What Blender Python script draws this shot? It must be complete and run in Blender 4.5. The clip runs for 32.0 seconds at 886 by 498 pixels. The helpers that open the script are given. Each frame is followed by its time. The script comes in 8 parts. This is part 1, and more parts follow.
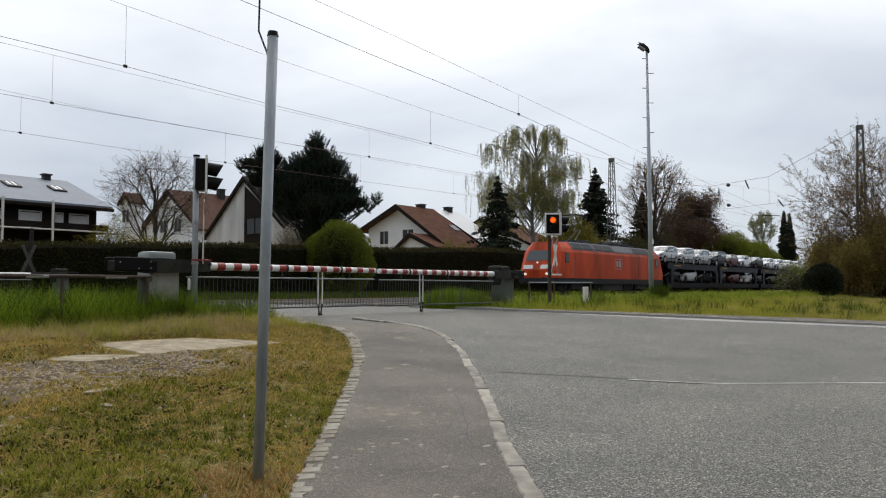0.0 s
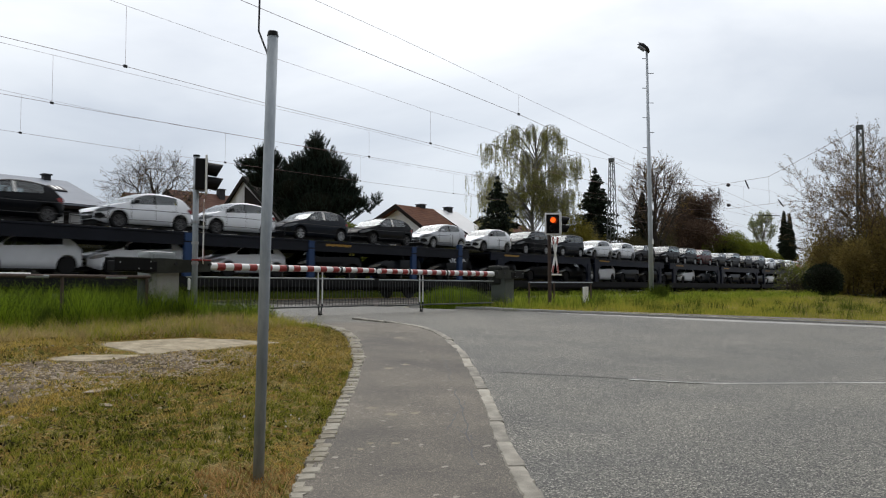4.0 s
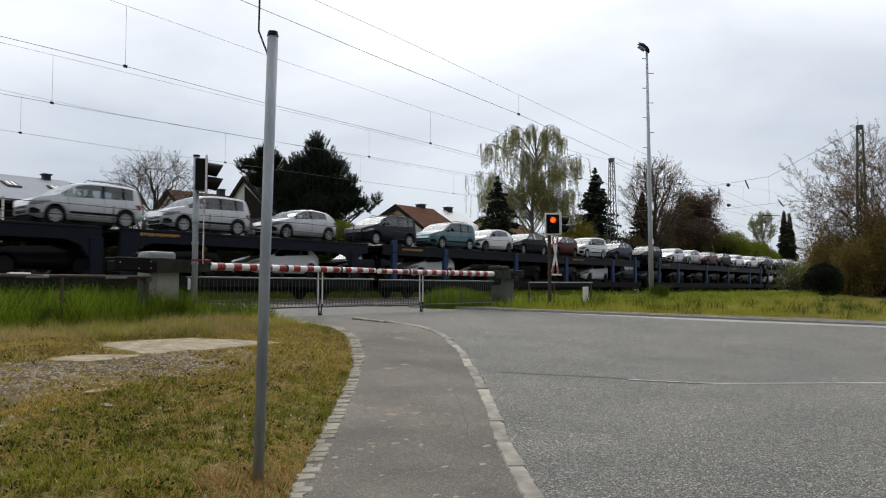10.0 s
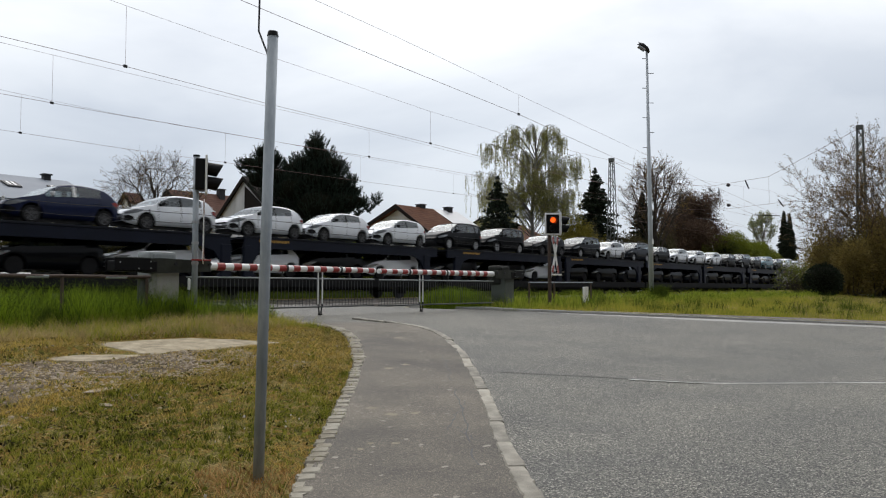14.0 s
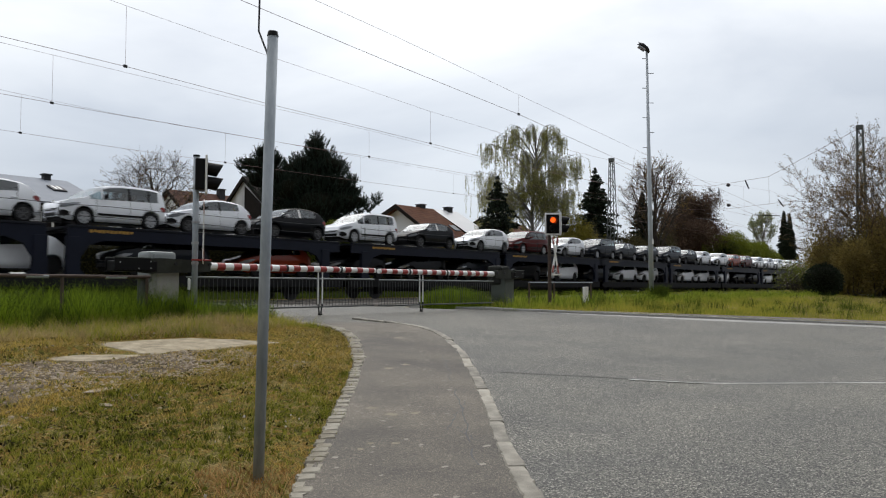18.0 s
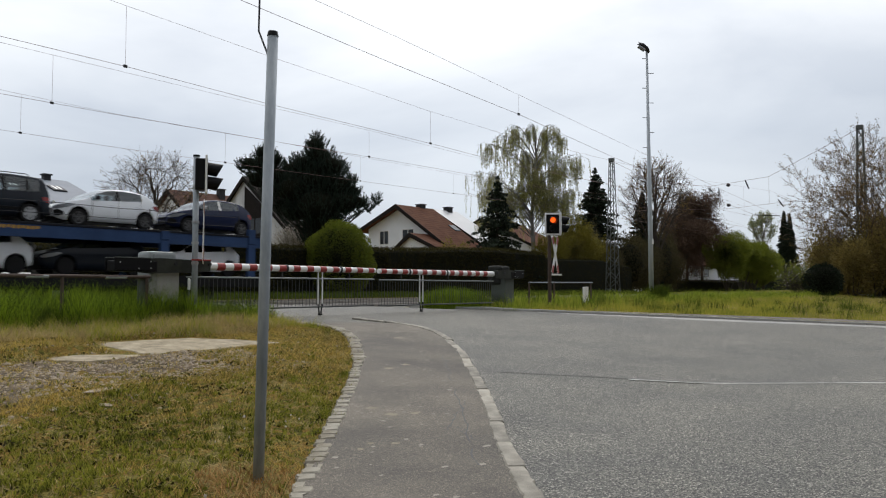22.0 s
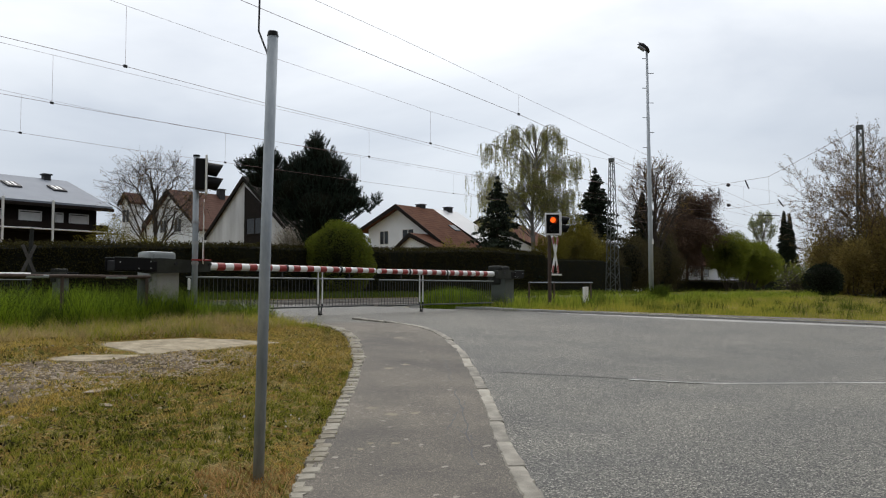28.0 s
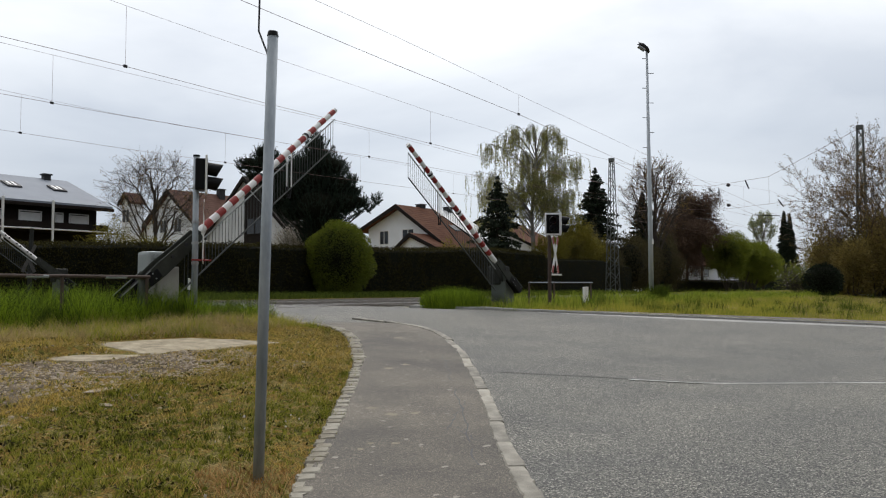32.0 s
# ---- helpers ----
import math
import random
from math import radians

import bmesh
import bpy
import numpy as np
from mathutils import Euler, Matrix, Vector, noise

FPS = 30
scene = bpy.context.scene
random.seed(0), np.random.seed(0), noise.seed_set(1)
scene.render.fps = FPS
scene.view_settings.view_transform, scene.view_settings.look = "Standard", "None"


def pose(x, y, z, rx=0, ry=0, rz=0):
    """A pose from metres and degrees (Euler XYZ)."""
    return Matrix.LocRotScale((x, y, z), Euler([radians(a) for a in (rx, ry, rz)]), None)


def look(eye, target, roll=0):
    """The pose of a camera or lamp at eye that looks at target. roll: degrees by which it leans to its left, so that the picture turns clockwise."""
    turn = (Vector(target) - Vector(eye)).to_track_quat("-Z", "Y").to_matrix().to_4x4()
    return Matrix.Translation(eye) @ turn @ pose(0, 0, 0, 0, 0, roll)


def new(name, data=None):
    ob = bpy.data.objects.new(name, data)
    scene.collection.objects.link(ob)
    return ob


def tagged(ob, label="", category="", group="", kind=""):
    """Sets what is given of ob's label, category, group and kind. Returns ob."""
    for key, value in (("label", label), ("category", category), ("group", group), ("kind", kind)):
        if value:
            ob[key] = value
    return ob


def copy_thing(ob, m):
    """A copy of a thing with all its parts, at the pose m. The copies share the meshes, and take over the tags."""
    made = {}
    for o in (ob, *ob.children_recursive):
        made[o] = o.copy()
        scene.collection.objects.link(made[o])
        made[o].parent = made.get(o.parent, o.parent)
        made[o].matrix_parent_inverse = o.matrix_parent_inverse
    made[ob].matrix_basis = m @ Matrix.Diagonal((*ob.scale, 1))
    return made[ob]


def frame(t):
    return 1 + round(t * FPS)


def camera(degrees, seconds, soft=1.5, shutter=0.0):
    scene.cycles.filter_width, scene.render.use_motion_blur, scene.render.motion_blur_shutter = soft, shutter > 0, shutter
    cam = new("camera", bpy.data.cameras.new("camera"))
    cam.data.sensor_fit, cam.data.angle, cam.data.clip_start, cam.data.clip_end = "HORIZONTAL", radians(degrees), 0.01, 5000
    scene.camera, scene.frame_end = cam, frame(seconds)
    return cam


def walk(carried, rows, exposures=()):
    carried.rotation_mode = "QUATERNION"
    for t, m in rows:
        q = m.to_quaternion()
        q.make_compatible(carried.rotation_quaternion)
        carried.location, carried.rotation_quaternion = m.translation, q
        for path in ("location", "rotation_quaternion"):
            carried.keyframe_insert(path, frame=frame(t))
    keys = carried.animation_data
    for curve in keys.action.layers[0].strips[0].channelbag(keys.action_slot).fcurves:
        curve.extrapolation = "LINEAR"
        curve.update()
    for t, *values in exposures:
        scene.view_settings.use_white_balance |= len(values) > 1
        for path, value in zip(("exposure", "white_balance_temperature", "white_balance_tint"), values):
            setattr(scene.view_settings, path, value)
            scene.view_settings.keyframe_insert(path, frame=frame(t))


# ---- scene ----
import collections

# ---- camera: stands still on a tripod beside the pavement ----
TH, PITCH = radians(38.3), math.atan(69 / 1370)
EYE = Vector((0, 0, 1.2))
cam = camera(2 * math.degrees(math.atan(784 / 1370)), 32.0, soft=1.1, shutter=0.11)
AIM = EYE + Vector((math.cos(TH) * math.cos(PITCH), math.sin(TH) * math.cos(PITCH), math.sin(PITCH)))
walk(cam, [(0, look(EYE, AIM)), (32, look(EYE, AIM))], exposures=[(0, 0.0), (32, 0.0)])

# ---- daylight: bright overcast, sun behind thin cloud ----
SUN_EL, SUN_AZ = radians(50), radians(44)   # azimuth from +x towards +y
world = bpy.data.worlds.new("overcast_sky")
scene.world = world
world.use_nodes = True
wn, wl = world.node_tree.nodes, world.node_tree.links
wn.clear()
w_out, w_bg = wn.new("ShaderNodeOutputWorld"), wn.new("ShaderNodeBackground")
sky = wn.new("ShaderNodeTexSky")
sky.sky_type, sky.sun_disc = "NISHITA", False
sky.sun_elevation, sky.sun_rotation = SUN_EL, math.pi / 2 - SUN_AZ
sky.air_density, sky.dust_density = 1.0, 2.0
w_tc, w_map = wn.new("ShaderNodeTexCoord"), wn.new("ShaderNodeMapping")
w_map.inputs["Scale"].default_value = (1.0, 1.0, 3.2)
w_map.inputs["Location"].default_value = (0.35, -0.2, 0.15)
w_noise = wn.new("ShaderNodeTexNoise")
w_noise.inputs["Scale"].default_value, w_noise.inputs["Detail"].default_value = 1.7, 6.0
w_noise.inputs["Roughness"].default_value, w_noise.inputs["Distortion"].default_value = 0.52, 0.3
w_ramp = wn.new("ShaderNodeValToRGB")
w_ramp.color_ramp.elements[0].position, w_ramp.color_ramp.elements[0].color = 0.36, (6.9, 7.3, 7.95, 1)
w_ramp.color_ramp.elements[1].position, w_ramp.color_ramp.elements[1].color = 0.60, (9.25, 9.5, 9.85, 1)
w_mix = wn.new("ShaderNodeMixRGB")
w_mix.inputs["Fac"].default_value = 0.93
wl.new(w_tc.outputs["Generated"], w_map.inputs["Vector"])
wl.new(w_map.outputs["Vector"], w_noise.inputs["Vector"])
wl.new(w_noise.outputs["Fac"], w_ramp.inputs["Fac"])
wl.new(sky.outputs["Color"], w_mix.inputs["Color1"])
wl.new(w_ramp.outputs["Color"], w_mix.inputs["Color2"])
# the cloud is brightest round the hidden sun and dims away from it
w_dot, w_range, w_mul = wn.new("ShaderNodeVectorMath"), wn.new("ShaderNodeMapRange"), wn.new("ShaderNodeMixRGB")
w_dot.operation = "DOT_PRODUCT"
w_dot.inputs[1].default_value = (math.cos(SUN_EL) * math.cos(SUN_AZ), math.cos(SUN_EL) * math.sin(SUN_AZ), math.sin(SUN_EL))
w_range.interpolation_type = "SMOOTHSTEP"
for key, value in (("From Min", -0.2), ("From Max", 0.95), ("To Min", 0.58), ("To Max", 1.13)):
    w_range.inputs[key].default_value = value
w_mul.blend_type = "MULTIPLY"
w_mul.inputs["Fac"].default_value = 1.0
wl.new(w_tc.outputs["Generated"], w_dot.inputs[0])
wl.new(w_dot.outputs["Value"], w_range.inputs["Value"])
wl.new(w_mix.outputs["Color"], w_mul.inputs["Color1"])
wl.new(w_range.outputs["Result"], w_mul.inputs["Color2"])
# thinner, bluer cloud low over the horizon, bright white cloud higher up
w_sep, w_low, w_tone = wn.new("ShaderNodeSeparateXYZ"), wn.new("ShaderNodeValToRGB"), wn.new("ShaderNodeMixRGB")
w_low.color_ramp.elements[0].position, w_low.color_ramp.elements[0].color = 0.03, (0.69, 0.73, 0.77, 1)
w_low.color_ramp.elements[1].position, w_low.color_ramp.elements[1].color = 0.36, (1.17, 1.16, 1.14, 1)
w_low.color_ramp.elements.new(0.19).color = (0.805, 0.84, 0.88, 1)
w_tone.blend_type = "MULTIPLY"
w_tone.inputs["Fac"].default_value = 1.0
wl.new(w_tc.outputs["Generated"], w_sep.inputs["Vector"])
wl.new(w_sep.outputs["Z"], w_low.inputs["Fac"])
wl.new(w_mul.outputs["Color"], w_tone.inputs["Color1"])
wl.new(w_low.outputs["Color"], w_tone.inputs["Color2"])
wl.new(w_tone.outputs["Color"], w_bg.inputs["Color"])
w_bg.inputs["Strength"].default_value = 0.1
wl.new(w_bg.outputs["Background"], w_out.inputs["Surface"])
sun_data = bpy.data.lights.new("sun", "SUN")
sun_data.energy, sun_data.angle, sun_data.color = 1.5, radians(45), (1.0, 0.965, 0.92)
sun = new("sun", sun_data)
sun.matrix_world = look((0, 0, 60), (-math.cos(SUN_EL) * math.cos(SUN_AZ), -math.cos(SUN_EL) * math.sin(SUN_AZ), 60 - math.sin(SUN_EL)))
# ---- materials ----
def mat(name, col, rough=0.6, metal=0.0, var=0.12, scale=4.0, fine=60.0, bump=0.0, col2=None, coat=0.0, emit=None, power=0.0,
        island=0.0, spec=None, stretch=None, per_object=0.0, thru=0.0):
    """A node material: base colour with blotches at one scale and grain at another."""
    m = bpy.data.materials.new(name)
    m.use_nodes = True
    n, l = m.node_tree.nodes, m.node_tree.links
    b = n["Principled BSDF"]
    b.inputs["Roughness"].default_value, b.inputs["Metallic"].default_value = rough, metal
    if coat:
        b.inputs["Coat Weight"].default_value, b.inputs["Coat Roughness"].default_value = coat, 0.05
    if spec is not None:
        b.inputs["Specular IOR Level"].default_value = spec
    if emit:
        b.inputs["Emission Color"].default_value, b.inputs["Emission Strength"].default_value = (*emit, 1), power
    c2 = col2 or tuple(c * (1 - 2.2 * var) for c in col)
    tc = n.new("ShaderNodeTexCoord")
    src = tc.outputs["Object"]
    if stretch:
        mp = n.new("ShaderNodeMapping")
        mp.inputs["Scale"].default_value = stretch
        l.new(src, mp.inputs["Vector"])
        src = mp.outputs["Vector"]
    big, small = n.new("ShaderNodeTexNoise"), n.new("ShaderNodeTexNoise")
    for t, s in ((big, scale), (small, fine)):
        t.inputs["Scale"].default_value, t.inputs["Detail"].default_value = s, 4.0
        l.new(src, t.inputs["Vector"])
    add = n.new("ShaderNodeMath")
    add.operation = "MULTIPLY_ADD"
    add.inputs[1].default_value = 0.45
    l.new(small.outputs["Fac"], add.inputs[0])
    l.new(big.outputs["Fac"], add.inputs[2])
    fac = add.outputs[0]
    if island or per_object:
        g = n.new("ShaderNodeNewGeometry") if island else n.new("ShaderNodeObjectInfo")
        k = n.new("ShaderNodeMath")
        k.operation = "MULTIPLY_ADD"
        k.inputs[1].default_value = island or per_object
        l.new(g.outputs["Random Per Island" if island else "Random"], k.inputs[0])
        l.new(fac, k.inputs[2])
        off = n.new("ShaderNodeMath")
        off.operation = "SUBTRACT"
        off.inputs[1].default_value = (island or per_object) / 2
        l.new(k.outputs[0], off.inputs[0])
        fac = off.outputs[0]
    ramp = n.new("ShaderNodeValToRGB")
    ramp.color_ramp.elements[0].position, ramp.color_ramp.elements[0].color = 0.42, (*c2, 1)
    ramp.color_ramp.elements[1].position, ramp.color_ramp.elements[1].color = 0.98, (*col, 1)
    l.new(fac, ramp.inputs["Fac"])
    l.new(ramp.outputs["Color"], b.inputs["Base Color"])
    if thru:
        tl, ms = n.new("ShaderNodeBsdfTranslucent"), n.new("ShaderNodeMixShader")
        ms.inputs[0].default_value = thru
        l.new(ramp.outputs["Color"], tl.inputs["Color"])
        l.new(b.outputs[0], ms.inputs[1])
        l.new(tl.outputs[0], ms.inputs[2])
        l.new(ms.outputs[0], n["Material Output"].inputs["Surface"])
    if bump:
        bp = n.new("ShaderNodeBump")
        bp.inputs["Strength"].default_value, bp.inputs["Distance"].default_value = bump, 0.01
        l.new(small.outputs["Fac"], bp.inputs["Height"])
        l.new(bp.outputs["Normal"], b.inputs["Normal"])
    return m


def asphalt(name, dark, light, cells, patch, rough, worn=0.80, pale=1.30):
    """Worn asphalt: stones of many greys in dark binder, with faint patches and long wear."""
    m = bpy.data.materials.new(name)
    m.use_nodes = True
    n, l = m.node_tree.nodes, m.node_tree.links
    b, tc = n["Principled BSDF"], n.new("ShaderNodeTexCoord")
    vor, fine, big, huge = n.new("ShaderNodeTexVoronoi"), n.new("ShaderNodeTexNoise"), n.new("ShaderNodeTexNoise"), n.new("ShaderNodeTexNoise")
    vor.inputs["Scale"].default_value = cells
    for t, s, d in ((fine, 45.0, 3.0), (big, patch, 6.0), (huge, 0.16, 3.0)):
        t.inputs["Scale"].default_value, t.inputs["Detail"].default_value = s, d
    for t in (vor, fine, big, huge):
        l.new(tc.outputs["Object"], t.inputs["Vector"])
    ramp, r2, mix, mix2 = n.new("ShaderNodeValToRGB"), n.new("ShaderNodeValToRGB"), n.new("ShaderNodeMixRGB"), n.new("ShaderNodeMixRGB")
    ramp.color_ramp.elements[0].position, ramp.color_ramp.elements[0].color = 0.25, (*dark, 1)
    ramp.color_ramp.elements[1].position, ramp.color_ramp.elements[1].color = 1.0, (*light, 1)
    e = ramp.color_ramp.elements.new(0.88)
    e.color = (*[(a * 0.62 + c * 0.38) for a, c in zip(dark, light)], 1)
    sep = n.new("ShaderNodeSeparateColor")
    l.new(vor.outputs["Color"], sep.inputs[0])
    l.new(sep.outputs[0], ramp.inputs["Fac"])
    r2.color_ramp.elements[0].position, r2.color_ramp.elements[0].color = 0.38, (worn, worn * 0.98, worn * 0.955, 1)
    r2.color_ramp.elements[1].position, r2.color_ramp.elements[1].color = 0.63, (pale, pale * 0.96, pale * 0.88, 1)
    avg = n.new("ShaderNodeMath")
    avg.operation = "MULTIPLY_ADD"
    avg.inputs[1].default_value = 0.5
    half = n.new("ShaderNodeMath")
    half.operation = "MULTIPLY"
    half.inputs[1].default_value = 0.5
    l.new(huge.outputs["Fac"], half.inputs[0])
    l.new(big.outputs["Fac"], avg.inputs[0])
    l.new(half.outputs[0], avg.inputs[2])
    l.new(avg.outputs[0], r2.inputs["Fac"])
    mix.blend_type = mix2.blend_type = "MULTIPLY"
    mix.inputs["Fac"].default_value = 1.0
    mix2.inputs["Fac"].default_value = 0.55
    l.new(ramp.outputs["Color"], mix.inputs["Color1"])
    l.new(r2.outputs["Color"], mix.inputs["Color2"])
    l.new(mix.outputs["Color"], mix2.inputs["Color1"])
    l.new(fine.outputs["Color"], mix2.inputs["Color2"])
    bright = n.new("ShaderNodeRGBToBW")
    l.new(fine.outputs["Color"], bright.inputs["Color"])
    l.new(bright.outputs["Val"], mix2.inputs["Color2"])
    l.new(mix2.outputs["Color"], b.inputs["Base Color"])
    b.inputs["Roughness"].default_value = rough
    bp = n.new("ShaderNodeBump")
    bp.inputs["Strength"].default_value, bp.inputs["Distance"].default_value = 0.6, 0.006
    l.new(vor.outputs["Distance"], bp.inputs["Height"])
    l.new(bp.outputs["Normal"], b.inputs["Normal"])
    return m


def mossy(name):
    """A mat of moss, short grass and dead stalks: olive, brown and straw patches with fine dark gaps."""
    m = bpy.data.materials.new(name)
    m.use_nodes = True
    n, l = m.node_tree.nodes, m.node_tree.links
    b, tc = n["Principled BSDF"], n.new("ShaderNodeTexCoord")
    big, mid, fine = (n.new("ShaderNodeTexNoise") for _ in range(3))
    for t, s, d in ((big, 1.1, 7.0), (mid, 9.0, 5.0), (fine, 75.0, 4.0)):
        t.inputs["Scale"].default_value, t.inputs["Detail"].default_value = s, d
        l.new(tc.outputs["Object"], t.inputs["Vector"])
    add = n.new("ShaderNodeMath")
    add.operation = "MULTIPLY_ADD"
    add.inputs[1].default_value = 0.5
    half = n.new("ShaderNodeMath")
    half.operation = "MULTIPLY"
    half.inputs[1].default_value = 0.5
    l.new(big.outputs["Fac"], half.inputs[0])
    l.new(mid.outputs["Fac"], add.inputs[0])
    l.new(half.outputs[0], add.inputs[2])
    ramp = n.new("ShaderNodeValToRGB")
    stops = ((0.34, (0.03, 0.028, 0.010)), (0.43, (0.12, 0.115, 0.024)), (0.49, (0.235, 0.142, 0.040)), (0.54, (0.14, 0.13, 0.027)), (0.64, (0.27, 0.21, 0.09)))
    ramp.color_ramp.elements[0].position, ramp.color_ramp.elements[0].color = stops[0][0], (*stops[0][1], 1)
    ramp.color_ramp.elements[1].position, ramp.color_ramp.elements[1].color = stops[-1][0], (*stops[-1][1], 1)
    for p, c in stops[1:-1]:
        ramp.color_ramp.elements.new(p).color = (*c, 1)
    l.new(add.outputs[0], ramp.inputs["Fac"])
    grain, mix = n.new("ShaderNodeValToRGB"), n.new("ShaderNodeMixRGB")
    grain.color_ramp.elements[0].position, grain.color_ramp.elements[0].color = 0.34, (0.30, 0.30, 0.30, 1)
    grain.color_ramp.elements[1].position, grain.color_ramp.elements[1].color = 0.66, (1.6, 1.55, 1.4, 1)
    mix.blend_type = "MULTIPLY"
    mix.inputs["Fac"].default_value = 1.0
    l.new(fine.outputs["Fac"], grain.inputs["Fac"])
    l.new(ramp.outputs["Color"], mix.inputs["Color1"])
    l.new(grain.outputs["Color"], mix.inputs["Color2"])
    l.new(mix.outputs["Color"], b.inputs["Base Color"])
    b.inputs["Roughness"].default_value, b.inputs["Specular IOR Level"].default_value = 0.95, 0.1
    bp = n.new("ShaderNodeBump")
    bp.inputs["Strength"].default_value, bp.inputs["Distance"].default_value = 1.0, 0.025
    l.new(fine.outputs["Fac"], bp.inputs["Height"])
    l.new(bp.outputs["Normal"], b.inputs["Normal"])
    return m


LAWNMAT = mossy("mossy_lawn")
ASPHALT = asphalt("road_asphalt", (0.017, 0.018, 0.015), (0.62, 0.61, 0.55), 112, 0.9, 0.72)
FOOTWAY = asphalt("footway_asphalt", (0.095, 0.085, 0.073), (0.37, 0.33, 0.275), 150, 1.1, 0.8, 0.62, 1.5)
EDGEWHITE = mat("worn_white_edge", (0.62, 0.61, 0.57), 0.8, var=0.25, scale=7, fine=60)
STAIN = mat("yellow_stain", (0.27, 0.235, 0.165), 0.9, var=0.2, scale=9, fine=110)
PATCH = mat("dusty_stain", (0.30, 0.275, 0.23), 0.9, var=0.1, scale=6, fine=90)
JOINT = mat("bitumen_joint", (0.03, 0.03, 0.03), 0.6)
SETTSTONE = mat("worn_setts", (0.35, 0.325, 0.27), 0.9, var=0.2, scale=6, fine=90, bump=0.6, per_object=0.45, col2=(0.20, 0.175, 0.13), spec=0.2)
GRANITE = mat("granite", (0.39, 0.36, 0.30), 0.85, var=0.3, scale=5, fine=140, bump=0.4, per_object=0.35)
CONCRETE = mat("concrete", (0.40, 0.39, 0.36), 0.85, var=0.14, scale=2.5, fine=60, bump=0.3)
PANEL = mat("worn_crossing_panel", (0.17, 0.165, 0.155), 0.85, var=0.25, scale=3, fine=50, bump=0.3)
SLAB = mat("pale_concrete_slab", (0.46, 0.395, 0.285), 0.95, var=0.24, scale=5, fine=28, bump=0.6, col2=(0.17, 0.14, 0.095), spec=0.15)
SOIL = mat("lawn_soil", (0.205, 0.155, 0.105), 0.95, var=0.2, scale=5.0, fine=38, bump=1.0, col2=(0.03, 0.025, 0.015), spec=0.12)
GRAVEL = mat("ballast", (0.115, 0.10, 0.09), 0.9, var=0.22, scale=3, fine=40, bump=0.8)
STEEL = mat("galvanised_steel", (0.31, 0.36, 0.415), 0.5, 0.3, var=0.1, scale=6, fine=40)
POSTSTEEL = mat("weathered_zinc", (0.40, 0.44, 0.48), 0.55, 0.2, var=0.2, scale=3.5, fine=26, col2=(0.20, 0.235, 0.27), stretch=(2.0, 2.0, 0.55))
LAMPSTEEL = mat("pale_lamp_steel", (0.42, 0.46, 0.50), 0.5, 0.2, var=0.08, scale=3, fine=30)
DARKSTEEL = mat("dark_steel", (0.045, 0.045, 0.049), 0.5, 0.3, var=0.15, spec=0.15)
MASTSTEEL = mat("mast_steel", (0.11, 0.12, 0.115), 0.6, 0.3, var=0.15)
RAILSTEEL = mat("rail_steel", (0.30, 0.27, 0.25), 0.35, 0.8, var=0.15)
RUST = mat("rusty_steel", (0.085, 0.058, 0.046), 0.8, 0.1, var=0.2, scale=8)
DARKWOOD = mat("dark_stained_wood", (0.020, 0.015, 0.013), 0.7, var=0.2, scale=3, spec=0.12)
BLACK = mat("black_plastic", (0.006, 0.006, 0.007), 0.45, var=0.1, spec=0.15)
RUBBER = mat("rubber", (0.02, 0.02, 0.021), 0.8, var=0.1, spec=0.12)
WHITEPAINT = mat("white_paint", (0.80, 0.80, 0.79), 0.45, var=0.06)
REDPAINT = mat("red_paint", (0.29, 0.019, 0.015), 0.45, var=0.08)
GREYPAINT = mat("grey_green_paint", (0.085, 0.098, 0.088), 0.6, var=0.14, scale=3)
PALEGREY = mat("pale_grey_paint", (0.33, 0.36, 0.36), 0.55, var=0.1, scale=3)
WIRE = mat("copper_wire", (0.24, 0.15, 0.145), 0.6, 0.3)
LOCORED = mat("locomotive_red", (0.70, 0.082, 0.016), 0.5, var=0.36, scale=0.6, fine=5, stretch=(1, 1, 0.16), spec=0.25)
LOCOGREY = mat("locomotive_grey", (0.035, 0.037, 0.040), 0.55, var=0.14, scale=1.2, spec=0.15)
LOCOROOF = mat("locomotive_roof_grey", (0.13, 0.14, 0.15), 0.55, var=0.12, scale=1.2)
WAGONBLUE = mat("wagon_dark_blue", (0.009, 0.012, 0.024), 0.5, var=0.18, scale=1.2, fine=12, spec=0.15)
WAGONMID = mat("wagon_blue", (0.030, 0.062, 0.15), 0.5, var=0.15, scale=1.2, fine=12, spec=0.15)
WAGONDARK = mat("wagon_underframe", (0.012, 0.012, 0.013), 0.7, var=0.2, spec=0.12)
YELLOW = mat("yellow_marking", (0.42, 0.23, 0.03), 0.6, var=0.12)
GLASS = mat("tinted_car_glass", (0.075, 0.092, 0.105), 0.06, var=0.05, spec=0.5)
PALESTONE = mat("pale_stone", (0.43, 0.355, 0.265), 0.9, var=0.2, scale=9, fine=120, bump=0.4, island=0.5)
UNDERGROWTH = mat("dark_undergrowth", (0.095, 0.082, 0.036), 0.7, island=0.6, col2=(0.036, 0.032, 0.018), spec=0.12, thru=0.4)
TWIGBARK = mat("brown_twigs", (0.10, 0.08, 0.062), 0.9, var=0.2, scale=5, spec=0.12)
OLIVE = mat("olive_leaves", (0.26, 0.20, 0.062), 0.7, island=0.6, col2=(0.085, 0.068, 0.026), spec=0.12, thru=0.4)


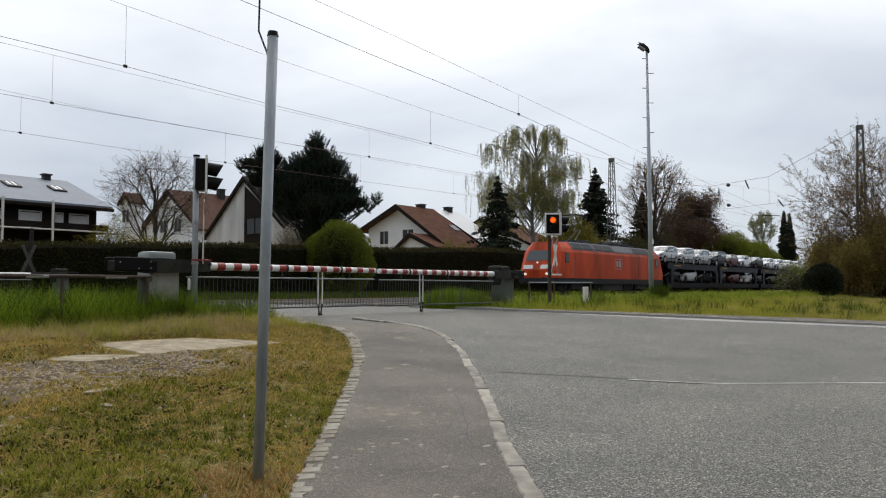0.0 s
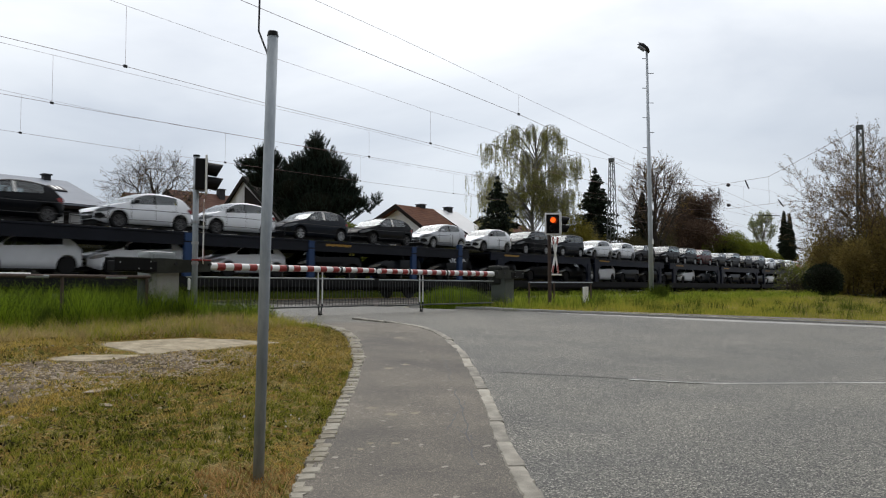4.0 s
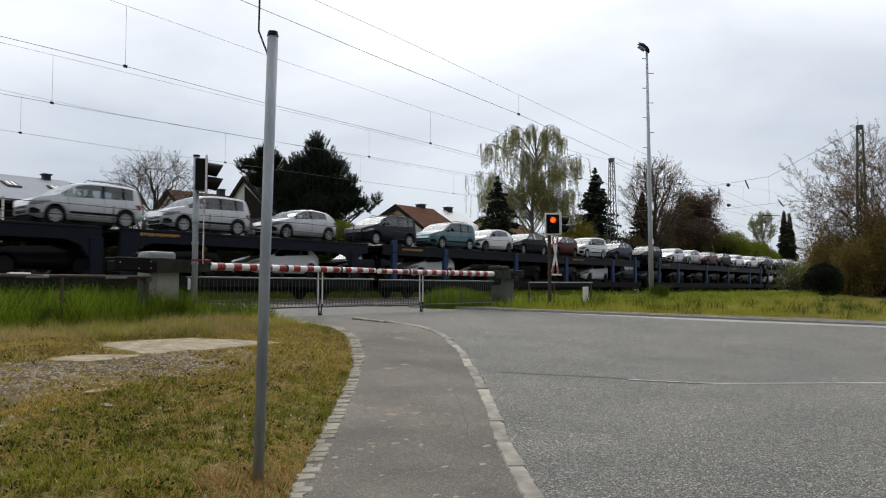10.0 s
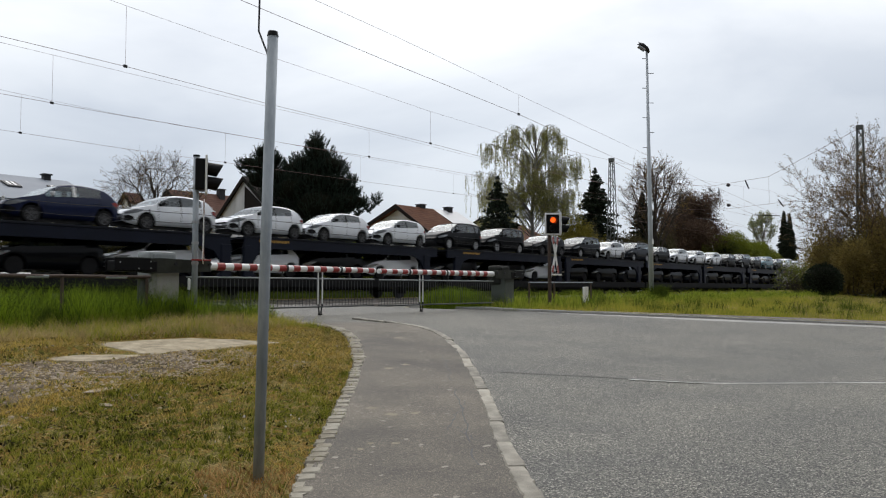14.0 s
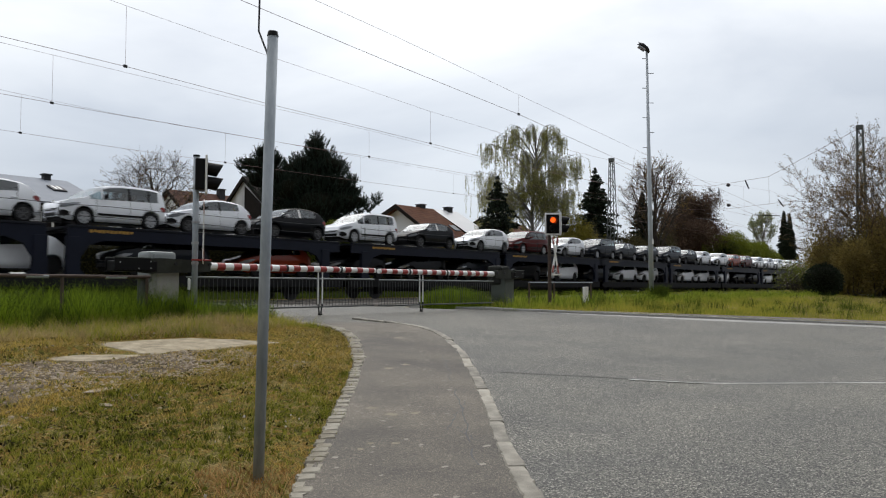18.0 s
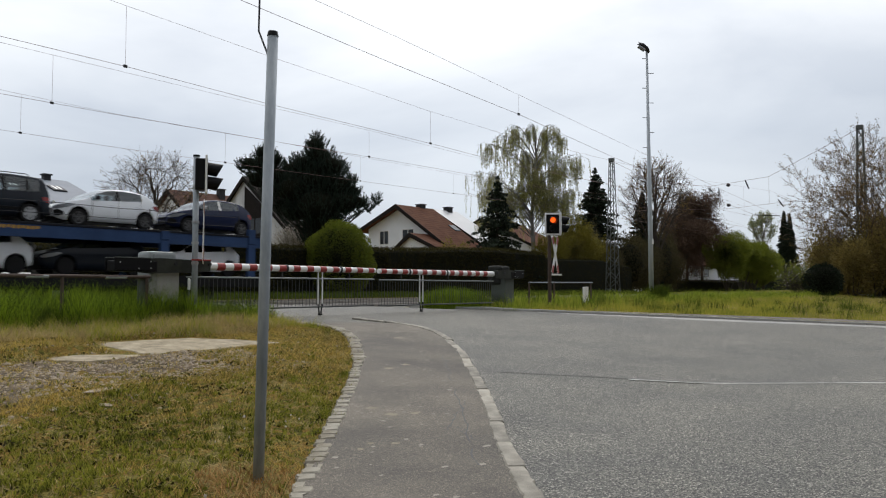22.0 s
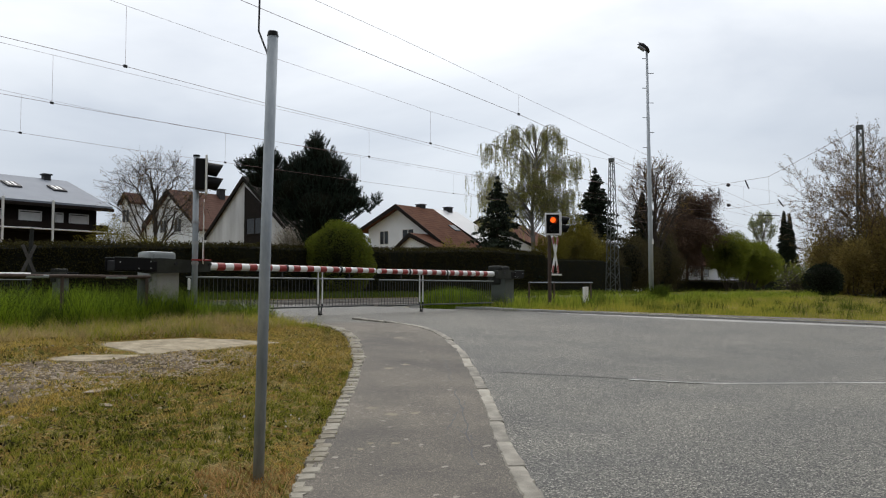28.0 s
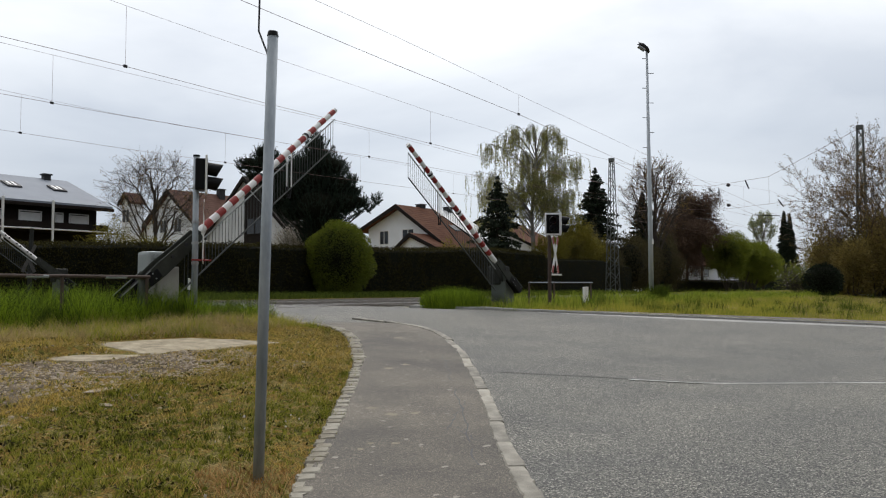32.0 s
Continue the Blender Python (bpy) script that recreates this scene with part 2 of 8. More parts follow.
def glazing(name, tint, ior, film=0.0):
    """Thin tinted glass: looks through to what lies behind, and mirrors more at a flat angle."""
    m = bpy.data.materials.new(name)
    m.use_nodes = True
    n, l = m.node_tree.nodes, m.node_tree.links
    n.remove(n["Principled BSDF"])
    clear, gloss, fr, mix = n.new("ShaderNodeBsdfTransparent"), n.new("ShaderNodeBsdfGlossy"), n.new("ShaderNodeFresnel"), n.new("ShaderNodeMixShader")
    clear.inputs["Color"].default_value = (*tint, 1)
    gloss.inputs["Roughness"].default_value = 0.03
    gloss.inputs["Color"].default_value = (0.93, 0.97, 1.0, 1)
    fr.inputs["IOR"].default_value = ior
    l.new(fr.outputs[0], mix.inputs[0])
    l.new(clear.outputs[0], mix.inputs[1])
    l.new(gloss.outputs[0], mix.inputs[2])
    l.new(mix.outputs[0], n["Material Output"].inputs["Surface"])
    return m


WINDSHIELD = glazing("car_windshield", (0.45, 0.51, 0.52), 1.62)
CARGLASS = glazing("car_side_glass", (0.52, 0.59, 0.60), 1.82)
CABIN = mat("dark_cabin_fabric", (0.035, 0.035, 0.038), 0.85, var=0.15, scale=8, spec=0.2)
MIRRORSILVER = mat("silver_mirror_cap", (0.50, 0.51, 0.53), 0.25, 0.5, var=0.05)
WINGLASS = mat("window_glass", (0.025, 0.03, 0.036), 0.05, var=0.2, spec=0.5)
DARKALLOY = mat("dark_alloy", (0.10, 0.10, 0.105), 0.4, 0.4)
GRIDSTEEL = mat("dull_grid_steel", (0.075, 0.08, 0.08), 0.6, 0.3, var=0.15)
BACKGREY = mat("weathered_board_back", (0.085, 0.08, 0.07), 0.85, var=0.25, scale=6)
LEVER = mat("lever_paint", (0.030, 0.032, 0.028), 0.6, var=0.25, scale=4, spec=0.15)
# pale gutter, its colour lightened further to stand in for the road's sheen
GUTTER = asphalt("sheen_pale_gutter", (0.26, 0.26, 0.25), (0.60, 0.59, 0.57), 90, 1.2, 0.5)
CHROME = mat("hubcap_silver", (0.42, 0.43, 0.45), 0.35, 0.4)
LAMPGLASS = mat("headlamp_glass", (0.30, 0.32, 0.35), 0.08, 0.3, coat=1.0)
TAILRED = mat("tail_lamp_red", (0.22, 0.012, 0.01), 0.2)
LEDWHITE = mat("lit_headlamp", (0.9, 0.9, 0.85), 0.3, emit=(1.0, 0.94, 0.8), power=0.6)
REDGLOW = mat("lit_signal_lamp", (0.9, 0.1, 0.03), 0.3, emit=(1.0, 0.11, 0.008), power=1.5)
RENDER = mat("white_render", (0.81, 0.84, 0.88), 0.9, var=0.06, scale=0.7, fine=25)
OLDRENDER = mat("streaked_render", (0.80, 0.82, 0.84), 0.9, var=0.2, scale=0.9, stretch=(1.5, 1.5, 0.25))
ROOFTILE = mat("brown_roof_tiles", (0.135, 0.058, 0.034), 0.9, var=0.2, scale=1.5, fine=14, bump=0.5, spec=0.12)
ROOFRED = mat("red_roof_tiles", (0.13, 0.070, 0.054), 0.9, var=0.2, scale=1.5, fine=14, bump=0.5, spec=0.12)
ROOFDARK = mat("dark_roof_tiles", (0.045, 0.036, 0.033), 0.9, var=0.2, scale=1.5, fine=14, bump=0.5, spec=0.12)
# roof sheets whitened so that the colour holds the sky's glare
ROOFSHEEN = mat("pale_sheen_roof_sheets", (0.55, 0.56, 0.58), 0.35, var=0.06, scale=0.8)
ROOFGREY = mat("grey_roof_sheets", (0.245, 0.27, 0.315), 0.75, var=0.08, scale=0.8)
HEDGE = mat("hedge_leaves", (0.058, 0.052, 0.014), 0.8, island=0.3, col2=(0.018, 0.017, 0.006), spec=0.12, thru=0.4)
# near-black colour that paints the shade inside hedges, shrubs and the pine
SHADECORE = mat("inner_shade", (0.010, 0.011, 0.006), 0.95, spec=0.12)
YELLOWLEAF = mat("yellow_leaves", (0.24, 0.205, 0.035), 0.6, island=0.7, col2=(0.09, 0.08, 0.016), spec=0.12, thru=0.4)
LEAF_BUSH = mat("bush_leaves", (0.185, 0.215, 0.028), 0.6, island=0.5, col2=(0.08, 0.10, 0.014), spec=0.12, thru=0.4)
LEAF_PINE = mat("pine_needles", (0.036, 0.052, 0.038), 0.8, island=0.4, col2=(0.014, 0.022, 0.016), spec=0.05)
LEAF_SPRUCE = mat("spruce_needles", (0.030, 0.042, 0.024), 0.7, island=0.6, col2=(0.011, 0.017, 0.011), spec=0.12)
LEAF_BIRCH = mat("birch_leaves", (0.40, 0.385, 0.11), 0.6, island=0.6, col2=(0.20, 0.20, 0.065), spec=0.12, thru=0.5)
PALELEAF = mat("pale_young_leaves", (0.30, 0.33, 0.17), 0.6, island=0.6, col2=(0.15, 0.17, 0.08), spec=0.12, thru=0.4)
LEAF_RED = mat("copper_leaves", (0.145, 0.096, 0.064), 0.6, island=0.6, col2=(0.055, 0.034, 0.027), spec=0.12, thru=0.4)
LEAF_GREEN = mat("shrub_leaves", (0.225, 0.255, 0.032), 0.6, island=0.45, col2=(0.09, 0.11, 0.017), spec=0.12, thru=0.4)
BLOSSOM = mat("blossom", (0.66, 0.63, 0.58), 0.7, island=0.5, col2=(0.30, 0.27, 0.22), spec=0.12, thru=0.4)
BUDS = mat("leaf_buds", (0.30, 0.20, 0.075), 0.7, island=0.7, col2=(0.11, 0.07, 0.035), spec=0.12, thru=0.4)
BARK = mat("bark", (0.085, 0.072, 0.06), 0.9, var=0.2, scale=5, spec=0.12)
BIRCHBARK = mat("birch_bark", (0.22, 0.21, 0.19), 0.8, var=0.3, scale=4)
LAWN = mat("lawn_blades", (0.57, 0.41, 0.11), 0.7, island=1.0, col2=(0.10, 0.085, 0.02), scale=0.5, fine=5, spec=0.12, thru=0.4)
GREENLAWN = mat("green_lawn_blades", (0.30, 0.30, 0.04), 0.7, island=1.0, col2=(0.04, 0.055, 0.008), scale=0.7, fine=5, spec=0.12, thru=0.4)
TALLDARK = mat("lush_grass_blades", (0.25, 0.35, 0.022), 0.6, island=1.1, col2=(0.022, 0.045, 0.004), scale=0.9, fine=5, spec=0.12, thru=0.4)
TALL = mat("tall_grass_blades", (0.36, 0.42, 0.05), 0.6, island=0.9, col2=(0.06, 0.11, 0.010), scale=0.8, fine=5, spec=0.12, thru=0.4)
MOSS = mat("moss_green", (0.27, 0.26, 0.04), 0.8, island=0.6, col2=(0.09, 0.105, 0.014), scale=1.3, fine=9, spec=0.12, thru=0.4)
SCORCH = mat("dead_reddish_grass", (0.52, 0.32, 0.13), 0.8, island=0.6, col2=(0.24, 0.13, 0.05), spec=0.12)
VERGEGRASS = mat("verge_blades", (0.45, 0.40, 0.07), 0.7, island=0.6, col2=(0.17, 0.22, 0.026), scale=0.5, fine=4, spec=0.12, thru=0.4)
DARKGRASS = mat("dark_grass_blades", (0.10, 0.135, 0.02), 0.7, island=0.8, col2=(0.025, 0.04, 0.006), spec=0.12, thru=0.4)
# dark tone that paints shade between the lawn's tufts
HOLLOWSHADE = mat("dark_moss", (0.075, 0.068, 0.018), 0.9, island=0.8, col2=(0.022, 0.02, 0.008), spec=0.1)
STRAW = mat("dry_stalks", (0.52, 0.41, 0.19), 0.8, island=0.6, col2=(0.26, 0.2, 0.09), spec=0.12, thru=0.4)

PAINT = {"W": ("white", mat("car_white", (0.84, 0.87, 0.92), 0.4, var=0.03, coat=0.7)),
         "S": ("silver", mat("car_silver", (0.58, 0.60, 0.64), 0.4, 0.3, var=0.04, coat=0.7)),
         "G": ("dark grey", mat("car_grey", (0.014, 0.018, 0.026), 0.5, var=0.05, coat=0.34, spec=0.06)),
         "K": ("black", mat("car_black", (0.004, 0.005, 0.007), 0.5, var=0.05, coat=0.28, spec=0.05)),
         "R": ("dark red", mat("car_red", (0.080, 0.007, 0.007), 0.5, var=0.05, coat=0.4, spec=0.1)),
         "O": ("orange red", mat("car_orange", (0.25, 0.032, 0.010), 0.5, var=0.05, coat=0.5, spec=0.1)),
         "B": ("dark blue", mat("car_blue", (0.010, 0.016, 0.052), 0.5, var=0.05, coat=0.5, spec=0.1)),
         "T": ("blue grey", mat("car_teal", (0.10, 0.21, 0.26), 0.5, var=0.05, coat=0.6, spec=0.2))}
# ---- mesh helpers ----
class Build:
    """Collects vertices and faces of one part."""

    def __init__(self):
        self.v, self.f = [], []

    def add(self, verts, faces):
        o = len(self.v)
        self.v += [tuple(p) for p in verts]
        self.f += [tuple(o + i for i in f) for f in faces]
        return self

    def box(self, lo, hi, m=None):
        (a, b, c), (d, e, f) = lo, hi
        vs = [Vector(p) for p in ((a, b, c), (d, b, c), (d, e, c), (a, e, c), (a, b, f), (d, b, f), (d, e, f), (a, e, f))]
        if m is not None:
            vs = [m @ p for p in vs]
        return self.add(vs, ((3, 2, 1, 0), (4, 5, 6, 7), (0, 1, 5, 4), (1, 2, 6, 5), (2, 3, 7, 6), (3, 0, 4, 7)))

    def soft(self, lo, hi, r, m=None):
        """A box with chamfered edges."""
        bm = bmesh.new()
        bmesh.ops.create_cube(bm, size=1)
        for p in bm.verts:
            p.co = Vector([lo[i] if p.co[i] < 0 else hi[i] for i in range(3)])
        bmesh.ops.bevel(bm, geom=bm.edges[:], offset=r, segments=2, affect="EDGES", profile=0.6)
        vs = [m @ p.co if m is not None else p.co.copy() for p in bm.verts]
        fs = [tuple(q.index for q in f.verts) for f in bm.faces]
        bm.free()
        return self.add(vs, fs)

    def tube(self, path, radii, n=8, cap=True):
        """A round tube along a path; radii: one or one a point."""
        path = [Vector(p) for p in path]
        if not hasattr(radii, "__len__"):
            radii = [radii] * len(path)
        o = len(self.v)
        for i, p in enumerate(path):
            d = (path[min(i + 1, len(path) - 1)] - path[max(i - 1, 0)]).normalized()
            s = d.cross(Vector((0, 0, 1)) if abs(d.z) < 0.9 else Vector((1, 0, 0))).normalized()
            u = s.cross(d)
            for k in range(n):
                a = 2 * math.pi * k / n
                self.v.append(tuple(p + (s * math.cos(a) + u * math.sin(a)) * radii[i]))
        for i in range(len(path) - 1):
            for k in range(n):
                q = (k + 1) % n
                self.f.append((o + i * n + k, o + i * n + q, o + (i + 1) * n + q, o + (i + 1) * n + k))
        if cap:
            self.f.append(tuple(o + k for k in reversed(range(n))))
            self.f.append(tuple(o + (len(path) - 1) * n + k for k in range(n)))
        return self

    def prism(self, ring, shift):
        """A flat ring pushed along shift."""
        ring, shift, n = [Vector(p) for p in ring], Vector(shift), len(ring)
        return self.add(ring + [p + shift for p in ring],
                        [tuple(reversed(range(n))), tuple(range(n, 2 * n))] + [(i, (i + 1) % n, n + (i + 1) % n, n + i) for i in range(n)])

    def loft(self, rings, close=True, caps=True):
        n, o = len(rings[0]), len(self.v)
        for r in rings:
            self.v += [tuple(p) for p in r]
        for i in range(len(rings) - 1):
            for k in range(n if close else n - 1):
                q = (k + 1) % n
                self.f.append((o + i * n + k, o + i * n + q, o + (i + 1) * n + q, o + (i + 1) * n + k))
        if caps:
            self.f.append(tuple(o + k for k in reversed(range(n))))
            self.f.append(tuple(o + (len(rings) - 1) * n + k for k in range(n)))
        return self

    def data(self, name, material, smooth=False):
        me = bpy.data.meshes.new(name)
        me.from_pydata(self.v, [], self.f)
        me.materials.append(material)
        if smooth:
            me.polygons.foreach_set("use_smooth", [True] * len(me.polygons))
        me.validate()
        me.update()
        return me


def part(name, b, material, parent, label="", smooth=False, m=None, kind=""):
    ob = new(name, b.data(name, material, smooth))
    ob.parent = parent
    if m is not None:
        ob.matrix_basis = m
    return tagged(ob, label=label, kind=kind)


def alike(name, data, parent, m):
    """One more piece on a mesh that its neighbours share."""
    ob = new(name, data)
    ob.parent = parent
    ob.matrix_basis = m
    return ob


def thing(name, label, category, m=None, group="", kind=""):
    ob = new(name)
    ob.empty_display_size = 0.2
    if m is not None:
        ob.matrix_basis = m
    return tagged(ob, label, category, group, kind)


def single(name, b, material, label, category, m=None, group="", kind="", smooth=False):
    ob = new(name, b.data(name, material, smooth))
    if m is not None:
        ob.matrix_basis = m
    return tagged(ob, label, category, group, kind)
# ---- ground: flat by the camera, a ramp up to the level crossing, then the track bed ----
RAIL_Z, ROAD_Z = 0.66, 0.62


def ground_z(y):
    if y < 3.5:
        return 0.0
    if y < 12.3:
        return ROAD_Z * (y - 3.5) / 8.8
    return ROAD_Z + min(1.0, (y - 12.3) / 3) * 0.03


def along(points, y):
    """x of a line of (x, y) points, rising in y, at y."""
    for (x0, y0), (x1, y1) in zip(points, points[1:]):
        if y <= y1:
            return x0 + (x1 - x0) * (y - y0) / (y1 - y0)
    return points[-1][0]


COBBLE = [(-24.5, -20), (3.81, 4.11), (5.69, 5.71), (7.35, 7.2), (8.9, 8.87), (9.5, 9.65), (9.8, 10.2), (9.88, 10.65), (9.75, 11.04)]
KERB = [(-23.3, -20), (4.05, 2.57), (6.76, 4.80), (8.95, 6.7), (10.36, 8.08), (11.05, 8.9), (11.45, 9.6), (11.6, 10.44), (11.45, 11.4)]
FARKERB = [(56.7, -20), (27.07, 4.1), (21.65, 8.51), (17.6, 11.8), (17.0, 12.6), (16.87, 14.12), (16.8, 34)]
CREST = 34.0


def strip_sheet(left, right, y0, y1, lift, step=0.25, cross=6):
    b, rows = Build(), []
    n = max(1, round((y1 - y0) / step))
    for i in range(n + 1):
        y = y0 + (y1 - y0) * i / n
        a, c = left(y), right(y)
        rows.append([(a + (c - a) * k / cross, y, ground_z(y) + lift) for k in range(cross + 1)])
    return b.loft(rows, close=False, caps=False)


g = Build()
xs = sorted({*np.arange(-40, 60, 2.0), *np.arange(0.2, 10, 0.2), *np.arange(60, 200, 10.0), -2500, -800, -300, -120, 260, 400, 700, 1200, 2500})
ys = sorted({*np.arange(-20, 40, 0.5), *np.arange(1.4, 13, 0.2), 3.5, 12.3, 15.3, -2500, -800, -300, -120, -60, 50, 60, 80, 120, 200, 400, 800, 2500})


def soil_z(x, y):
    z = ground_z(y) - 0.012
    if along(COBBLE, min(y, 11)) + 0.3 < x < along(FARKERB, min(y, 33)) - 0.1 and y < CREST:
        z -= 0.1
    elif 5.0 < x < 7.8 and 8.6 < y < 10.4 or 4.0 < x < 5.4 and 8.5 < y < 9.4:
        z -= 0.0
    elif 15.6 < y < 30.3 and -290 < x < 1300:
        z -= 0.16
    elif x < 9.5 and 3 < y < 14:
        z += 0.10 * min(1, max(0, (along(COBBLE, min(y, 11)) - x - 0.4))) * (0.5 + noise.noise((x * 0.6, y * 0.6, 0)) + 0.35 * noise.noise((x * 2.2, y * 2.2, 4)))
    return z


g.loft([[(x, y, soil_z(x, y)) for x in xs] for y in ys], close=False, caps=False)
ground = single("ground", g, LAWNMAT, "ground of sparse dry lawn and soil reaching the horizon", "ground", kind="structure", smooth=True)
road = single("road", strip_sheet(lambda y: along(KERB, y) if y < 10.44 else (11.6 - (y - 10.44) * 2.8 if y < 11.1 else 9.75), lambda y: along(FARKERB, y), -20, CREST, 0.0),
              ASPHALT, "wide worn grey asphalt road rising to the level crossing", "road", kind="structure")
pave = single("pavement", strip_sheet(lambda y: along(COBBLE, y), lambda y: along(KERB, y) if y < 10.44 else max(along(COBBLE, y) + 0.05, 11.63 - (y - 10.44) * 2.75), -20, 11.1, 0.02), FOOTWAY,
              "narrow grey asphalt footway with pale dusty stains", "pavement", kind="structure")


def line_points(points, step, start=None):
    """Places and headings at even steps along a line."""
    pts, out, left = [Vector(p) for p in points], [], 0.0
    for a, b in zip(pts, pts[1:]):
        d, s = (b - a).length, left
        while s < d:
            p = a + (b - a) * (s / d)
            out.append((p.x, p.y, math.atan2(b.y - a.y, b.x - a.x)))
            s += step
        left = s - d
    return out


def tilted(x, y, z, a):
    """A pose that follows the ramp."""
    e = 0.2
    rise = math.atan2(ground_z(y + e * math.sin(a)) - ground_z(y - e * math.sin(a)), 2 * e)
    return Matrix.Translation((x, y, z)) @ Matrix.Rotation(a, 4, "Z") @ Matrix.Rotation(-rise, 4, "Y")


rng = random.Random(5)

def hewn(length, width, seed, rough=0.007):
    """A split stone with uneven edges and a slightly hollow top."""
    n = max(3, int(length / 0.07))
    side = [(-length / 2 + length * i / n, -width / 2) for i in range(n + 1)] + [(length / 2 - length * i / n, width / 2) for i in range(n + 1)]
    q = [(x + rough * noise.noise((x * 19, y * 19, seed)), y + rough * 1.4 * noise.noise((x * 17, y * 31, seed + 7))) for x, y in side]
    return Build().loft([[(x, y, -0.12) for x, y in q], [(x, y, -0.014) for x, y in q], [(x - 0.012 * (1 if x > 0 else -1), y - 0.010 * (1 if y > 0 else -1), 0.004 * noise.noise((x * 9, y * 40, seed))) for x, y in q]])


# cobbles beside the lawn, two meshes shared by all
edge = thing("cobble_edge", "edging of grey granite setts beside the lawn", "edging", kind="structure")
setts = [hewn(0.122 + 0.004 * (k % 3), 0.130 - 0.013 * (k % 4), 40 + k, 0.024).data("sett", SETTSTONE) for k in range(6)]
broad = [hewn(0.122 + 0.004 * (k % 3), 0.190 - 0.012 * (k % 4), 140 + k, 0.020).data("sett", SETTSTONE) for k in range(6)]
for x, y, a in line_points([(-12.0, -9.35)] + COBBLE[1:], 0.133):
    alike("sett", rng.choice(broad if y > 7.0 else setts), edge, tilted(x + rng.uniform(-.01, .01), y + rng.uniform(-.01, .01), ground_z(y) + 0.026 + rng.uniform(-.010, .006), a + rng.uniform(-.12, .12)))
# kerb between footway and road
kerb = thing("kerb", "low pale granite kerb between footway and road", "kerb", kind="structure")
stones = [hewn(0.785, 0.128, k, 0.020).data("kerb_stone", GRANITE) for k in range(5)]
shorts = [hewn(0.375, 0.125, 20 + k).data("kerb_stone", GRANITE) for k in range(3)]
for x, y, a in line_points([(-12.0, -10.67)] + KERB[1:5], 0.80):
    alike("kerb_stone", rng.choice(stones), kerb, tilted(x + rng.uniform(-.01, .01), y + rng.uniform(-.01, .01), ground_z(y) + 0.03 + rng.uniform(-.008, .008), a + rng.uniform(-.022, .022)))
for x, y, a in line_points(KERB[4:], 0.39):
    alike("kerb_stone", rng.choice(shorts), kerb, tilted(x, y, ground_z(y) + 0.035, a))
wide = [hewn(0.785, 0.42, 60 + k).data("kerb_stone", CONCRETE) for k in range(3)]
far_kerb = thing("far_kerb", "raised pale concrete kerb along the grass verge", "kerb", kind="structure")
for x, y, a in line_points(list(reversed(FARKERB))[1:-1] + [(36.0, -3.2)], 0.80):
    alike("kerb_stone", rng.choice(wide), far_kerb, tilted(x - 0.17 * math.sin(a), y + 0.17 * math.cos(a), ground_z(y) + 0.07 + rng.uniform(-.004, .004), a))
CRACK = [(9.9, 11.3), (12.2, 10.35), (14.6, 9.0), (17.6, 7.2), (22.0, 3.9)]
# joints in the road surface, and patches of dust on the footway
for pts in ([(11.29, 1.73), (9.6, 3.75), (8.04, 5.66)], [(20.0, -8.5), (11.29, 1.73)], CRACK):
    b, w = Build(), 0.018
    fine = line_points(pts, 0.25)
    rows = []
    for x, y, a in fine:
        j = 0.012 * noise.noise((x * 3, y * 3, 1))
        rows.append([(x - math.sin(a) * (w + j) + j, y + math.cos(a) * (w + j), ground_z(y) + 0.004), (x + math.sin(a) * (w - j) + j, y - math.cos(a) * (w - j), ground_z(y) + 0.004)])
    single("road_joint", b.loft(rows, close=False, caps=False), JOINT, "dark bitumen joint in the asphalt", "joint", kind="structure")

white_edge = Build()
rows = []
for x, y, a in line_points([(20.0, -8.55), (11.29, 1.68), (9.6, 3.70), (9.1, 4.31)], 0.3):
    j = 0.006 * noise.noise((x * 4, y * 4, 3))
    rows.append([(x - 0.006 - j, y - 0.006, ground_z(y) + 0.005), (x - 0.058 + 3 * j, y - 0.058, ground_z(y) + 0.005)])
single("joint_edge", white_edge.loft(rows, close=False, caps=False), EDGEWHITE, "pale worn edge of the asphalt joint", "joint", kind="structure")
# strip whose colour also holds the sky sheen along the far kerb
single("gutter", strip_sheet(lambda y: along(FARKERB, y) - 1.25 * min(1, max(0.25, (12.5 - y) / 5)), lambda y: along(FARKERB, y) - 0.10, -14, 11.5, 0.004, cross=1), GUTTER, "pale gutter strip along the far kerb, colour lightened for sky sheen", "gutter", kind="structure")
walk_w = lambda y: 0.45 + 1.5 * min(1, max(0, (11.0 - y) / 5))
single("far_pavement", strip_sheet(lambda y: along(FARKERB, y) + 0.40, lambda y: along(FARKERB, y) + walk_w(y), -14, 11.0, 0.066, cross=2), FOOTWAY, "narrow grey asphalt strip behind the far kerb", "pavement", kind="structure")
specks, rp = Build(), random.Random(12)
for k in range(170):
    u = rp.random()
    y = 2.2 + 8.0 * u ** 0.8
    x = along(COBBLE, y) + (along(KERB, y) - along(COBBLE, y)) * rp.uniform(0.08, 0.9)
    r = rp.uniform(0.005, 0.016) if k > 9 else rp.uniform(0.016, 0.03)
    o = len(specks.v)
    specks.add([(x + r * 1.5 * (1 + 0.5 * noise.noise((q, x * 9, y))) * math.cos(q * 0.7), y + r * (1 + 0.5 * noise.noise((q, x * 9, y))) * math.sin(q * 0.7), ground_z(y + r * math.sin(q * 0.7)) + 0.0215) for q in range(9)], [tuple(range(9))])
stains = Build()
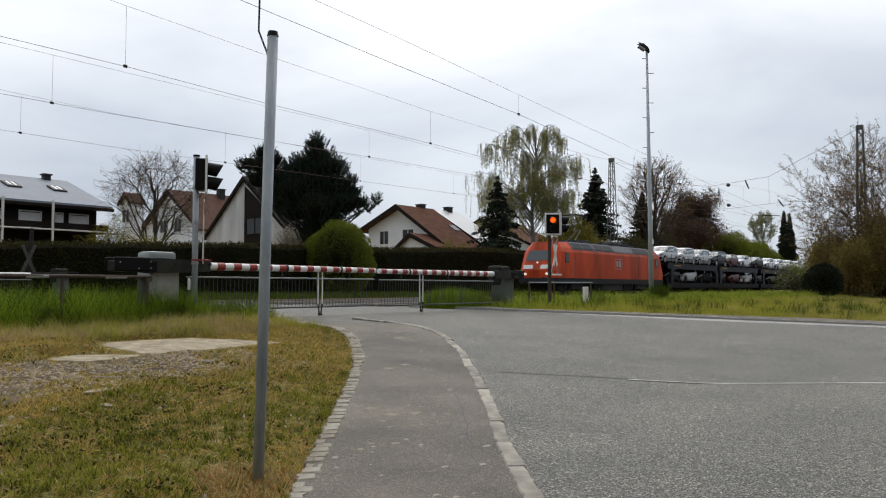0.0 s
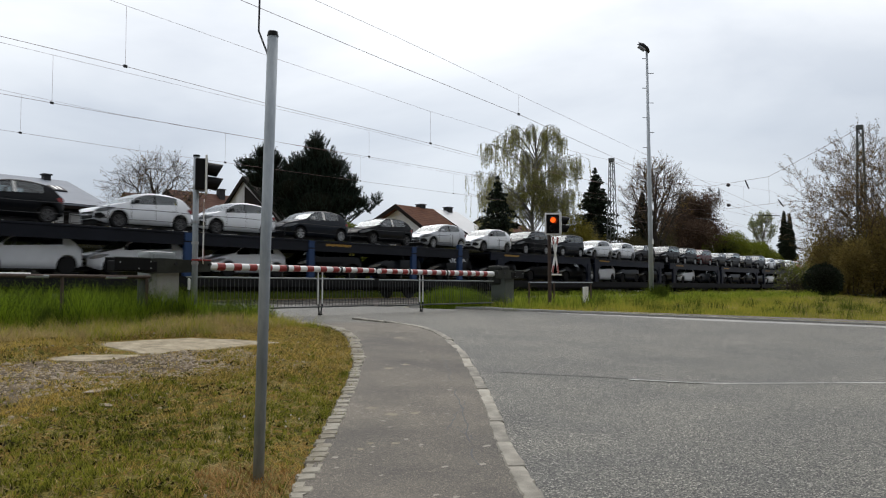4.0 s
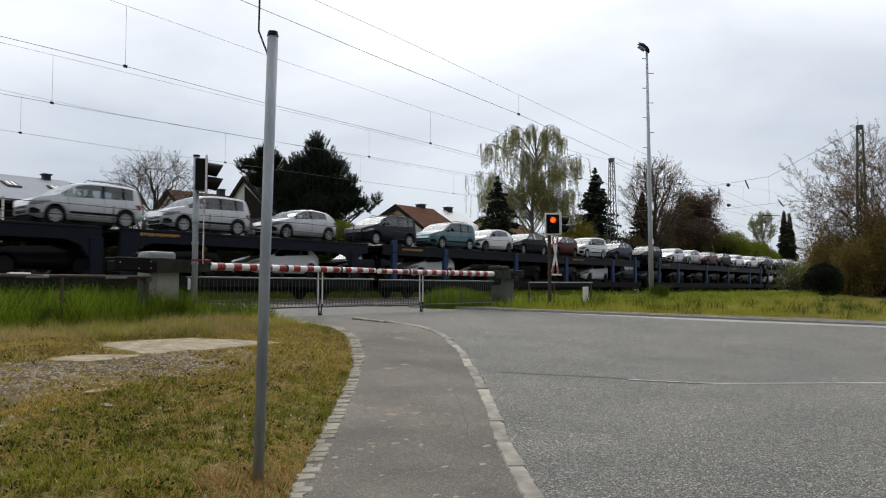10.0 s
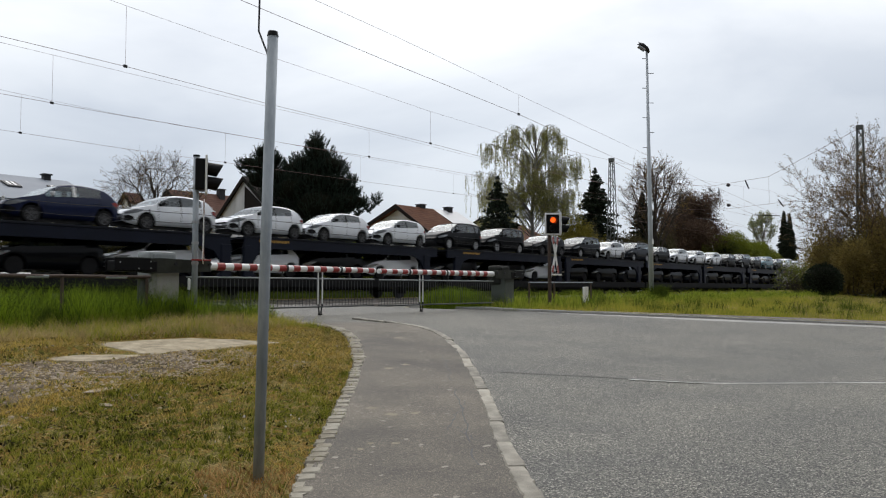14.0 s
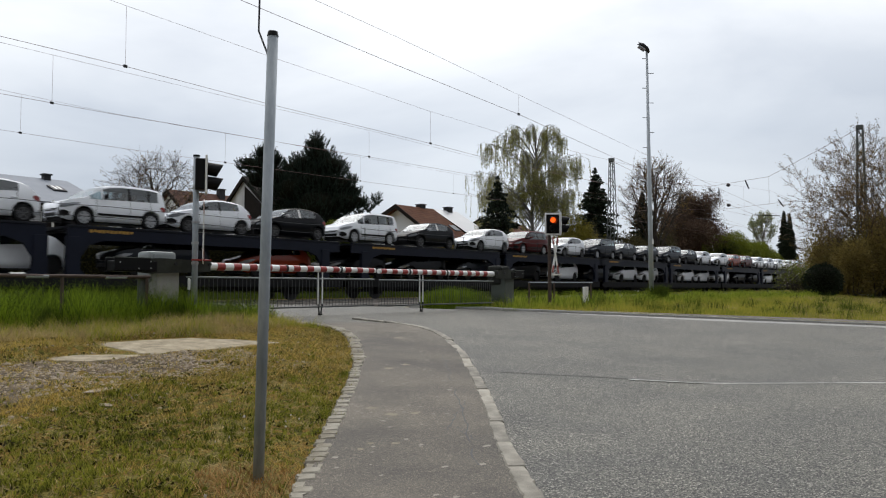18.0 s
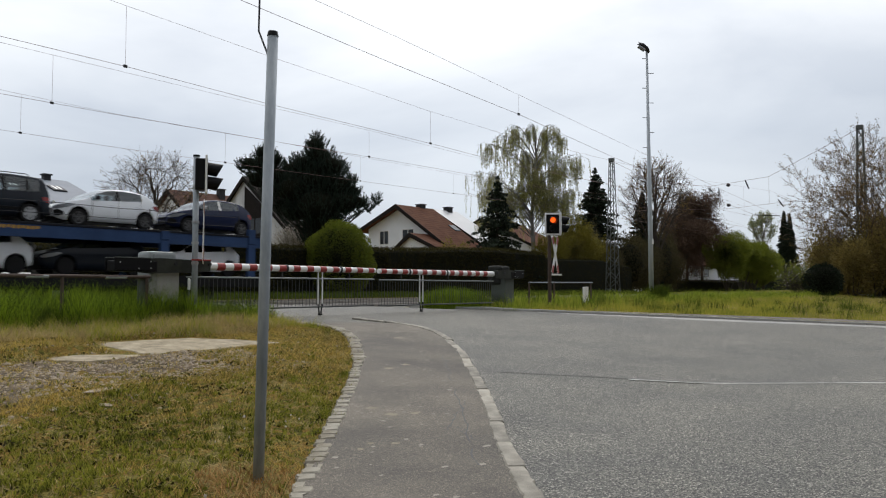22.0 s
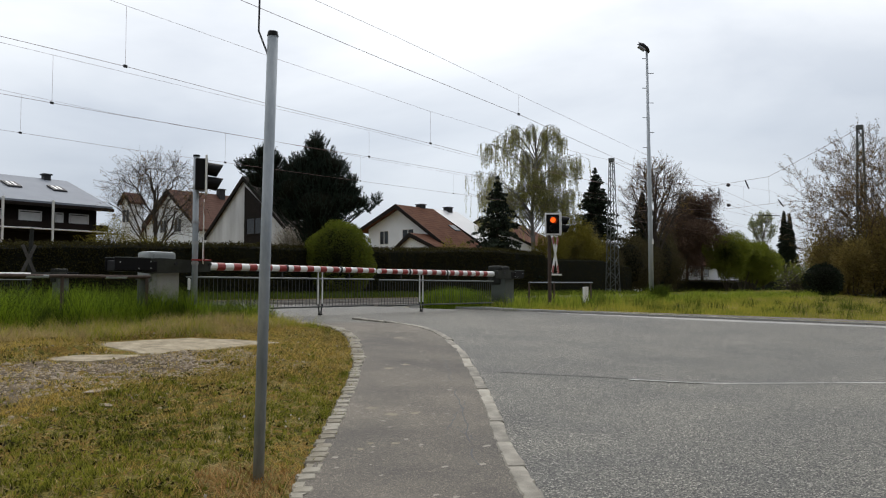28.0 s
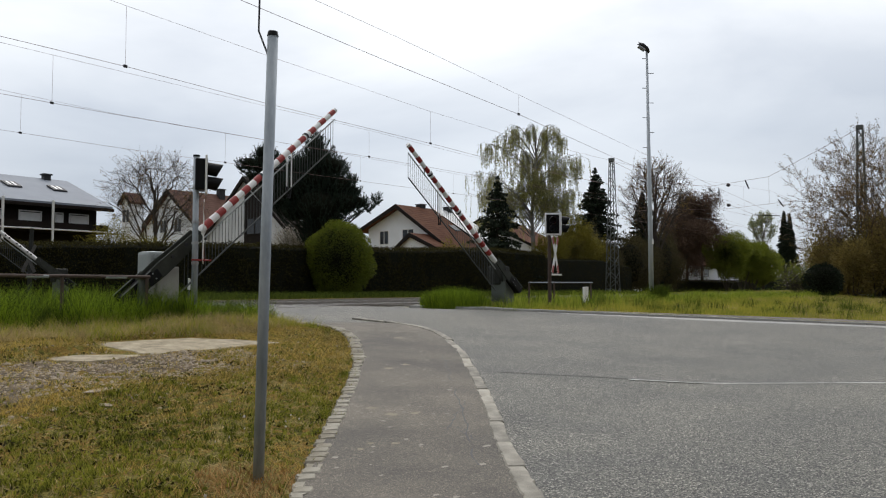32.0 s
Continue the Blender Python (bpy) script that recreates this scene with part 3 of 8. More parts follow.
for x, y, r in ((5.14, 4.88, 0.055), (5.07, 4.59, 0.07), (5.3, 4.5, 0.05), (9.63, 8.54, 0.10), (7.03, 6.38, 0.08), (7.46, 6.48, 0.07), (4.03, 3.93, 0.03), (4.35, 3.88, 0.035), (4.2, 4.0, 0.03)):
    edge_ = [r * (0.75 + 0.55 * noise.noise((math.cos(q * 0.2618) * 1.6 + x * 9, math.sin(q * 0.2618) * 1.6, y)) + 0.35 * noise.noise((math.cos(q * 0.2618) * 5, math.sin(q * 0.2618) * 5 + x, y * 9))) for q in range(24)]
    stains.add([(x + e_ * 1.3 * math.cos(q * 0.2618), y + e_ * math.sin(q * 0.2618), ground_z(y + e_ * math.sin(q * 0.2618)) + 0.0213) for q, e_ in enumerate(edge_)], [tuple(range(24))])
for n_, (xa, ya, xb, yb) in enumerate(((4.25, 3.05, 6.55, 5.0), (5.0, 3.9, 6.1, 4.55), (4.9, 3.55, 5.2, 4.0), (7.0, 5.4, 8.6, 6.8))):
    crack, rows, m_ = Build(), [], 26
    for k in range(m_ + 1):   # fine jagged cracks in the worn footway
        u = k / m_
        x = xa + (xb - xa) * u + 0.07 * noise.noise((u * 5, n_, 1)) + 0.02 * noise.noise((u * 19, n_, 3))
        y = ya + (yb - ya) * u + 0.07 * noise.noise((u * 5, n_, 5)) + 0.02 * noise.noise((u * 19, n_, 7))
        w = 0.004 + 0.003 * noise.noise((u * 11, n_, 9))
        rows.append([(x - w, y + w, ground_z(y) + 0.0216), (x + w, y - w, ground_z(y) + 0.0216)])
    single("footway_crack", crack.loft(rows, close=False, caps=False), JOINT, "fine dark crack in the footway asphalt", "crack", kind="structure")
single("footway_stains", stains, STAIN, "yellowish worn stains on the footway", "stain", kind="stuff")
single("dust_specks", specks, PATCH, "pale dust and paint specks on the footway", "stain", kind="stuff")

# ---- tracks: three pairs of rails, the train runs on the farthest ----
TRACK_Y = (17.7, 22.6, 27.65)
bed = single("track_bed", Build().box((-300, 15.4, 0.3), (9.6, 30.4, 0.59)).box((16.9, 15.4, 0.3), (1400, 30.4, 0.59)), GRAVEL, "brown grey ballast bed of the railway", "ballast", kind="structure")
for n, y in enumerate(TRACK_Y):
    tr = thing("railway_track", "pair of steel rails on a ballasted track", "track", pose(0, y, 0), "railway tracks", "structure")
    for s in (-0.7525, 0.7525):
        part("rail", Build().box((-300, s - 0.035, 0.5), (1400, s + 0.035, RAIL_Z)), RAILSTEEL, tr)
    sl = Build()
    for k in range(-30, 260):
        if not 9.4 < k * 0.65 < 17.0:
            sl.box((k * 0.65 - 0.12, -1.3, 0.5), (k * 0.65 + 0.12, 1.3, 0.605))
    part("sleepers", sl, CONCRETE, tr, "worn concrete sleepers", kind="stuff")
    for k in range(4):
        part("crossing_panel", Build().soft((9.75 + k * 1.77, -0.68, 0.55), (11.50 + k * 1.77, 0.68, 0.655), 0.012), PANEL, tr, "concrete crossing panel between the rails")

# ---- overhead line ----
def wire(y, contact, messenger, drops, label):
    """Contact and messenger wire of one track as (x, z) points, with droppers."""
    t = thing("overhead_wire", label, "overhead line", group="overhead wires")
    def at(pts, x):
        return lerp(pts, x)[0]
    for nm, pts in (("contact_wire", contact), ("messenger_wire", messenger)):
        part(nm, Build().tube([(x, y, z) for x, z in pts], 0.0062 if nm == "contact_wire" else 0.0045, 5), WIRE, t)
    for x in drops:
        part("dropper", Build().tube([(x, y, at(contact, x)), (x, y, at(messenger, x))], 0.004, 4), WIRE, t)
        part("clamp", Build().soft((x - 0.05, y - 0.02, at(contact, x) - 0.03), (x + 0.05, y + 0.02, at(contact, x) + 0.04), 0.01), DARKSTEEL, t)


def lerp(table, x):
    for (x0, *a), (x1, *b) in zip(table, table[1:]):
        if x <= x1:
            u = (x - x0) / (x1 - x0)
            return [p + (q - p) * u for p, q in zip(a, b)]
    return list(table[-1][1:])


wire(27.65, [(-80, 6.5), (11, 6.51), (15.7, 6.5), (28.3, 6.65), (38.7, 6.8), (65, 6.9), (130, 6.7), (260, 6.7)],
     [(-80, 8.4), (-10, 8.6), (11, 7.86), (15, 7.77), (22.1, 7.85), (38.7, 7.96), (52, 8.4), (65, 9.2), (100, 8.0), (130, 9.0), (195, 8.0), (260, 9)], (11.65, 20.0, 28.2, 36.0, 44, 52, 58), "catenary wires over the far track")
wire(22.6, [(-80, 6.5), (9, 6.54), (12.2, 6.55), (18.1, 6.63), (23.6, 6.74), (31.7, 6.84), (65, 6.9), (130, 6.7), (260, 6.7)],
     [(-80, 8.4), (-10, 8.6), (8.9, 7.96), (18.1, 7.89), (23.6, 7.87), (31.7, 7.72), (48, 8.0), (65, 9.1), (100, 8.0), (130, 9.0), (195, 8.0), (260, 9)], (10.37, 23.57, 33.0, 42, 50, 58), "catenary wires over the middle track")
wire(17.7, [(-80, 6.7), (7, 6.63), (9.9, 6.62), (14.2, 6.52), (21.6, 6.46), (24.8, 6.40), (65, 6.6), (130, 6.6), (260, 6.6)],
     [(-80, 8.4), (0, 8.6), (9.4, 8.15), (14.3, 7.92), (21.6, 7.64), (26.8, 7.56), (45, 7.9), (65, 9.0), (100, 8.0), (130, 9.0), (195, 8.0), (260, 9)], (9.86, 21.68, 33, 42, 50, 58), "catenary wires over the near track")
wire(12.8, [(-40, 9.6), (9.6, 7.04), (14.3, 6.79), (20, 6.54), (27.2, 6.03), (64, 4.2)],
     [(-40, 10.6), (11.6, 7.64), (14.3, 7.51), (20, 7.15), (28.7, 6.62), (64, 4.6)], (19.97,), "spare wires beside the near track")
# ---- the train: everything is placed by its distance s behind the camera's foot at time 0 ----
SPEED, TRAIN_Y = 28.4, TRACK_Y[2]
ON_TRAIN = []   # (thing, s, z above the rail)


def on_train(ob, s, z=0.0):
    ob.matrix_basis = pose(s, TRAIN_Y, RAIL_Z + z)
    ON_TRAIN.append((ob, s, z))
    return ob


# car shapes: length, wheel radius, axles, belt line (two points), roof line (x, z), plan (x, half width),
# glazing of the flanks (x0, x1, kind: g glass, p black pillar), windshield and rear window stretches
SHAPES = {
    "H": dict(len=3.97, r=0.305, ax=(0.80, 3.34), belt=(1.10, 0.925, 3.50, 1.055), peak=1.465, roofw=0.655,
              top=((0, 0.60), (0.03, 0.675), (0.12, 0.735), (0.32, 0.80), (0.6, 0.868), (0.9, 0.935), (1.06, 0.968), (1.2, 1.05), (1.5, 1.262), (1.8, 1.398), (2.1, 1.45), (2.45, 1.462), (2.85, 1.432), (3.2, 1.365),
                   (3.40, 1.305), (3.55, 1.175), (3.70, 1.03), (3.83, 0.95), (3.93, 0.85), (3.97, 0.62)),
              plan=((0, 0.50), (0.05, 0.63), (0.15, 0.735), (0.35, 0.815), (0.7, 0.86), (1.5, 0.87), (2.6, 0.87), (3.3, 0.865), (3.65, 0.83), (3.88, 0.75), (3.97, 0.62)),
              side=((1.24, 2.20, "g"), (2.20, 2.29, "p"), (2.29, 3.18, "g")), shield=(1.10, 1.74), rear=(3.43, 3.66)),
    "M": dict(len=4.08, r=0.32, ax=(0.80, 3.36), belt=(0.95, 0.985, 3.75, 1.055), peak=1.625, roofw=0.715,
              top=((0, 0.62), (0.03, 0.76), (0.12, 0.85), (0.32, 0.925), (0.6, 0.985), (0.84, 1.03), (0.96, 1.10), (1.2, 1.285), (1.5, 1.475), (1.75, 1.565), (2.1, 1.61), (2.7, 1.626), (3.3, 1.60), (3.65, 1.56),
                   (3.79, 1.50), (3.89, 1.32), (3.97, 1.08), (4.04, 0.90), (4.08, 0.66)),
              plan=((0, 0.54), (0.05, 0.67), (0.15, 0.765), (0.35, 0.835), (0.7, 0.868), (1.5, 0.875), (2.6, 0.875), (3.4, 0.87), (3.8, 0.84), (4.0, 0.77), (4.08, 0.66)),
              side=((1.00, 1.42, "g"), (1.42, 1.49, "b"), (1.49, 2.46, "g"), (2.46, 2.56, "p"), (2.56, 3.22, "g"), (3.22, 3.31, "p"), (3.31, 3.66, "g")), shield=(0.90, 1.58), rear=(3.80, 3.95)),
}


def belt_at(sh, x):
    x0, z0, x1, z1 = sh["belt"]
    return z0 + (z1 - z0) * min(1.1, max(0.0, (x - x0) / (x1 - x0)))


def half_width(sh, x, z):
    """The car's half width at a height: a waist crease, then the glasshouse leaning in."""
    w, b = lerp(sh["plan"], x)[0], belt_at(sh, x)
    if z < 0.50:
        return w * (0.95 + 0.04 * min(1, max(0, (z - 0.2) / 0.3)))
    if z < 0.74:
        return w * (0.99 + 0.014 * (z - 0.50) / 0.24)
    if z <= b:
        return w * (1.004 - 0.035 * (z - 0.74) / (b - 0.74))
    u = min(1.0, (z - b) / (sh["peak"] - b))
    return w * 0.969 + (min(sh["roofw"], w * 0.95) - w * 0.969) * u ** 1.3


def make_car(kind, paint, full, group):
    """A car that faces -x: a skin of rows and stations, whose cells are body, pillar or glass."""
    sh = SHAPES[kind]
    word, m_body = PAINT[paint]
    mid, L, r = sum(sh["ax"]) / 2, sh["len"], sh["r"]
    shape = "hatchback" if kind == "H" else "compact minivan"
    deck = "on a wagon's upper deck" if full else "on a wagon's lower deck"
    car = thing("car", f"new {word} {shape} {deck}", "car", group=group)
    arch = r + 0.075
    sts = {p[0] for p in sh["top"]} | {p[0] for p in sh["plan"]} | {q for a, b, _ in sh["side"] for q in (a, b)} | {*sh["shield"], *sh["rear"], 1.0, 1.35, 1.65, 1.95, 2.75}
    sts = {x for x in sts if all(abs(x - a) > arch + 0.03 for a in sh["ax"])} | {a + arch * math.cos(k * math.pi / 10) for a in sh["ax"] for k in range(11)} | {a + s * (arch + 0.004) for a in sh["ax"] for s in (-1, 1)}
    sts |= {q for a, b, _ in sh["side"] for q in (a, b)} | {*sh["shield"]}
    sts = [x for i, x in enumerate(sorted(sts))]
    rings = []
    for x in sts:
        t, low = lerp(sh["top"], x)[0], 0.19 + 0.13 * max(0, 1 - x / 0.25) + 0.14 * max(0, (x - L + 0.45) / 0.45)
        for a in sh["ax"]:
            if abs(x - a) < arch:
                low = max(low, r + math.sqrt(arch ** 2 - (x - a) ** 2))
        b = min(belt_at(sh, x), t - 0.035)
        c = min(0.74, b - 0.05)
        zs = (low, low, low + (c - low) * 0.5, c, (c + b) / 2, b, b + (t - b) * 0.80, b + (t - b) * 0.93)
        half = [(half_width(sh, x, z) - (0.07 if i == 0 else 0.0), z) for i, z in enumerate(zs)]
        half.append((half[7][0] * 0.58, t - 0.006 - 0.014 * (t > 1.2)))
        half.append((0.0, t))
        rings.append([(x - mid, -w, z) for w, z in half] + [(x - mid, w, z) for w, z in reversed(half[:-1])])
    n = len(rings[0])
    flat = [p for ring in rings for p in ring]
    bins = collections.defaultdict(list)
    for i in range(len(sts) - 1):
        xm = (sts[i] + sts[i + 1]) / 2
        for k in range(n - 1):
            q = min(k, n - 2 - k)
            key = "body"
            if q == 5:
                for j, (a, e, what) in enumerate(sh["side"]):
                    if a < xm < e and what != "b":
                        key = (("pillar", j) if k < n / 2 else "body") if what == "p" else ("near", j * full) if k < n / 2 else ("far", 0)
            elif q >= 7 and sh["shield"][0] < xm < sh["shield"][1]:
                key = "shield"
            elif q >= 7 and sh["rear"][0] < xm < sh["rear"][1]:
                key = "rear"
            bins[key].append((i * n + k, i * n + k + 1, (i + 1) * n + k + 1, (i + 1) * n + k))
    bins["body"].append(tuple(range(n)))
    bins["body"].append(tuple(reversed(range((len(sts) - 1) * n, len(sts) * n))))

    def skin(key):
        used = sorted({q for f in bins[key] for q in f})
        where = {q: i for i, q in enumerate(used)}
        return Build().add([flat[q] for q in used], [tuple(where[q] for q in reversed(f)) for f in bins[key]])
    shell = skin("body")
    if full:
        for x in ((2.02, 3.02) if kind == "H" else (2.28, 3.12)):   # door handles
            y = half_width(sh, x, 0.80)
            shell.soft((x - mid - 0.09, -y - 0.025, 0.80), (x - mid + 0.09, -y + 0.02, 0.83), 0.008)
    part("body", shell, m_body, car, smooth=True)
    part("windshield", skin("shield"), WINDSHIELD, car, smooth=True)
    part("rear_window", skin("rear"), WINDSHIELD, car, smooth=True)
    for key in sorted(k for k in bins if isinstance(k, tuple)):
        if key[0] == "pillar":
            part("pillar_trim", skin(key), BLACK, car)
        else:
            part("side_window", skin(key), CARGLASS, car, smooth=True)
    under = Build().soft((0.12 - mid, -0.58, 0.17), (L - 0.14 - mid, 0.58, 0.62), 0.03).soft((sh["ax"][0] + 0.4 - mid, -0.80, 0.18), (sh["ax"][1] - 0.4 - mid, 0.80, 0.42), 0.03)
    part("underbody", under, BLACK, car)
    if full:   # dashboard, front seats with headrests, rear bench
        s0, h = (1.45, 0.0) if kind == "H" else (1.25, 0.08)
        cabin = Build().soft((s0 - 0.25 - mid, -0.72, 0.5), (s0 + 0.1 - mid, 0.72, 0.93 + h), 0.04)
        for y in (-0.36, 0.36):
            cabin.soft((s0 + 0.45 - mid, y - 0.24, 0.42), (s0 + 0.95 - mid, y + 0.24, 0.62 + h), 0.04).soft((s0 + 0.85 - mid, y - 0.22, 0.55), (s0 + 1.03 - mid, y + 0.22, 1.08 + h), 0.05).soft((s0 + 0.92 - mid, y - 0.12, 1.1 + h), (s0 + 1.03 - mid, y + 0.12, 1.28 + h), 0.03)
        cabin.soft((s0 + 1.45 - mid, -0.62, 0.42), (s0 + 2.0 - mid, 0.62, 0.62 + h), 0.04).soft((s0 + 1.85 - mid, -0.62, 0.55), (s0 + 2.02 - mid, 0.62, 1.08 + h), 0.05)
        part("seats", cabin, CABIN, car, "dark cabin with seats and dashboard")
    if full and kind == "H" and paint in "KGRB":   # white protective film on the door pillar
        x, z0, z1 = 2.245, belt_at(sh, 2.245) + 0.01, 1.37
        part("protective_film", Build().add([(x - mid + d, -half_width(sh, x, z) - 0.006, z) for d, z in ((-0.05, z0), (0.05, z0), (0.05, z1), (-0.05, z1))], [(0, 1, 2, 3)]), WHITEPAINT, car, "white protective film strip")
    tyre = Build().tube([(0, -0.10, 0), (0, -0.08, 0), (0, 0.08, 0), (0, 0.10, 0)], [r * 0.88, r, r, r * 0.88], 22).data("wheel", RUBBER)
    rim = Build().tube([(0, -0.002, 0), (0, 0.002, 0)], r * 0.60, 16)
    for k in range(7 if kind == "M" else 5):   # spokes and an outer ring
        a = k * 2 * math.pi / (7 if kind == "M" else 5)
        m = Matrix.Rotation(a, 4, "Y")
        rim.soft((-0.03 if kind == "H" else -0.04, -0.03, 0.02), (0.03 if kind == "H" else 0.04, -0.004, r * 0.64), 0.006, m)
    ring = [(math.cos(a) * q, y, math.sin(a) * q) for q, y in ((r * 0.60, -0.012), (r * 0.69, -0.02)) for a in np.linspace(0, 6.2832, 20, endpoint=False)]
    rim.add(ring, [(k, (k + 1) % 20, 20 + (k + 1) % 20, 20 + k) for k in range(20)])
    rim = rim.data("rim", CHROME if kind == "M" or paint in "SGT" else DARKALLOY)
    for x in sh["ax"]:
        for s in (-1, 1):
            w = alike("wheel", tyre, car, pose(x - mid, s * (half_width(sh, x, 0.4) - 0.13), r))
            if s < 0 and full:
                alike("rim", rim, w, pose(0, -0.098, 0))

    def patch(pane, s, lift, shift=0.0):
        """A patch that hugs the skin, finely cut along its length: pane holds (x, low z, high z)."""
        rows = []
        for (xa, la, ha), (xb, lb, hb) in zip(pane, pane[1:]):
            for k in range(4):
                u = k / 4
                rows.append((xa + (xb - xa) * u, la + (lb - la) * u, ha + (hb - ha) * u))
        rows.append(pane[-1])
        return Build().loft([[(x - mid + shift, s * (half_width(sh, x, z0 + (z1 - z0) * v) + lift), z0 + (z1 - z0) * v) for v in (0, 0.5, 1)] for x, z0, z1 in rows], close=False, caps=False)
    z0 = 0.64 if kind == "H" else 0.70
    for s in (-1, 1):
        part("headlight", patch(((0.03, z0 - 0.06, z0 - 0.01), (0.12, z0 - 0.07, z0 + 0.055), (0.35, z0 - 0.02, z0 + 0.11), (0.62, z0 + 0.08, z0 + 0.13)), s, 0.010, -0.006), LAMPGLASS, car)
        if full:
            zt = 0.74 if kind == "H" else 0.72
            part("tail_light", patch(((L - 0.34, zt + 0.10, zt + 0.16), (L - 0.22, zt, zt + 0.20), (L - 0.06, zt - 0.02, zt + 0.14)), s, 0.010, 0.006), TAILRED, car)
            part("bumper_vent", patch(((0.02, 0.36, 0.52), (0.12, 0.32, 0.55), (0.30, 0.36, 0.47)), s, 0.008, -0.006), BLACK, car)
            x, zb = sh["side"][0][0] + (0.16 if kind == "H" else 0.50), belt_at(sh, 1.4)
            part("mirror", Build().soft((x - mid - 0.05, s * 0.965 - 0.10, zb + 0.03), (x - mid + 0.07, s * 0.965 + 0.07, zb + 0.16), 0.03), BLACK if paint in "WOT" else MIRRORSILVER if paint in "KGRB" and kind == "H" else m_body, car)
    g = Build().soft((-mid - 0.010, -0.44, 0.335), (0.08 - mid, 0.44, 0.47), 0.02).soft((-mid - 0.012, -0.34, 0.535), (0.08 - mid, 0.34, 0.60 if kind == "H" else 0.575), 0.012)
    part("grille", g, BLACK, car)
    if full:   # door gaps, and the dark strip low on the doors
        b = Build()
        for x in ((1.26, 2.245, 3.12) if kind == "H" else (1.22, 2.51, 3.34)):
            zz = [z for z in (0.34, 0.50, 0.62, 0.74, 0.84, belt_at(sh, x)) if x < 3 or z > 0.70]
            b.add([(x - mid - 0.007, -half_width(sh, x, z) - 0.004, z) for z in zz] + [(x - mid + 0.007, -half_width(sh, x, z) - 0.004, z) for z in reversed(zz)], [(i, i + 1, 2 * len(zz) - 2 - i, 2 * len(zz) - 1 - i) for i in range(len(zz) - 1)])
        part("door_seam", b, BLACK, car, kind="stuff")
        if kind == "M":
            part("side_strip", Build().soft((1.27 - mid, -0.895, 0.42), (3.02 - mid, -0.855, 0.50), 0.012), BLACK, car, "black rubbing strip on the doors")
            if paint in "TSG":
                for s in (-1, 1):
                    part("roof_rail", Build().tube([(1.9 - mid, s * 0.62, 1.57), (2.0 - mid, s * 0.62, 1.655), (3.3 - mid, s * 0.62, 1.645), (3.42 - mid, s * 0.62, 1.55)], 0.016, 6), BLACK, car)
    return car


UPPER = """MS66.7 MS71.0 MS75.15 MG79.95 HR84.0 HW88.3 HK93.1 HW98.05 HW102.15 HW106.9 HS111.2 HW115.7 HS120.3 HK124.6 HW129.7 HW133.9 HG138.4 HK143.2 HS148.0
HW152.8 MK157.5 MG162.3 HW167.1 HW171.2 HK175.3 MK180.7 MK185.0 MR189.1 HG193.75 MK198.1 HK202.6 MG207.4 HW211.85 HK216.0 HW220.7 HO224.8 HR229.1
MK234.2 MG239.0 HR243.1 HK247.5 HK251.9 HR256.2 HS260.8 HR265.85 HW269.75 HW274.1 HG278.3 HS282.5 MK287.5 MR292.4 MS297.8 MS302.8 HS308.0 MG313.8
MT319.2 HW323.4 HG327.6 HR331.9 MW336.3 HB341.1 HK347.2 HW352.6 HS356.6 HR361.4 HK365.5 HW369.8 HW375.0 MG380.7 HK385.55 MG390.7 HK395.7 HG400.8
HK406.4 HB410.6 HW414.8 HW419.5 HW423.85 HW428.3 MK433.4 MK438.2 HK443.6 MK448.9 HW453.3 MG457.9 HK462.5 HW467.0 HW471.6 HW476.2 HK480.8 MK485.8
HK489.9 MT494.5 HK499.0 MS503.6 HS507.5 HW512.4 HW516.8 HW521.4 MW526.0 HW530.2 HK534.5 MW539.45 HK544.5 HW550.1 MR554.8 HW560.2 MG565.1 HG569.1
HG573.6 MG578.7 HK582.8 HW586.65 HW591.9 HO596.0 HR600.2 HW604.7 HW608.8 HW612.85 HW617.65 MR621.85 MW626.2 HW630.35 MG635.2 HW639.4 HB643.8"""
LOWER = """HK67.3 HS71.5 HG75.7 HK79.9 HR84.4 HW88.6 HK93.2 HK98.1 HK102.5 HW106.7 HK110.9 HW115.1 MK120.2 HW125.3 HW129.5 HW134.5 MK139.2 HG143.9 HK148.6
HK153.4 HK158.1 MK162.8 HW167.5 MG171.8 HK176.0 HK180.2 HW184.5 HG189.0 MG193.5 MG198.0 HK202.5 HK207.0 HW211.2 HK215.4 HW220.5 HW224.7 HK228.9
MW234.2 HW238.8 HG243.0 HK247.2 HK251.4 HW255.6 HR259.8 HK264.0 HW268.2 HK272.4 HW276.7 HR280.9 HG285.8 HK290.7 HK296.2 HK301.5 HW306.9 HK312.1
HW317.3 HK322.0 HK326.7 HK331.7 HW336.7 HG341.9 HG347.0 HK352.2 HK357.1 HK361.9 HK366.7 HK371.6 HK376.4 HS381.1 HK385.3 HW389.5 HW395.1 HR400.3
MG405.3 HK410.1 HW414.3 HW419.3 HK423.5 HW427.7 HK433.1 HK438.4 HW442.6 HK447.0 MK451.7 MG456.3 HG461.0 HG465.6 HG470.3 MK474.9 HK479.5 HK484.2
MG488.8 HK493.5 HK498.1 HW502.7 HK507.4 HW512.1 HW516.4 HW522.4 MG528.0 HO533.6 HK538.7 HK543.7 MG548.8 HK553.9 HW559.1 HG564.1 HW569.2 HW573.5
MK577.7 HW581.9 HW586.1 HW592.1 MK597.4 MG602.7 HW608.0 HK612.3 MK616.7 MK621.0 HW625.3 HG630.2 HW634.8 HG639.0 HW643.2"""
first = {}
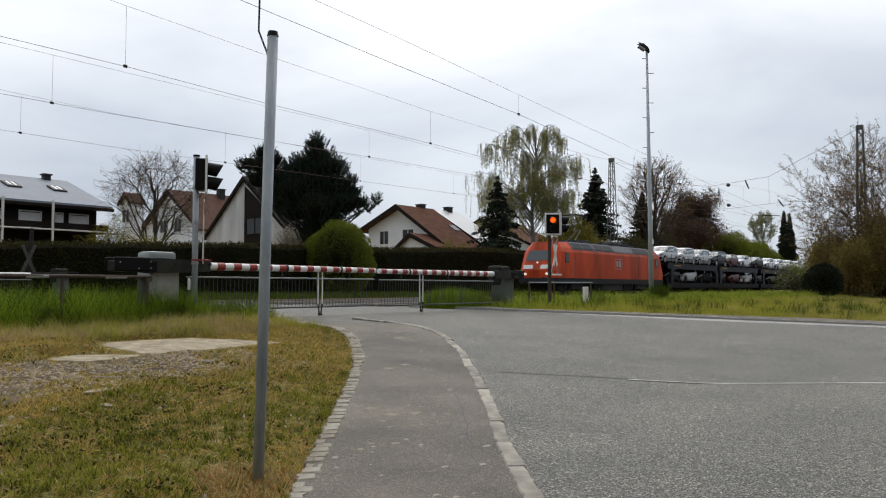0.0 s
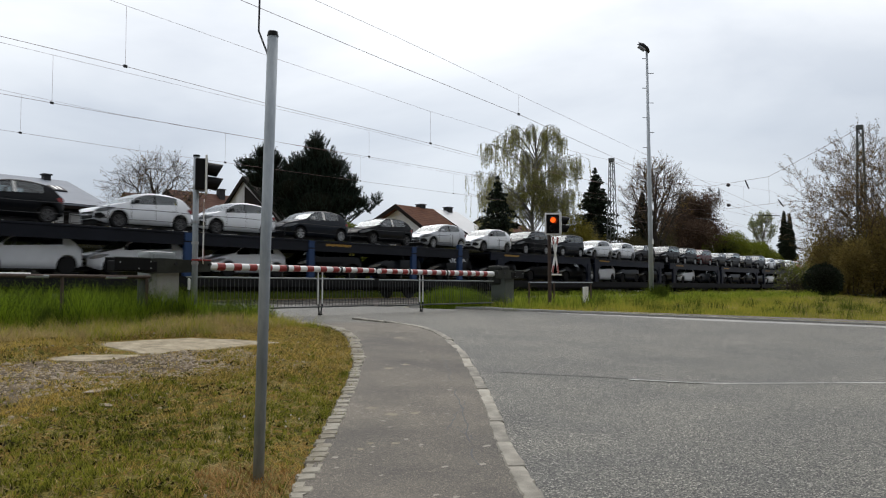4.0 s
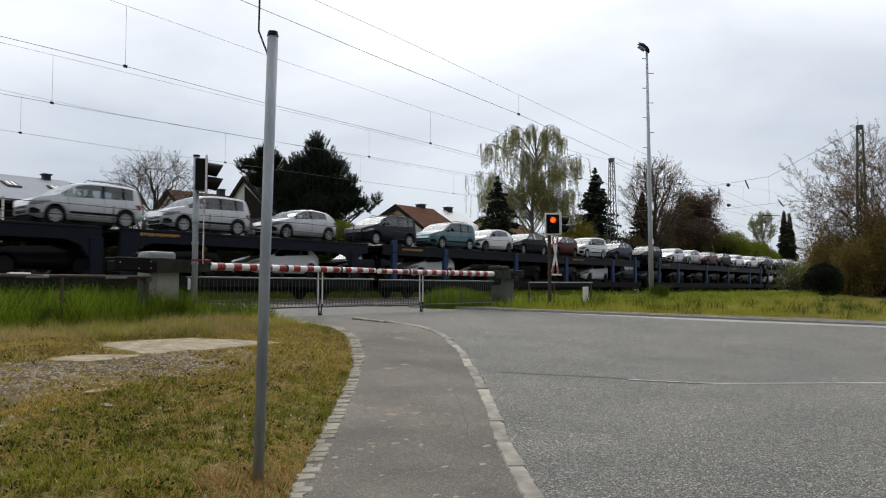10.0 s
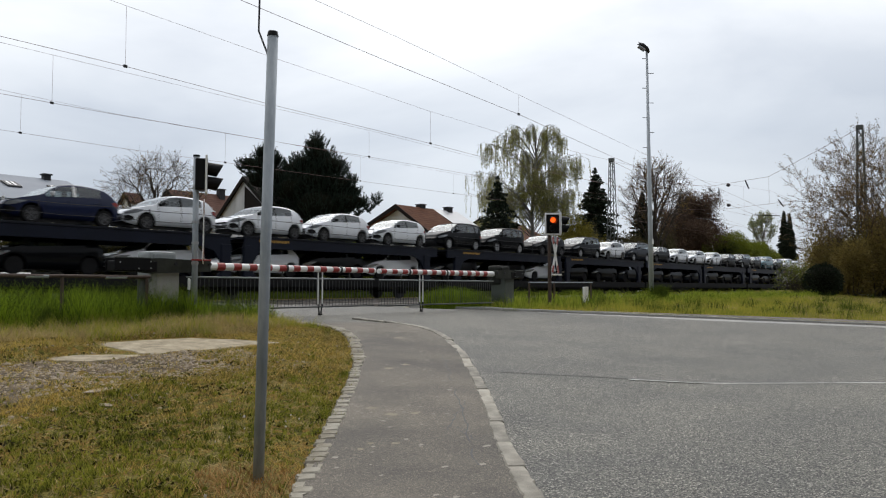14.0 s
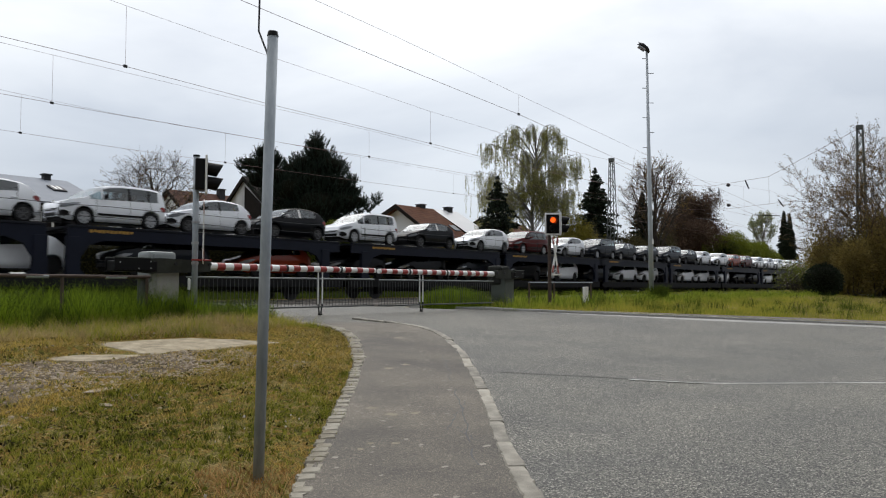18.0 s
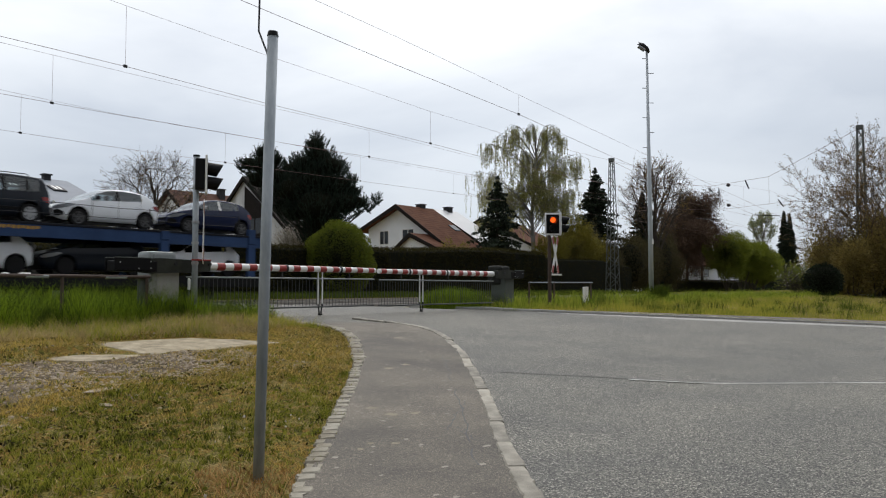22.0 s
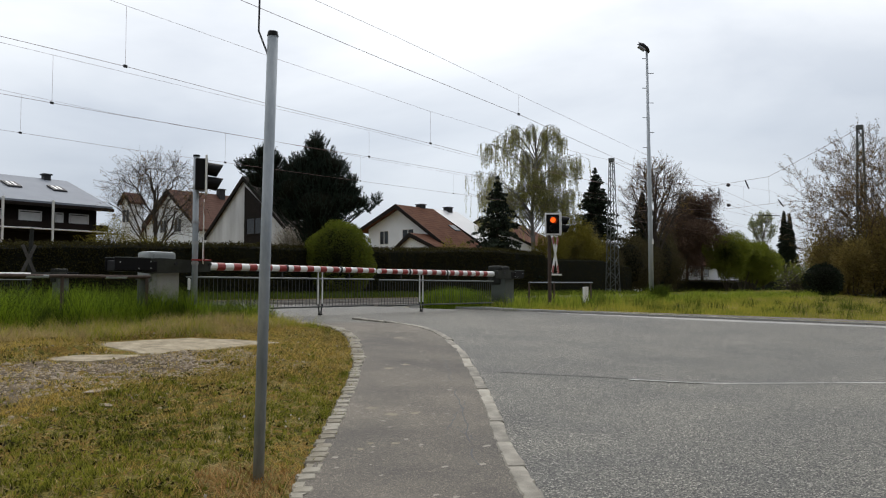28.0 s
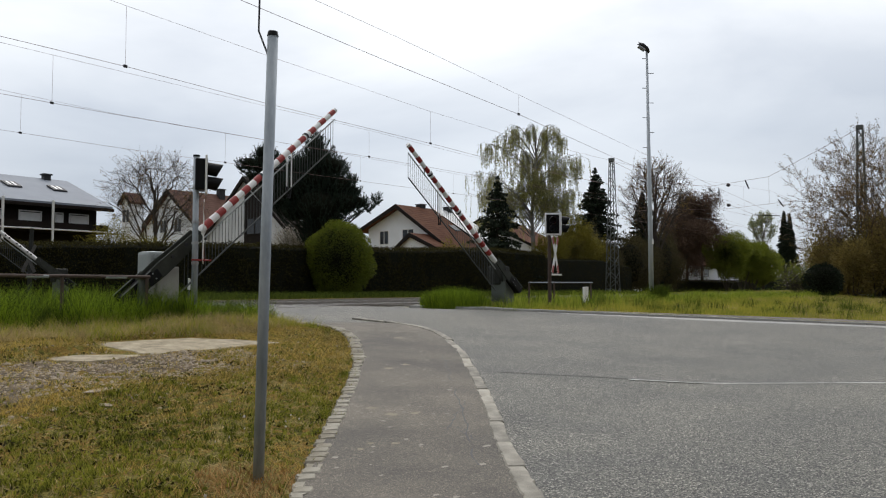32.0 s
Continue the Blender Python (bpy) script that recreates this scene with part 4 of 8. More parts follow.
for text, full, z in ((UPPER, True, 2.72), (LOWER, False, 1.0)):
    for word in text.split():
        key = (word[:2], full)
        if key not in first:
            ob = first[key] = make_car(word[0], word[1], full, "cars on the train")
        else:
            ob = copy_thing(first[key], Matrix.Identity(4))
        on_train(ob, float(word[2:]), z)


def wagon_wheelset(parent, x):
    ax = part("axle", Build().tube([(x, -1.0, 0.42), (x, 1.0, 0.42)], 0.08, 8), WAGONDARK, parent)
    for s in (-1, 1):
        part("wheel", Build().tube([(x, s * 0.72, 0.42), (x, s * 0.85, 0.42)], 0.42, 20), DARKSTEEL, ax)
        part("axle_box", Build().soft((x - 0.2, s * 1.0 - 0.12, 0.25), (x + 0.2, s * 1.0 + 0.12, 0.62), 0.03), WAGONDARK, ax)


def sill(b, x0, x1, s, z0, z1, w=0.10, y=1.42):
    b.soft((x0, s * y - w / 2, z0), (x1, s * y + w / 2, z1), 0.012)


WAGONBLACK = mat("wagon_black_blue", (0.010, 0.012, 0.019), 0.5, var=0.2, scale=1.2, fine=12, spec=0.15)


def make_wagon(long):
    """A two-deck car wagon; x runs from its leading post."""
    w = thing("car_wagon", "two-deck dark blue car transporter wagon loaded with new cars", "wagon", group="wagons of the train")
    L = 28.9 if long else 24.4
    steel = WAGONMID if long else WAGONBLUE
    sills = WAGONBLACK if long == 1 else steel
    for s in (-1, 1):
        lower = Build()
        sill(lower, -0.9, L + 0.9, s, 0.58, 1.00)
        part("lower_sill", lower, WAGONDARK, w)
    part("lower_deck", Build().box((-0.9, -1.365, 0.9), (L + 0.9, 1.365, 0.98)), WAGONDARK, w)
    part("underframe", Build().box((2.2, -0.7, 0.45), (L - 2.2, 0.7, 0.8)), WAGONDARK, w)
    part("brake_box", Build().soft((5, -1.2, 0.35), (L / 2 - 3, 1.2, 0.75), 0.03), WAGONDARK, w)
    cuts = [(-0.75, L + 0.75)] if long else [(-0.75, 11.75), (12.45, L + 0.75)]
    for x0, x1 in cuts:
        for s in (-1, 1):
            up = Build()
            sill(up, x0, x1, s, 2.20, 2.62)
            part("upper_sill", up, sills, w)
            lip = Build()
            sill(lip, x0, x1, s, 2.622, 2.70, 0.16)
            part("sill_lip", lip, WAGONBLACK, w, "dark worn top edge of the sill")
        part("upper_deck", Build().box((x0, -1.335, 2.58), (x1, 1.335, 2.66)), WAGONBLACK, w)
        # unseen cross beams added under the deck to darken the load below
        beams = Build()
        for k in range(int((x1 - x0) / 1.6) + 1):
            beams.box((x0 + 0.2 + k * 1.6, -1.335, 2.47), (x0 + 0.32 + k * 1.6, 1.335, 2.578))
        part("deck_beams", beams, WAGONDARK, w, kind="stuff")
    posts = ((0.1, 1, 0), (4.3, 0, 0), (11.4, 0, 0), (17.7, 0, 0), (24.8, 0, 0), (28.8, 0, 0)) if long else ((0.15, 1, 0.9), (11.55, -1, 0.9), (12.65, 1, 0.9), (24.25, -1, 0.9))
    for x, way, arm in posts:
        for s in (-1, 1):
            b = Build()
            hw = 0.24 if arm or (long == 2 and x < 1) else 0.17
            b.soft((x - hw, s * 1.42 - 0.09, 0.98), (x + hw, s * 1.42 + 0.09, 2.30), 0.015)
            if arm:   # gusset that widens to the deck sill
                b.prism([(x + way * 0.2, s * 1.42 - 0.05, 2.22), (x + way * (0.25 + arm), s * 1.42 - 0.05, 2.22), (x + way * 0.55, s * 1.42 - 0.05, 2.02), (x + way * 0.2, s * 1.42 - 0.05, 1.5)], (0, 0.10, 0))
                b.prism([(x - way * 0.15, s * 1.42 - 0.05, 0.98), (x + way * 0.45, s * 1.42 - 0.05, 0.98), (x + way * 0.15, s * 1.42 - 0.05, 1.3)], (0, 0.10, 0))
            else:
                b.soft((x - 0.17, s * 1.42 - 0.095, 2.35), (x + 0.17, s * 1.42 + 0.095, 2.96 if x < 1 or x > 28 else 2.67), 0.015)
            part("post", b, steel, w)
    for i, x in enumerate((0.7, 13.2) if not long else (0.7, 18.6)):   # yellow lettering as plain bars
        b = Build()
        for k in range(11):
            b.box((x + k * 0.15, -1.478, 2.46 + 0.02 * (k % 3 == 1)), (x + k * 0.15 + 0.11, -1.474, 2.57))
        part("marking", b, YELLOW, w, "yellow lettering on the sill")
    for s in (-1, 1):   # safety ropes along the upper deck
        for z in (3.04, 3.42):
            part("safety_rope", Build().tube([(x, s * 1.40, z - 0.03 * math.sin(x * 0.9) ** 2) for x in np.arange(0, L + 0.1, 1.0)], 0.011, 5), DARKSTEEL, w)
        for k in range(0, int(L) + 1, 4):
            part("stanchion", Build().tube([(k + 0.2, s * 1.41, 2.68), (k + 0.2, s * 1.41, 3.47)], 0.018, 5), DARKSTEEL, w)
    for x in ((1.9, 3.7, L - 3.7, L - 1.9) if long else (1.6, L / 2 - 0.0, L - 1.6)):
        wagon_wheelset(w, x)
    for x, d in ((-0.9, -1), (L + 0.9, 1)):
        for s in (-1, 1):
            part("buffer", Build().tube([(x, s * 0.875, 0.98), (x + d * 0.30, s * 0.875, 0.98), (x + d * 0.31, s * 0.875, 0.98), (x + d * 0.36, s * 0.875, 0.98)], [0.09, 0.09, 0.22, 0.2], 12), WAGONDARK, w)
    return w


WAGONS = ((65.2, 0), (92.2, 0), (119.5, 1), (152.1, 0), (179.3, 0), (206.2, 0), (233.2, 0), (260.1, 0), (286.1, 0), (313.1, 1), (346.6, 1), (378.1, 0),
          (405.1, 0), (431.9, 0), (458.4, 0), (485.0, 0), (511.4, 0), (538.1, 0), (563.8, 0), (590.4, 0), (616.3, 2))
made_wagons = {}
for s, long in WAGONS:
    if long not in made_wagons:
        ob = made_wagons[long] = make_wagon(long)
    else:
        ob = copy_thing(made_wagons[long], Matrix.Identity(4))
    on_train(ob, s)


# ---- electric locomotive ----
def make_loco():
    lo = thing("electric_locomotive", "red electric locomotive with grey roof hauling a car train", "locomotive")
    L = 18.5
    # red shell: straight sides, cab ends that lean back above the bumper line
    lean = lambda z: 0.0 if z < 1.75 else (z - 1.75) * 0.42
    levels = ((1.22, 1.47), (1.75, 1.48), (2.25, 1.48), (3.02, 1.46), (3.32, 1.33), (3.72, 1.02))
    rings = []
    for z, w in levels:
        a, b = lean(z), L - lean(z)
        n = 0.42 * w
        rings.append([(a, -n, z), (a + 0.10, -w * 0.72, z), (a + 0.42, -w, z), (b - 0.42, -w, z), (b - 0.10, -w * 0.72, z), (b, -n, z), (b, n, z), (b - 0.10, w * 0.72, z), (b - 0.42, w, z), (a + 0.42, w, z), (a + 0.10, w * 0.72, z), (a, n, z)])
    part("body", Build().loft(rings), LOCORED, lo)
    sk = []
    for z, w in ((0.82, 1.44), (1.215, 1.475)):
        sk.append([(0.05, -w * 0.72, z), (0.45, -w, z), (L - 0.45, -w, z), (L - 0.05, -w * 0.72, z), (L - 0.05, w * 0.72, z), (L - 0.45, w, z), (0.45, w, z), (0.05, w * 0.72, z)])
    part("skirt", Build().loft(sk), LOCOGREY, lo, "dark grey lower skirt")
    # grey roof panels between the cabs
    for k in range(4):
        x0, x1 = 2.55 + k * 3.29, 2.55 + (k + 1) * 3.29 - 0.06
        for s in (-1, 1):
            part("roof_panel", Build().prism([(x0, s * 1.395, 3.22), (x0, s * 1.35, 3.34), (x0, s * 1.04, 3.76), (x0, s * 0.9, 3.76), (x0, s * 1.2, 3.22)], (x1 - x0, 0, 0)), LOCOROOF, lo, "grey sloping roof panel")
            if k in (0, 1, 3):
                for q in range(2):
                    part("louvre", Build().prism([(x0 + 0.2 + q * 1.5, s * 1.388, 3.27), (x0 + 0.2 + q * 1.5, s * 1.36, 3.345), (x0 + 0.2 + q * 1.5, s * 1.10, 3.69), (x0 + 0.2 + q * 1.5, s * 1.09, 3.66), (x0 + 0.2 + q * 1.5, s * 1.34, 3.25)], (1.4, 0, 0)), DARKSTEEL, lo)
    part("roof", Build().soft((2.5, -0.95, 3.6), (L - 2.5, 0.95, 3.79), 0.05), LOCOROOF, lo)
    for x0, w_, h in ((4.2, 0.5, 0.22), (6.0, 0.35, 0.3), (8.6, 0.6, 0.2), (11.0, 0.4, 0.28), (13.2, 0.6, 0.22)):
        part("roof_equipment", Build().soft((x0, -w_, 3.78), (x0 + 1.1, w_, 3.78 + h), 0.04), DARKSTEEL, lo)
    for x0 in (5.5, 7.4, 10.3, 12.5):
        part("insulator", Build().tube([(x0, 0.3, 3.78), (x0, 0.3, 3.95), (x0, 0.3, 4.2)], [0.09, 0.07, 0.05], 8), RUST, lo)
    for x, s2 in ((0, 1), (L, -1)):   # cab ends
        f = lambda z, e=0.012: x + s2 * (lean(z) - e)
        part("windscreen", Build().prism([(f(2.42), -0.98, 2.42), (f(2.42), 0.98, 2.42), (f(3.12), 0.86, 3.12), (f(3.12), -0.86, 3.12)], (s2 * 0.03, 0, 0)), GLASS, lo)
        part("front_band", Build().prism([(f(1.85), -1.05, 1.85), (f(1.85), -0.30, 1.85), (f(2.12), -0.30, 2.12), (f(2.12), -1.05, 2.12)], (s2 * 0.03, 0, 0)), WHITEPAINT, lo, "white front marking")
        part("front_band", Build().prism([(f(1.85), 0.30, 1.85), (f(1.85), 1.05, 1.85), (f(2.12), 1.05, 2.12), (f(2.12), 0.30, 2.12)], (s2 * 0.03, 0, 0)), WHITEPAINT, lo, "white front marking")
        for y in (-0.85, 0.85):
            part("headlight", Build().tube([(f(1.5, 0.05), y, 1.50), (f(1.5, -0.03), y, 1.50)], 0.085, 12), LEDWHITE if x == 0 else LAMPGLASS, lo)
        part("headlight", Build().tube([(f(2.28, 0.05), 0, 2.28), (f(2.28, -0.03), 0, 2.28)], 0.06, 12), LEDWHITE if x == 0 else LAMPGLASS, lo)
        part("bumper", Build().soft((x - s2 * 0.08 if s2 > 0 else x - 0.15, -1.3, 0.85), (x + 0.15 if s2 > 0 else x + 0.08, 1.3, 1.22), 0.04), LOCOGREY, lo)
        for y in (-0.875, 0.875):
            part("buffer", Build().tube([(x, y, 1.06), (x - s2 * 0.40, y, 1.06), (x - s2 * 0.41, y, 1.06), (x - s2 * 0.46, y, 1.06)], [0.1, 0.1, 0.24, 0.22], 14), DARKSTEEL, lo)
    for x0 in (1.35, L - 1.95):
        for s in (-1, 1):
            part("window_frame", Build().prism([(x0 + 0.04, s * 1.481, 2.27), (x0 + 0.58, s * 1.481, 2.27), (x0 + 0.58, s * 1.474, 2.94), (x0 + 0.12, s * 1.474, 2.94)], (0, s * 0.012, 0)), BLACK, lo)
            part("side_window", Build().prism([(x0 + 0.11, s * 1.483, 2.34), (x0 + 0.51, s * 1.483, 2.34), (x0 + 0.51, s * 1.477, 2.87), (x0 + 0.17, s * 1.477, 2.87)], (0, s * 0.014, 0)), GLASS, lo)
    for x0 in (2.55, L - 3.1):
        for s in (-1, 1):
            part("handrail", Build().tube([(x0, s * 1.50, 1.3), (x0, s * 1.52, 2.7)], 0.018, 6), STEEL, lo)
            part("door_line", Build().box((x0 + 0.2, s * 1.487 - 0.003, 1.25), (x0 + 0.22, s * 1.487 + 0.003, 3.0)), DARKSTEEL, lo)
    for s in (-1, 1):   # plain frame where an emblem sits
        b = Build()
        for a, c, d, e in ((9.05, 10.2, 1.96, 2.01), (9.05, 10.2, 2.71, 2.76), (9.05, 9.1, 2.01, 2.71), (10.15, 10.2, 2.01, 2.71), (9.24, 9.54, 2.14, 2.58), (9.70, 10.00, 2.14, 2.58)):
            b.box((a, s * 1.489 - 0.003, c and d), (c, s * 1.489 + 0.003, e))
        part("emblem", b, PALEGREY, lo, "pale framed emblem of plain blocks")
    for cx in (3.9, L - 3.9):
        bo = part("bogie", Build().soft((cx - 1.9, -1.1, 0.45), (cx + 1.9, 1.1, 0.85), 0.05), DARKSTEEL, lo)
        for x in (cx - 1.3, cx + 1.3):
            for s in (-1, 1):
                part("wheel", Build().tube([(x, s * 0.70, 0.62), (x, s * 0.84, 0.62)], 0.62, 24), DARKSTEEL, bo)
                part("axle_box", Build().soft((x - 0.25, s * 1.05 - 0.14, 0.38), (x + 0.25, s * 1.05 + 0.14, 0.82), 0.04), WAGONDARK, bo)
    part("underfloor_box", Build().soft((0.8, -1.2, 0.3), (2.0, 1.2, 0.82), 0.05).soft((L - 2.0, -1.2, 0.3), (L - 0.8, 1.2, 0.82), 0.05).soft((5.9, -1.3, 0.3), (7.3, 1.3, 0.82), 0.05).soft((10.9, -1.3, 0.3), (12.3, 1.3, 0.82), 0.05), WAGONDARK, lo)
    part("transformer_box", Build().soft((7.4, -1.25, 0.35), (10.8, 1.25, 0.85), 0.06), DARKSTEEL, lo)
    # raised pantograph over the leading bogie, a folded one behind
    z0, z1 = 3.95, 5.86
    pan = part("pantograph", Build().tube([(4.9, -0.45, z0), (4.9, 0.45, z0)], 0.05, 8), DARKSTEEL, lo)
    for s in (-1, 1):
        part("lower_arm", Build().tube([(4.9, s * 0.3, z0), (6.2, s * 0.12, 4.85)], 0.04, 6), DARKSTEEL, pan)
        part("upper_arm", Build().tube([(6.2, s * 0.12, 4.85), (4.75, s * 0.45, z1 - 0.1)], 0.028, 6), DARKSTEEL, pan)
        part("collector_strip", Build().tube([(4.75 + s * 0.22, -0.97, z1 - 0.16), (4.75 + s * 0.22, -0.7, z1), (4.75 + s * 0.22, 0.7, z1), (4.75 + s * 0.22, 0.97, z1 - 0.16)], 0.028, 6), DARKSTEEL, pan)
    part("base_frame", Build().box((4.3, -0.75, 3.88), (6.0, -0.67, 3.96)).box((4.3, 0.67, 3.88), (6.0, 0.75, 3.96)).box((4.3, -0.75, 3.88), (4.4, 0.75, 3.96)), DARKSTEEL, pan)
    fold = part("folded_pantograph", Build().box((12.0, -0.75, 3.88), (14.0, -0.67, 3.98)).box((12.0, 0.67, 3.88), (14.0, 0.75, 3.98)), DARKSTEEL, lo)
    part("folded_arm", Build().tube([(12.1, 0, 4.02), (14.2, 0, 4.12)], 0.05, 6), DARKSTEEL, fold)
    for d in (-0.2, 0.2):
        part("collector_strip", Build().tube([(12.4 + d, -0.97, 4.05), (12.4 + d, -0.7, 4.17), (12.4 + d, 0.7, 4.17), (12.4 + d, 0.97, 4.05)], 0.028, 6), DARKSTEEL, fold)
    return lo


on_train(make_loco(), 45.2)
LEVERGREY = mat("lever_olive_grey", (0.05, 0.053, 0.045), 0.7, var=0.25, scale=5, spec=0.15)
# ---- level crossing barriers: booms with hanging grids that stay upright as the boom lifts ----
HUNG = []   # (part, pivot, side, distance along the boom, drop)
BOOMS = []  # (part, pivot, side, angle rows)
LIFT_LEFT = ((0, 0), (29.3, 0), (29.5, 1.9), (29.7, 4.1), (29.9, 6.6), (30.1, 9.5), (30.3, 12.6), (30.5, 15.8), (30.7, 18.8), (30.9, 21.8), (31.1, 25.2), (31.3, 28.6), (31.5, 31.8), (31.7, 35.0), (32, 40.2))
LIFT_RIGHT = ((0, 0), (29.9, 0), (30.1, 1.2), (30.3, 4.2), (30.5, 7.4), (30.7, 10.8), (30.9, 14.6), (31.1, 18.7), (31.3, 22.6), (31.5, 26.7), (31.7, 30.6), (32, 36.4))


def barrier(x, y, z, side, length, bare, r0, r1, lift, label, grid=True, tail=1.55, back=False):
    """side: +1 when the boom reaches towards +x. The pivot stands at (x, y, z)."""
    t = thing("crossing_barrier", label, "barrier", pose(x, y, 0), "level crossing barriers")
    base, off = ROAD_Z - 0.1, (0.12 if side > 0 else 0.24)
    part("pedestal", Build().soft((-0.20 + off, 0.0, base), (0.24 + off, 0.5, z - 0.02), 0.03), CONCRETE if side > 0 else GREYPAINT, t, "grey concrete pedestal")
    part("drive_housing", Build().soft((-0.24 + off, 0.16, z - 0.30), (0.28 + off, 0.60, z + 0.25), 0.06).soft((-0.18 + off, 0.13, z + 0.12), (-0.10 + off, 0.17, z + 0.2), 0.01), PALEGREY if side > 0 else LEVER, t, "painted drive housing")
    m0 = pose(0, 0, z)
    arm = Build()
    for q in (-0.11, 0.11):   # twin lever with the counterweight behind the pivot
        arm.prism([(-side * 0.40, q - 0.015, -0.13), (-side * 0.40, q - 0.015, 0.10), (-side * 0.1, q - 0.015, 0.12), (side * bare, q - 0.015, 0.09), (side * bare, q - 0.015, -0.10), (-side * 0.1, q - 0.015, -0.15)], (0, 0.03, 0))
    lever = part("lever", arm, LEVERGREY, t, "dark grey steel lever", m=m0)
    part("counterweight", Build().soft((min(-side * (tail - 0.02), -side * 0.16), -0.14, -0.125), (max(-side * (tail - 0.02), -side * 0.16), 0.14, 0.06), 0.02), BLACK, lever, "black counterweight block")
    for q in (-0.155, 0.145):
        part("counter_arm", Build().soft((min(-side * tail, -side * 0.3), q - 0.006, -0.10), (max(-side * tail, -side * 0.3), q + 0.012, 0.105), 0.004), BLACK, lever, "thin dark steel arm")
        # lighter strip paints the light caught along the arm's top edge
        part("counter_edge", Build().soft((min(-side * tail, -side * 0.3), q - 0.010, 0.105), (max(-side * tail, -side * 0.3), q + 0.014, 0.118), 0.003), GREYPAINT, lever, "top edge of the arm, painted lighter as if lit")
    for k, h in ((0.30, -0.06), (0.30, 0.05), (tail * 0.55, -0.07), (tail * 0.9, 0.03)):   # bright bolts on the counterweight
        part("bolt", Build().tube([(-side * k, -0.170, h), (-side * k, -0.155, h)], 0.012, 8), PALEGREY, lever)
    for k in (0.2, 0.55, 0.9, 1.2):
        if k < bare:
            part("bolt", Build().tube([(side * k, -0.15, 0.03), (side * k, -0.10, 0.03)], 0.03, 8), DARKSTEEL, lever)
    boom = part("boom", Build().tube([(side * (bare - 0.02), 0, 0), (side * length, 0, 0)], [r0, r1], 16), WHITEPAINT, t, "plain white boom" if back else "white boom with red bands", m=m0)
    n = 0 if back else int((length - bare - 0.05) / 0.37)
    for k in range(9 if back else 0):   # its back shows pairs of dark holes
        for q in (0.0, 0.17):
            a = bare + 0.25 + k * 0.5 + q
            part("hole", Build().tube([(side * a, -0.080, 0), (side * a, -0.05, 0)], 0.034, 10), BLACK, boom)
    for k in range(n):
        a = length - 0.24 - k * 0.37
        u = (a - bare) / (length - bare)
        r = r0 + (r1 - r0) * u + 0.0025
        part("red_band", Build().tube([(side * a, 0, 0), (side * (a + 0.18), 0, 0)], r, 16), REDPAINT, boom)
    for d in (length * 0.80, length * 0.52):
        part("clamp", Build().tube([(side * (d - 0.04), 0, 0), (side * (d + 0.005), 0, 0)], r0 + 0.005, 12), DARKSTEEL, boom)
    BOOMS.extend([(lever, side, lift, z), (boom, side, lift, z)])
    if not grid:
        return t

    def hang(name, b, mat_, d, drop, label=""):
        ob = part(name, b, mat_, t, label, m=pose(side * d, 0, z - drop))
        HUNG.append((ob, side, d, drop, lift, z))
        return ob

    start = 0.5 if side > 0 else bare - 0.05
    def rail(name, drop, r, mat_):
        ob = part(name, Build().tube([(side * start, 0, 0), (side * (length - 0.02), 0, 0)], r, 8), mat_, t, m=pose(0, 0, z - drop))
        BOOMS.append((ob, side, lift, z, drop))
    rail("upper_rail", 0.20, 0.015, PALEGREY)
    rail("lower_rail", 0.80, 0.017, GRIDSTEEL)
    bar = Build().tube([(0, 0, -0.60), (0, 0, 0)], 0.006, 5).data("grid_bar", GRIDSTEEL)
    k = 0
    d = start + 0.1
    while d < length:
        ob = alike("grid_bar", bar, t, pose(side * d, 0, z - 0.20))
        HUNG.append((ob, side, d, 0.20, lift, z))
        d += 0.095
    for d in (start + 0.12, length * 0.5, length * 0.85):
        hang("hanger", Build().tube([(0, 0, -0.20), (0, 0, 0)], 0.014, 5), GRIDSTEEL, d, 0.0)
    foot, tip = Build(), Build()
    for q in (-0.06, 0.06):
        foot.tube([(q, 0, 0), (q, 0, -0.72)], 0.014, 6)
        tip.tube([(q, 0, -0.72), (q * 0.4, 0, -0.93)], 0.016, 6)
    tip.box((-0.035, -0.03, -0.955), (0.035, 0.03, -0.925))
    leg = hang("support_leg", foot, WHITEPAINT, 3.75 if side > 0 else 3.70, 0.02, "white support leg below the boom")
    part("leg_foot", tip, BLACK, leg, "black foot of the leg")
    return t


barrier(7.60, 12.3, 1.60, 1, 5.43, 0.92, 0.072, 0.055, LIFT_LEFT, "level crossing barrier with red and white boom and hanging grid", tail=0.95)
barrier(18.41, 12.3, 1.59, -1, 5.25, 0.62, 0.072, 0.055, LIFT_RIGHT, "level crossing barrier with red and white boom beside tall grass", tail=0.78)
barrier(14.6, 31.0, 1.72, -1, 5.3, 1.05, 0.075, 0.055, LIFT_RIGHT, "white-backed level crossing barrier beyond the tracks before a hedge", tail=0.8, back=True)


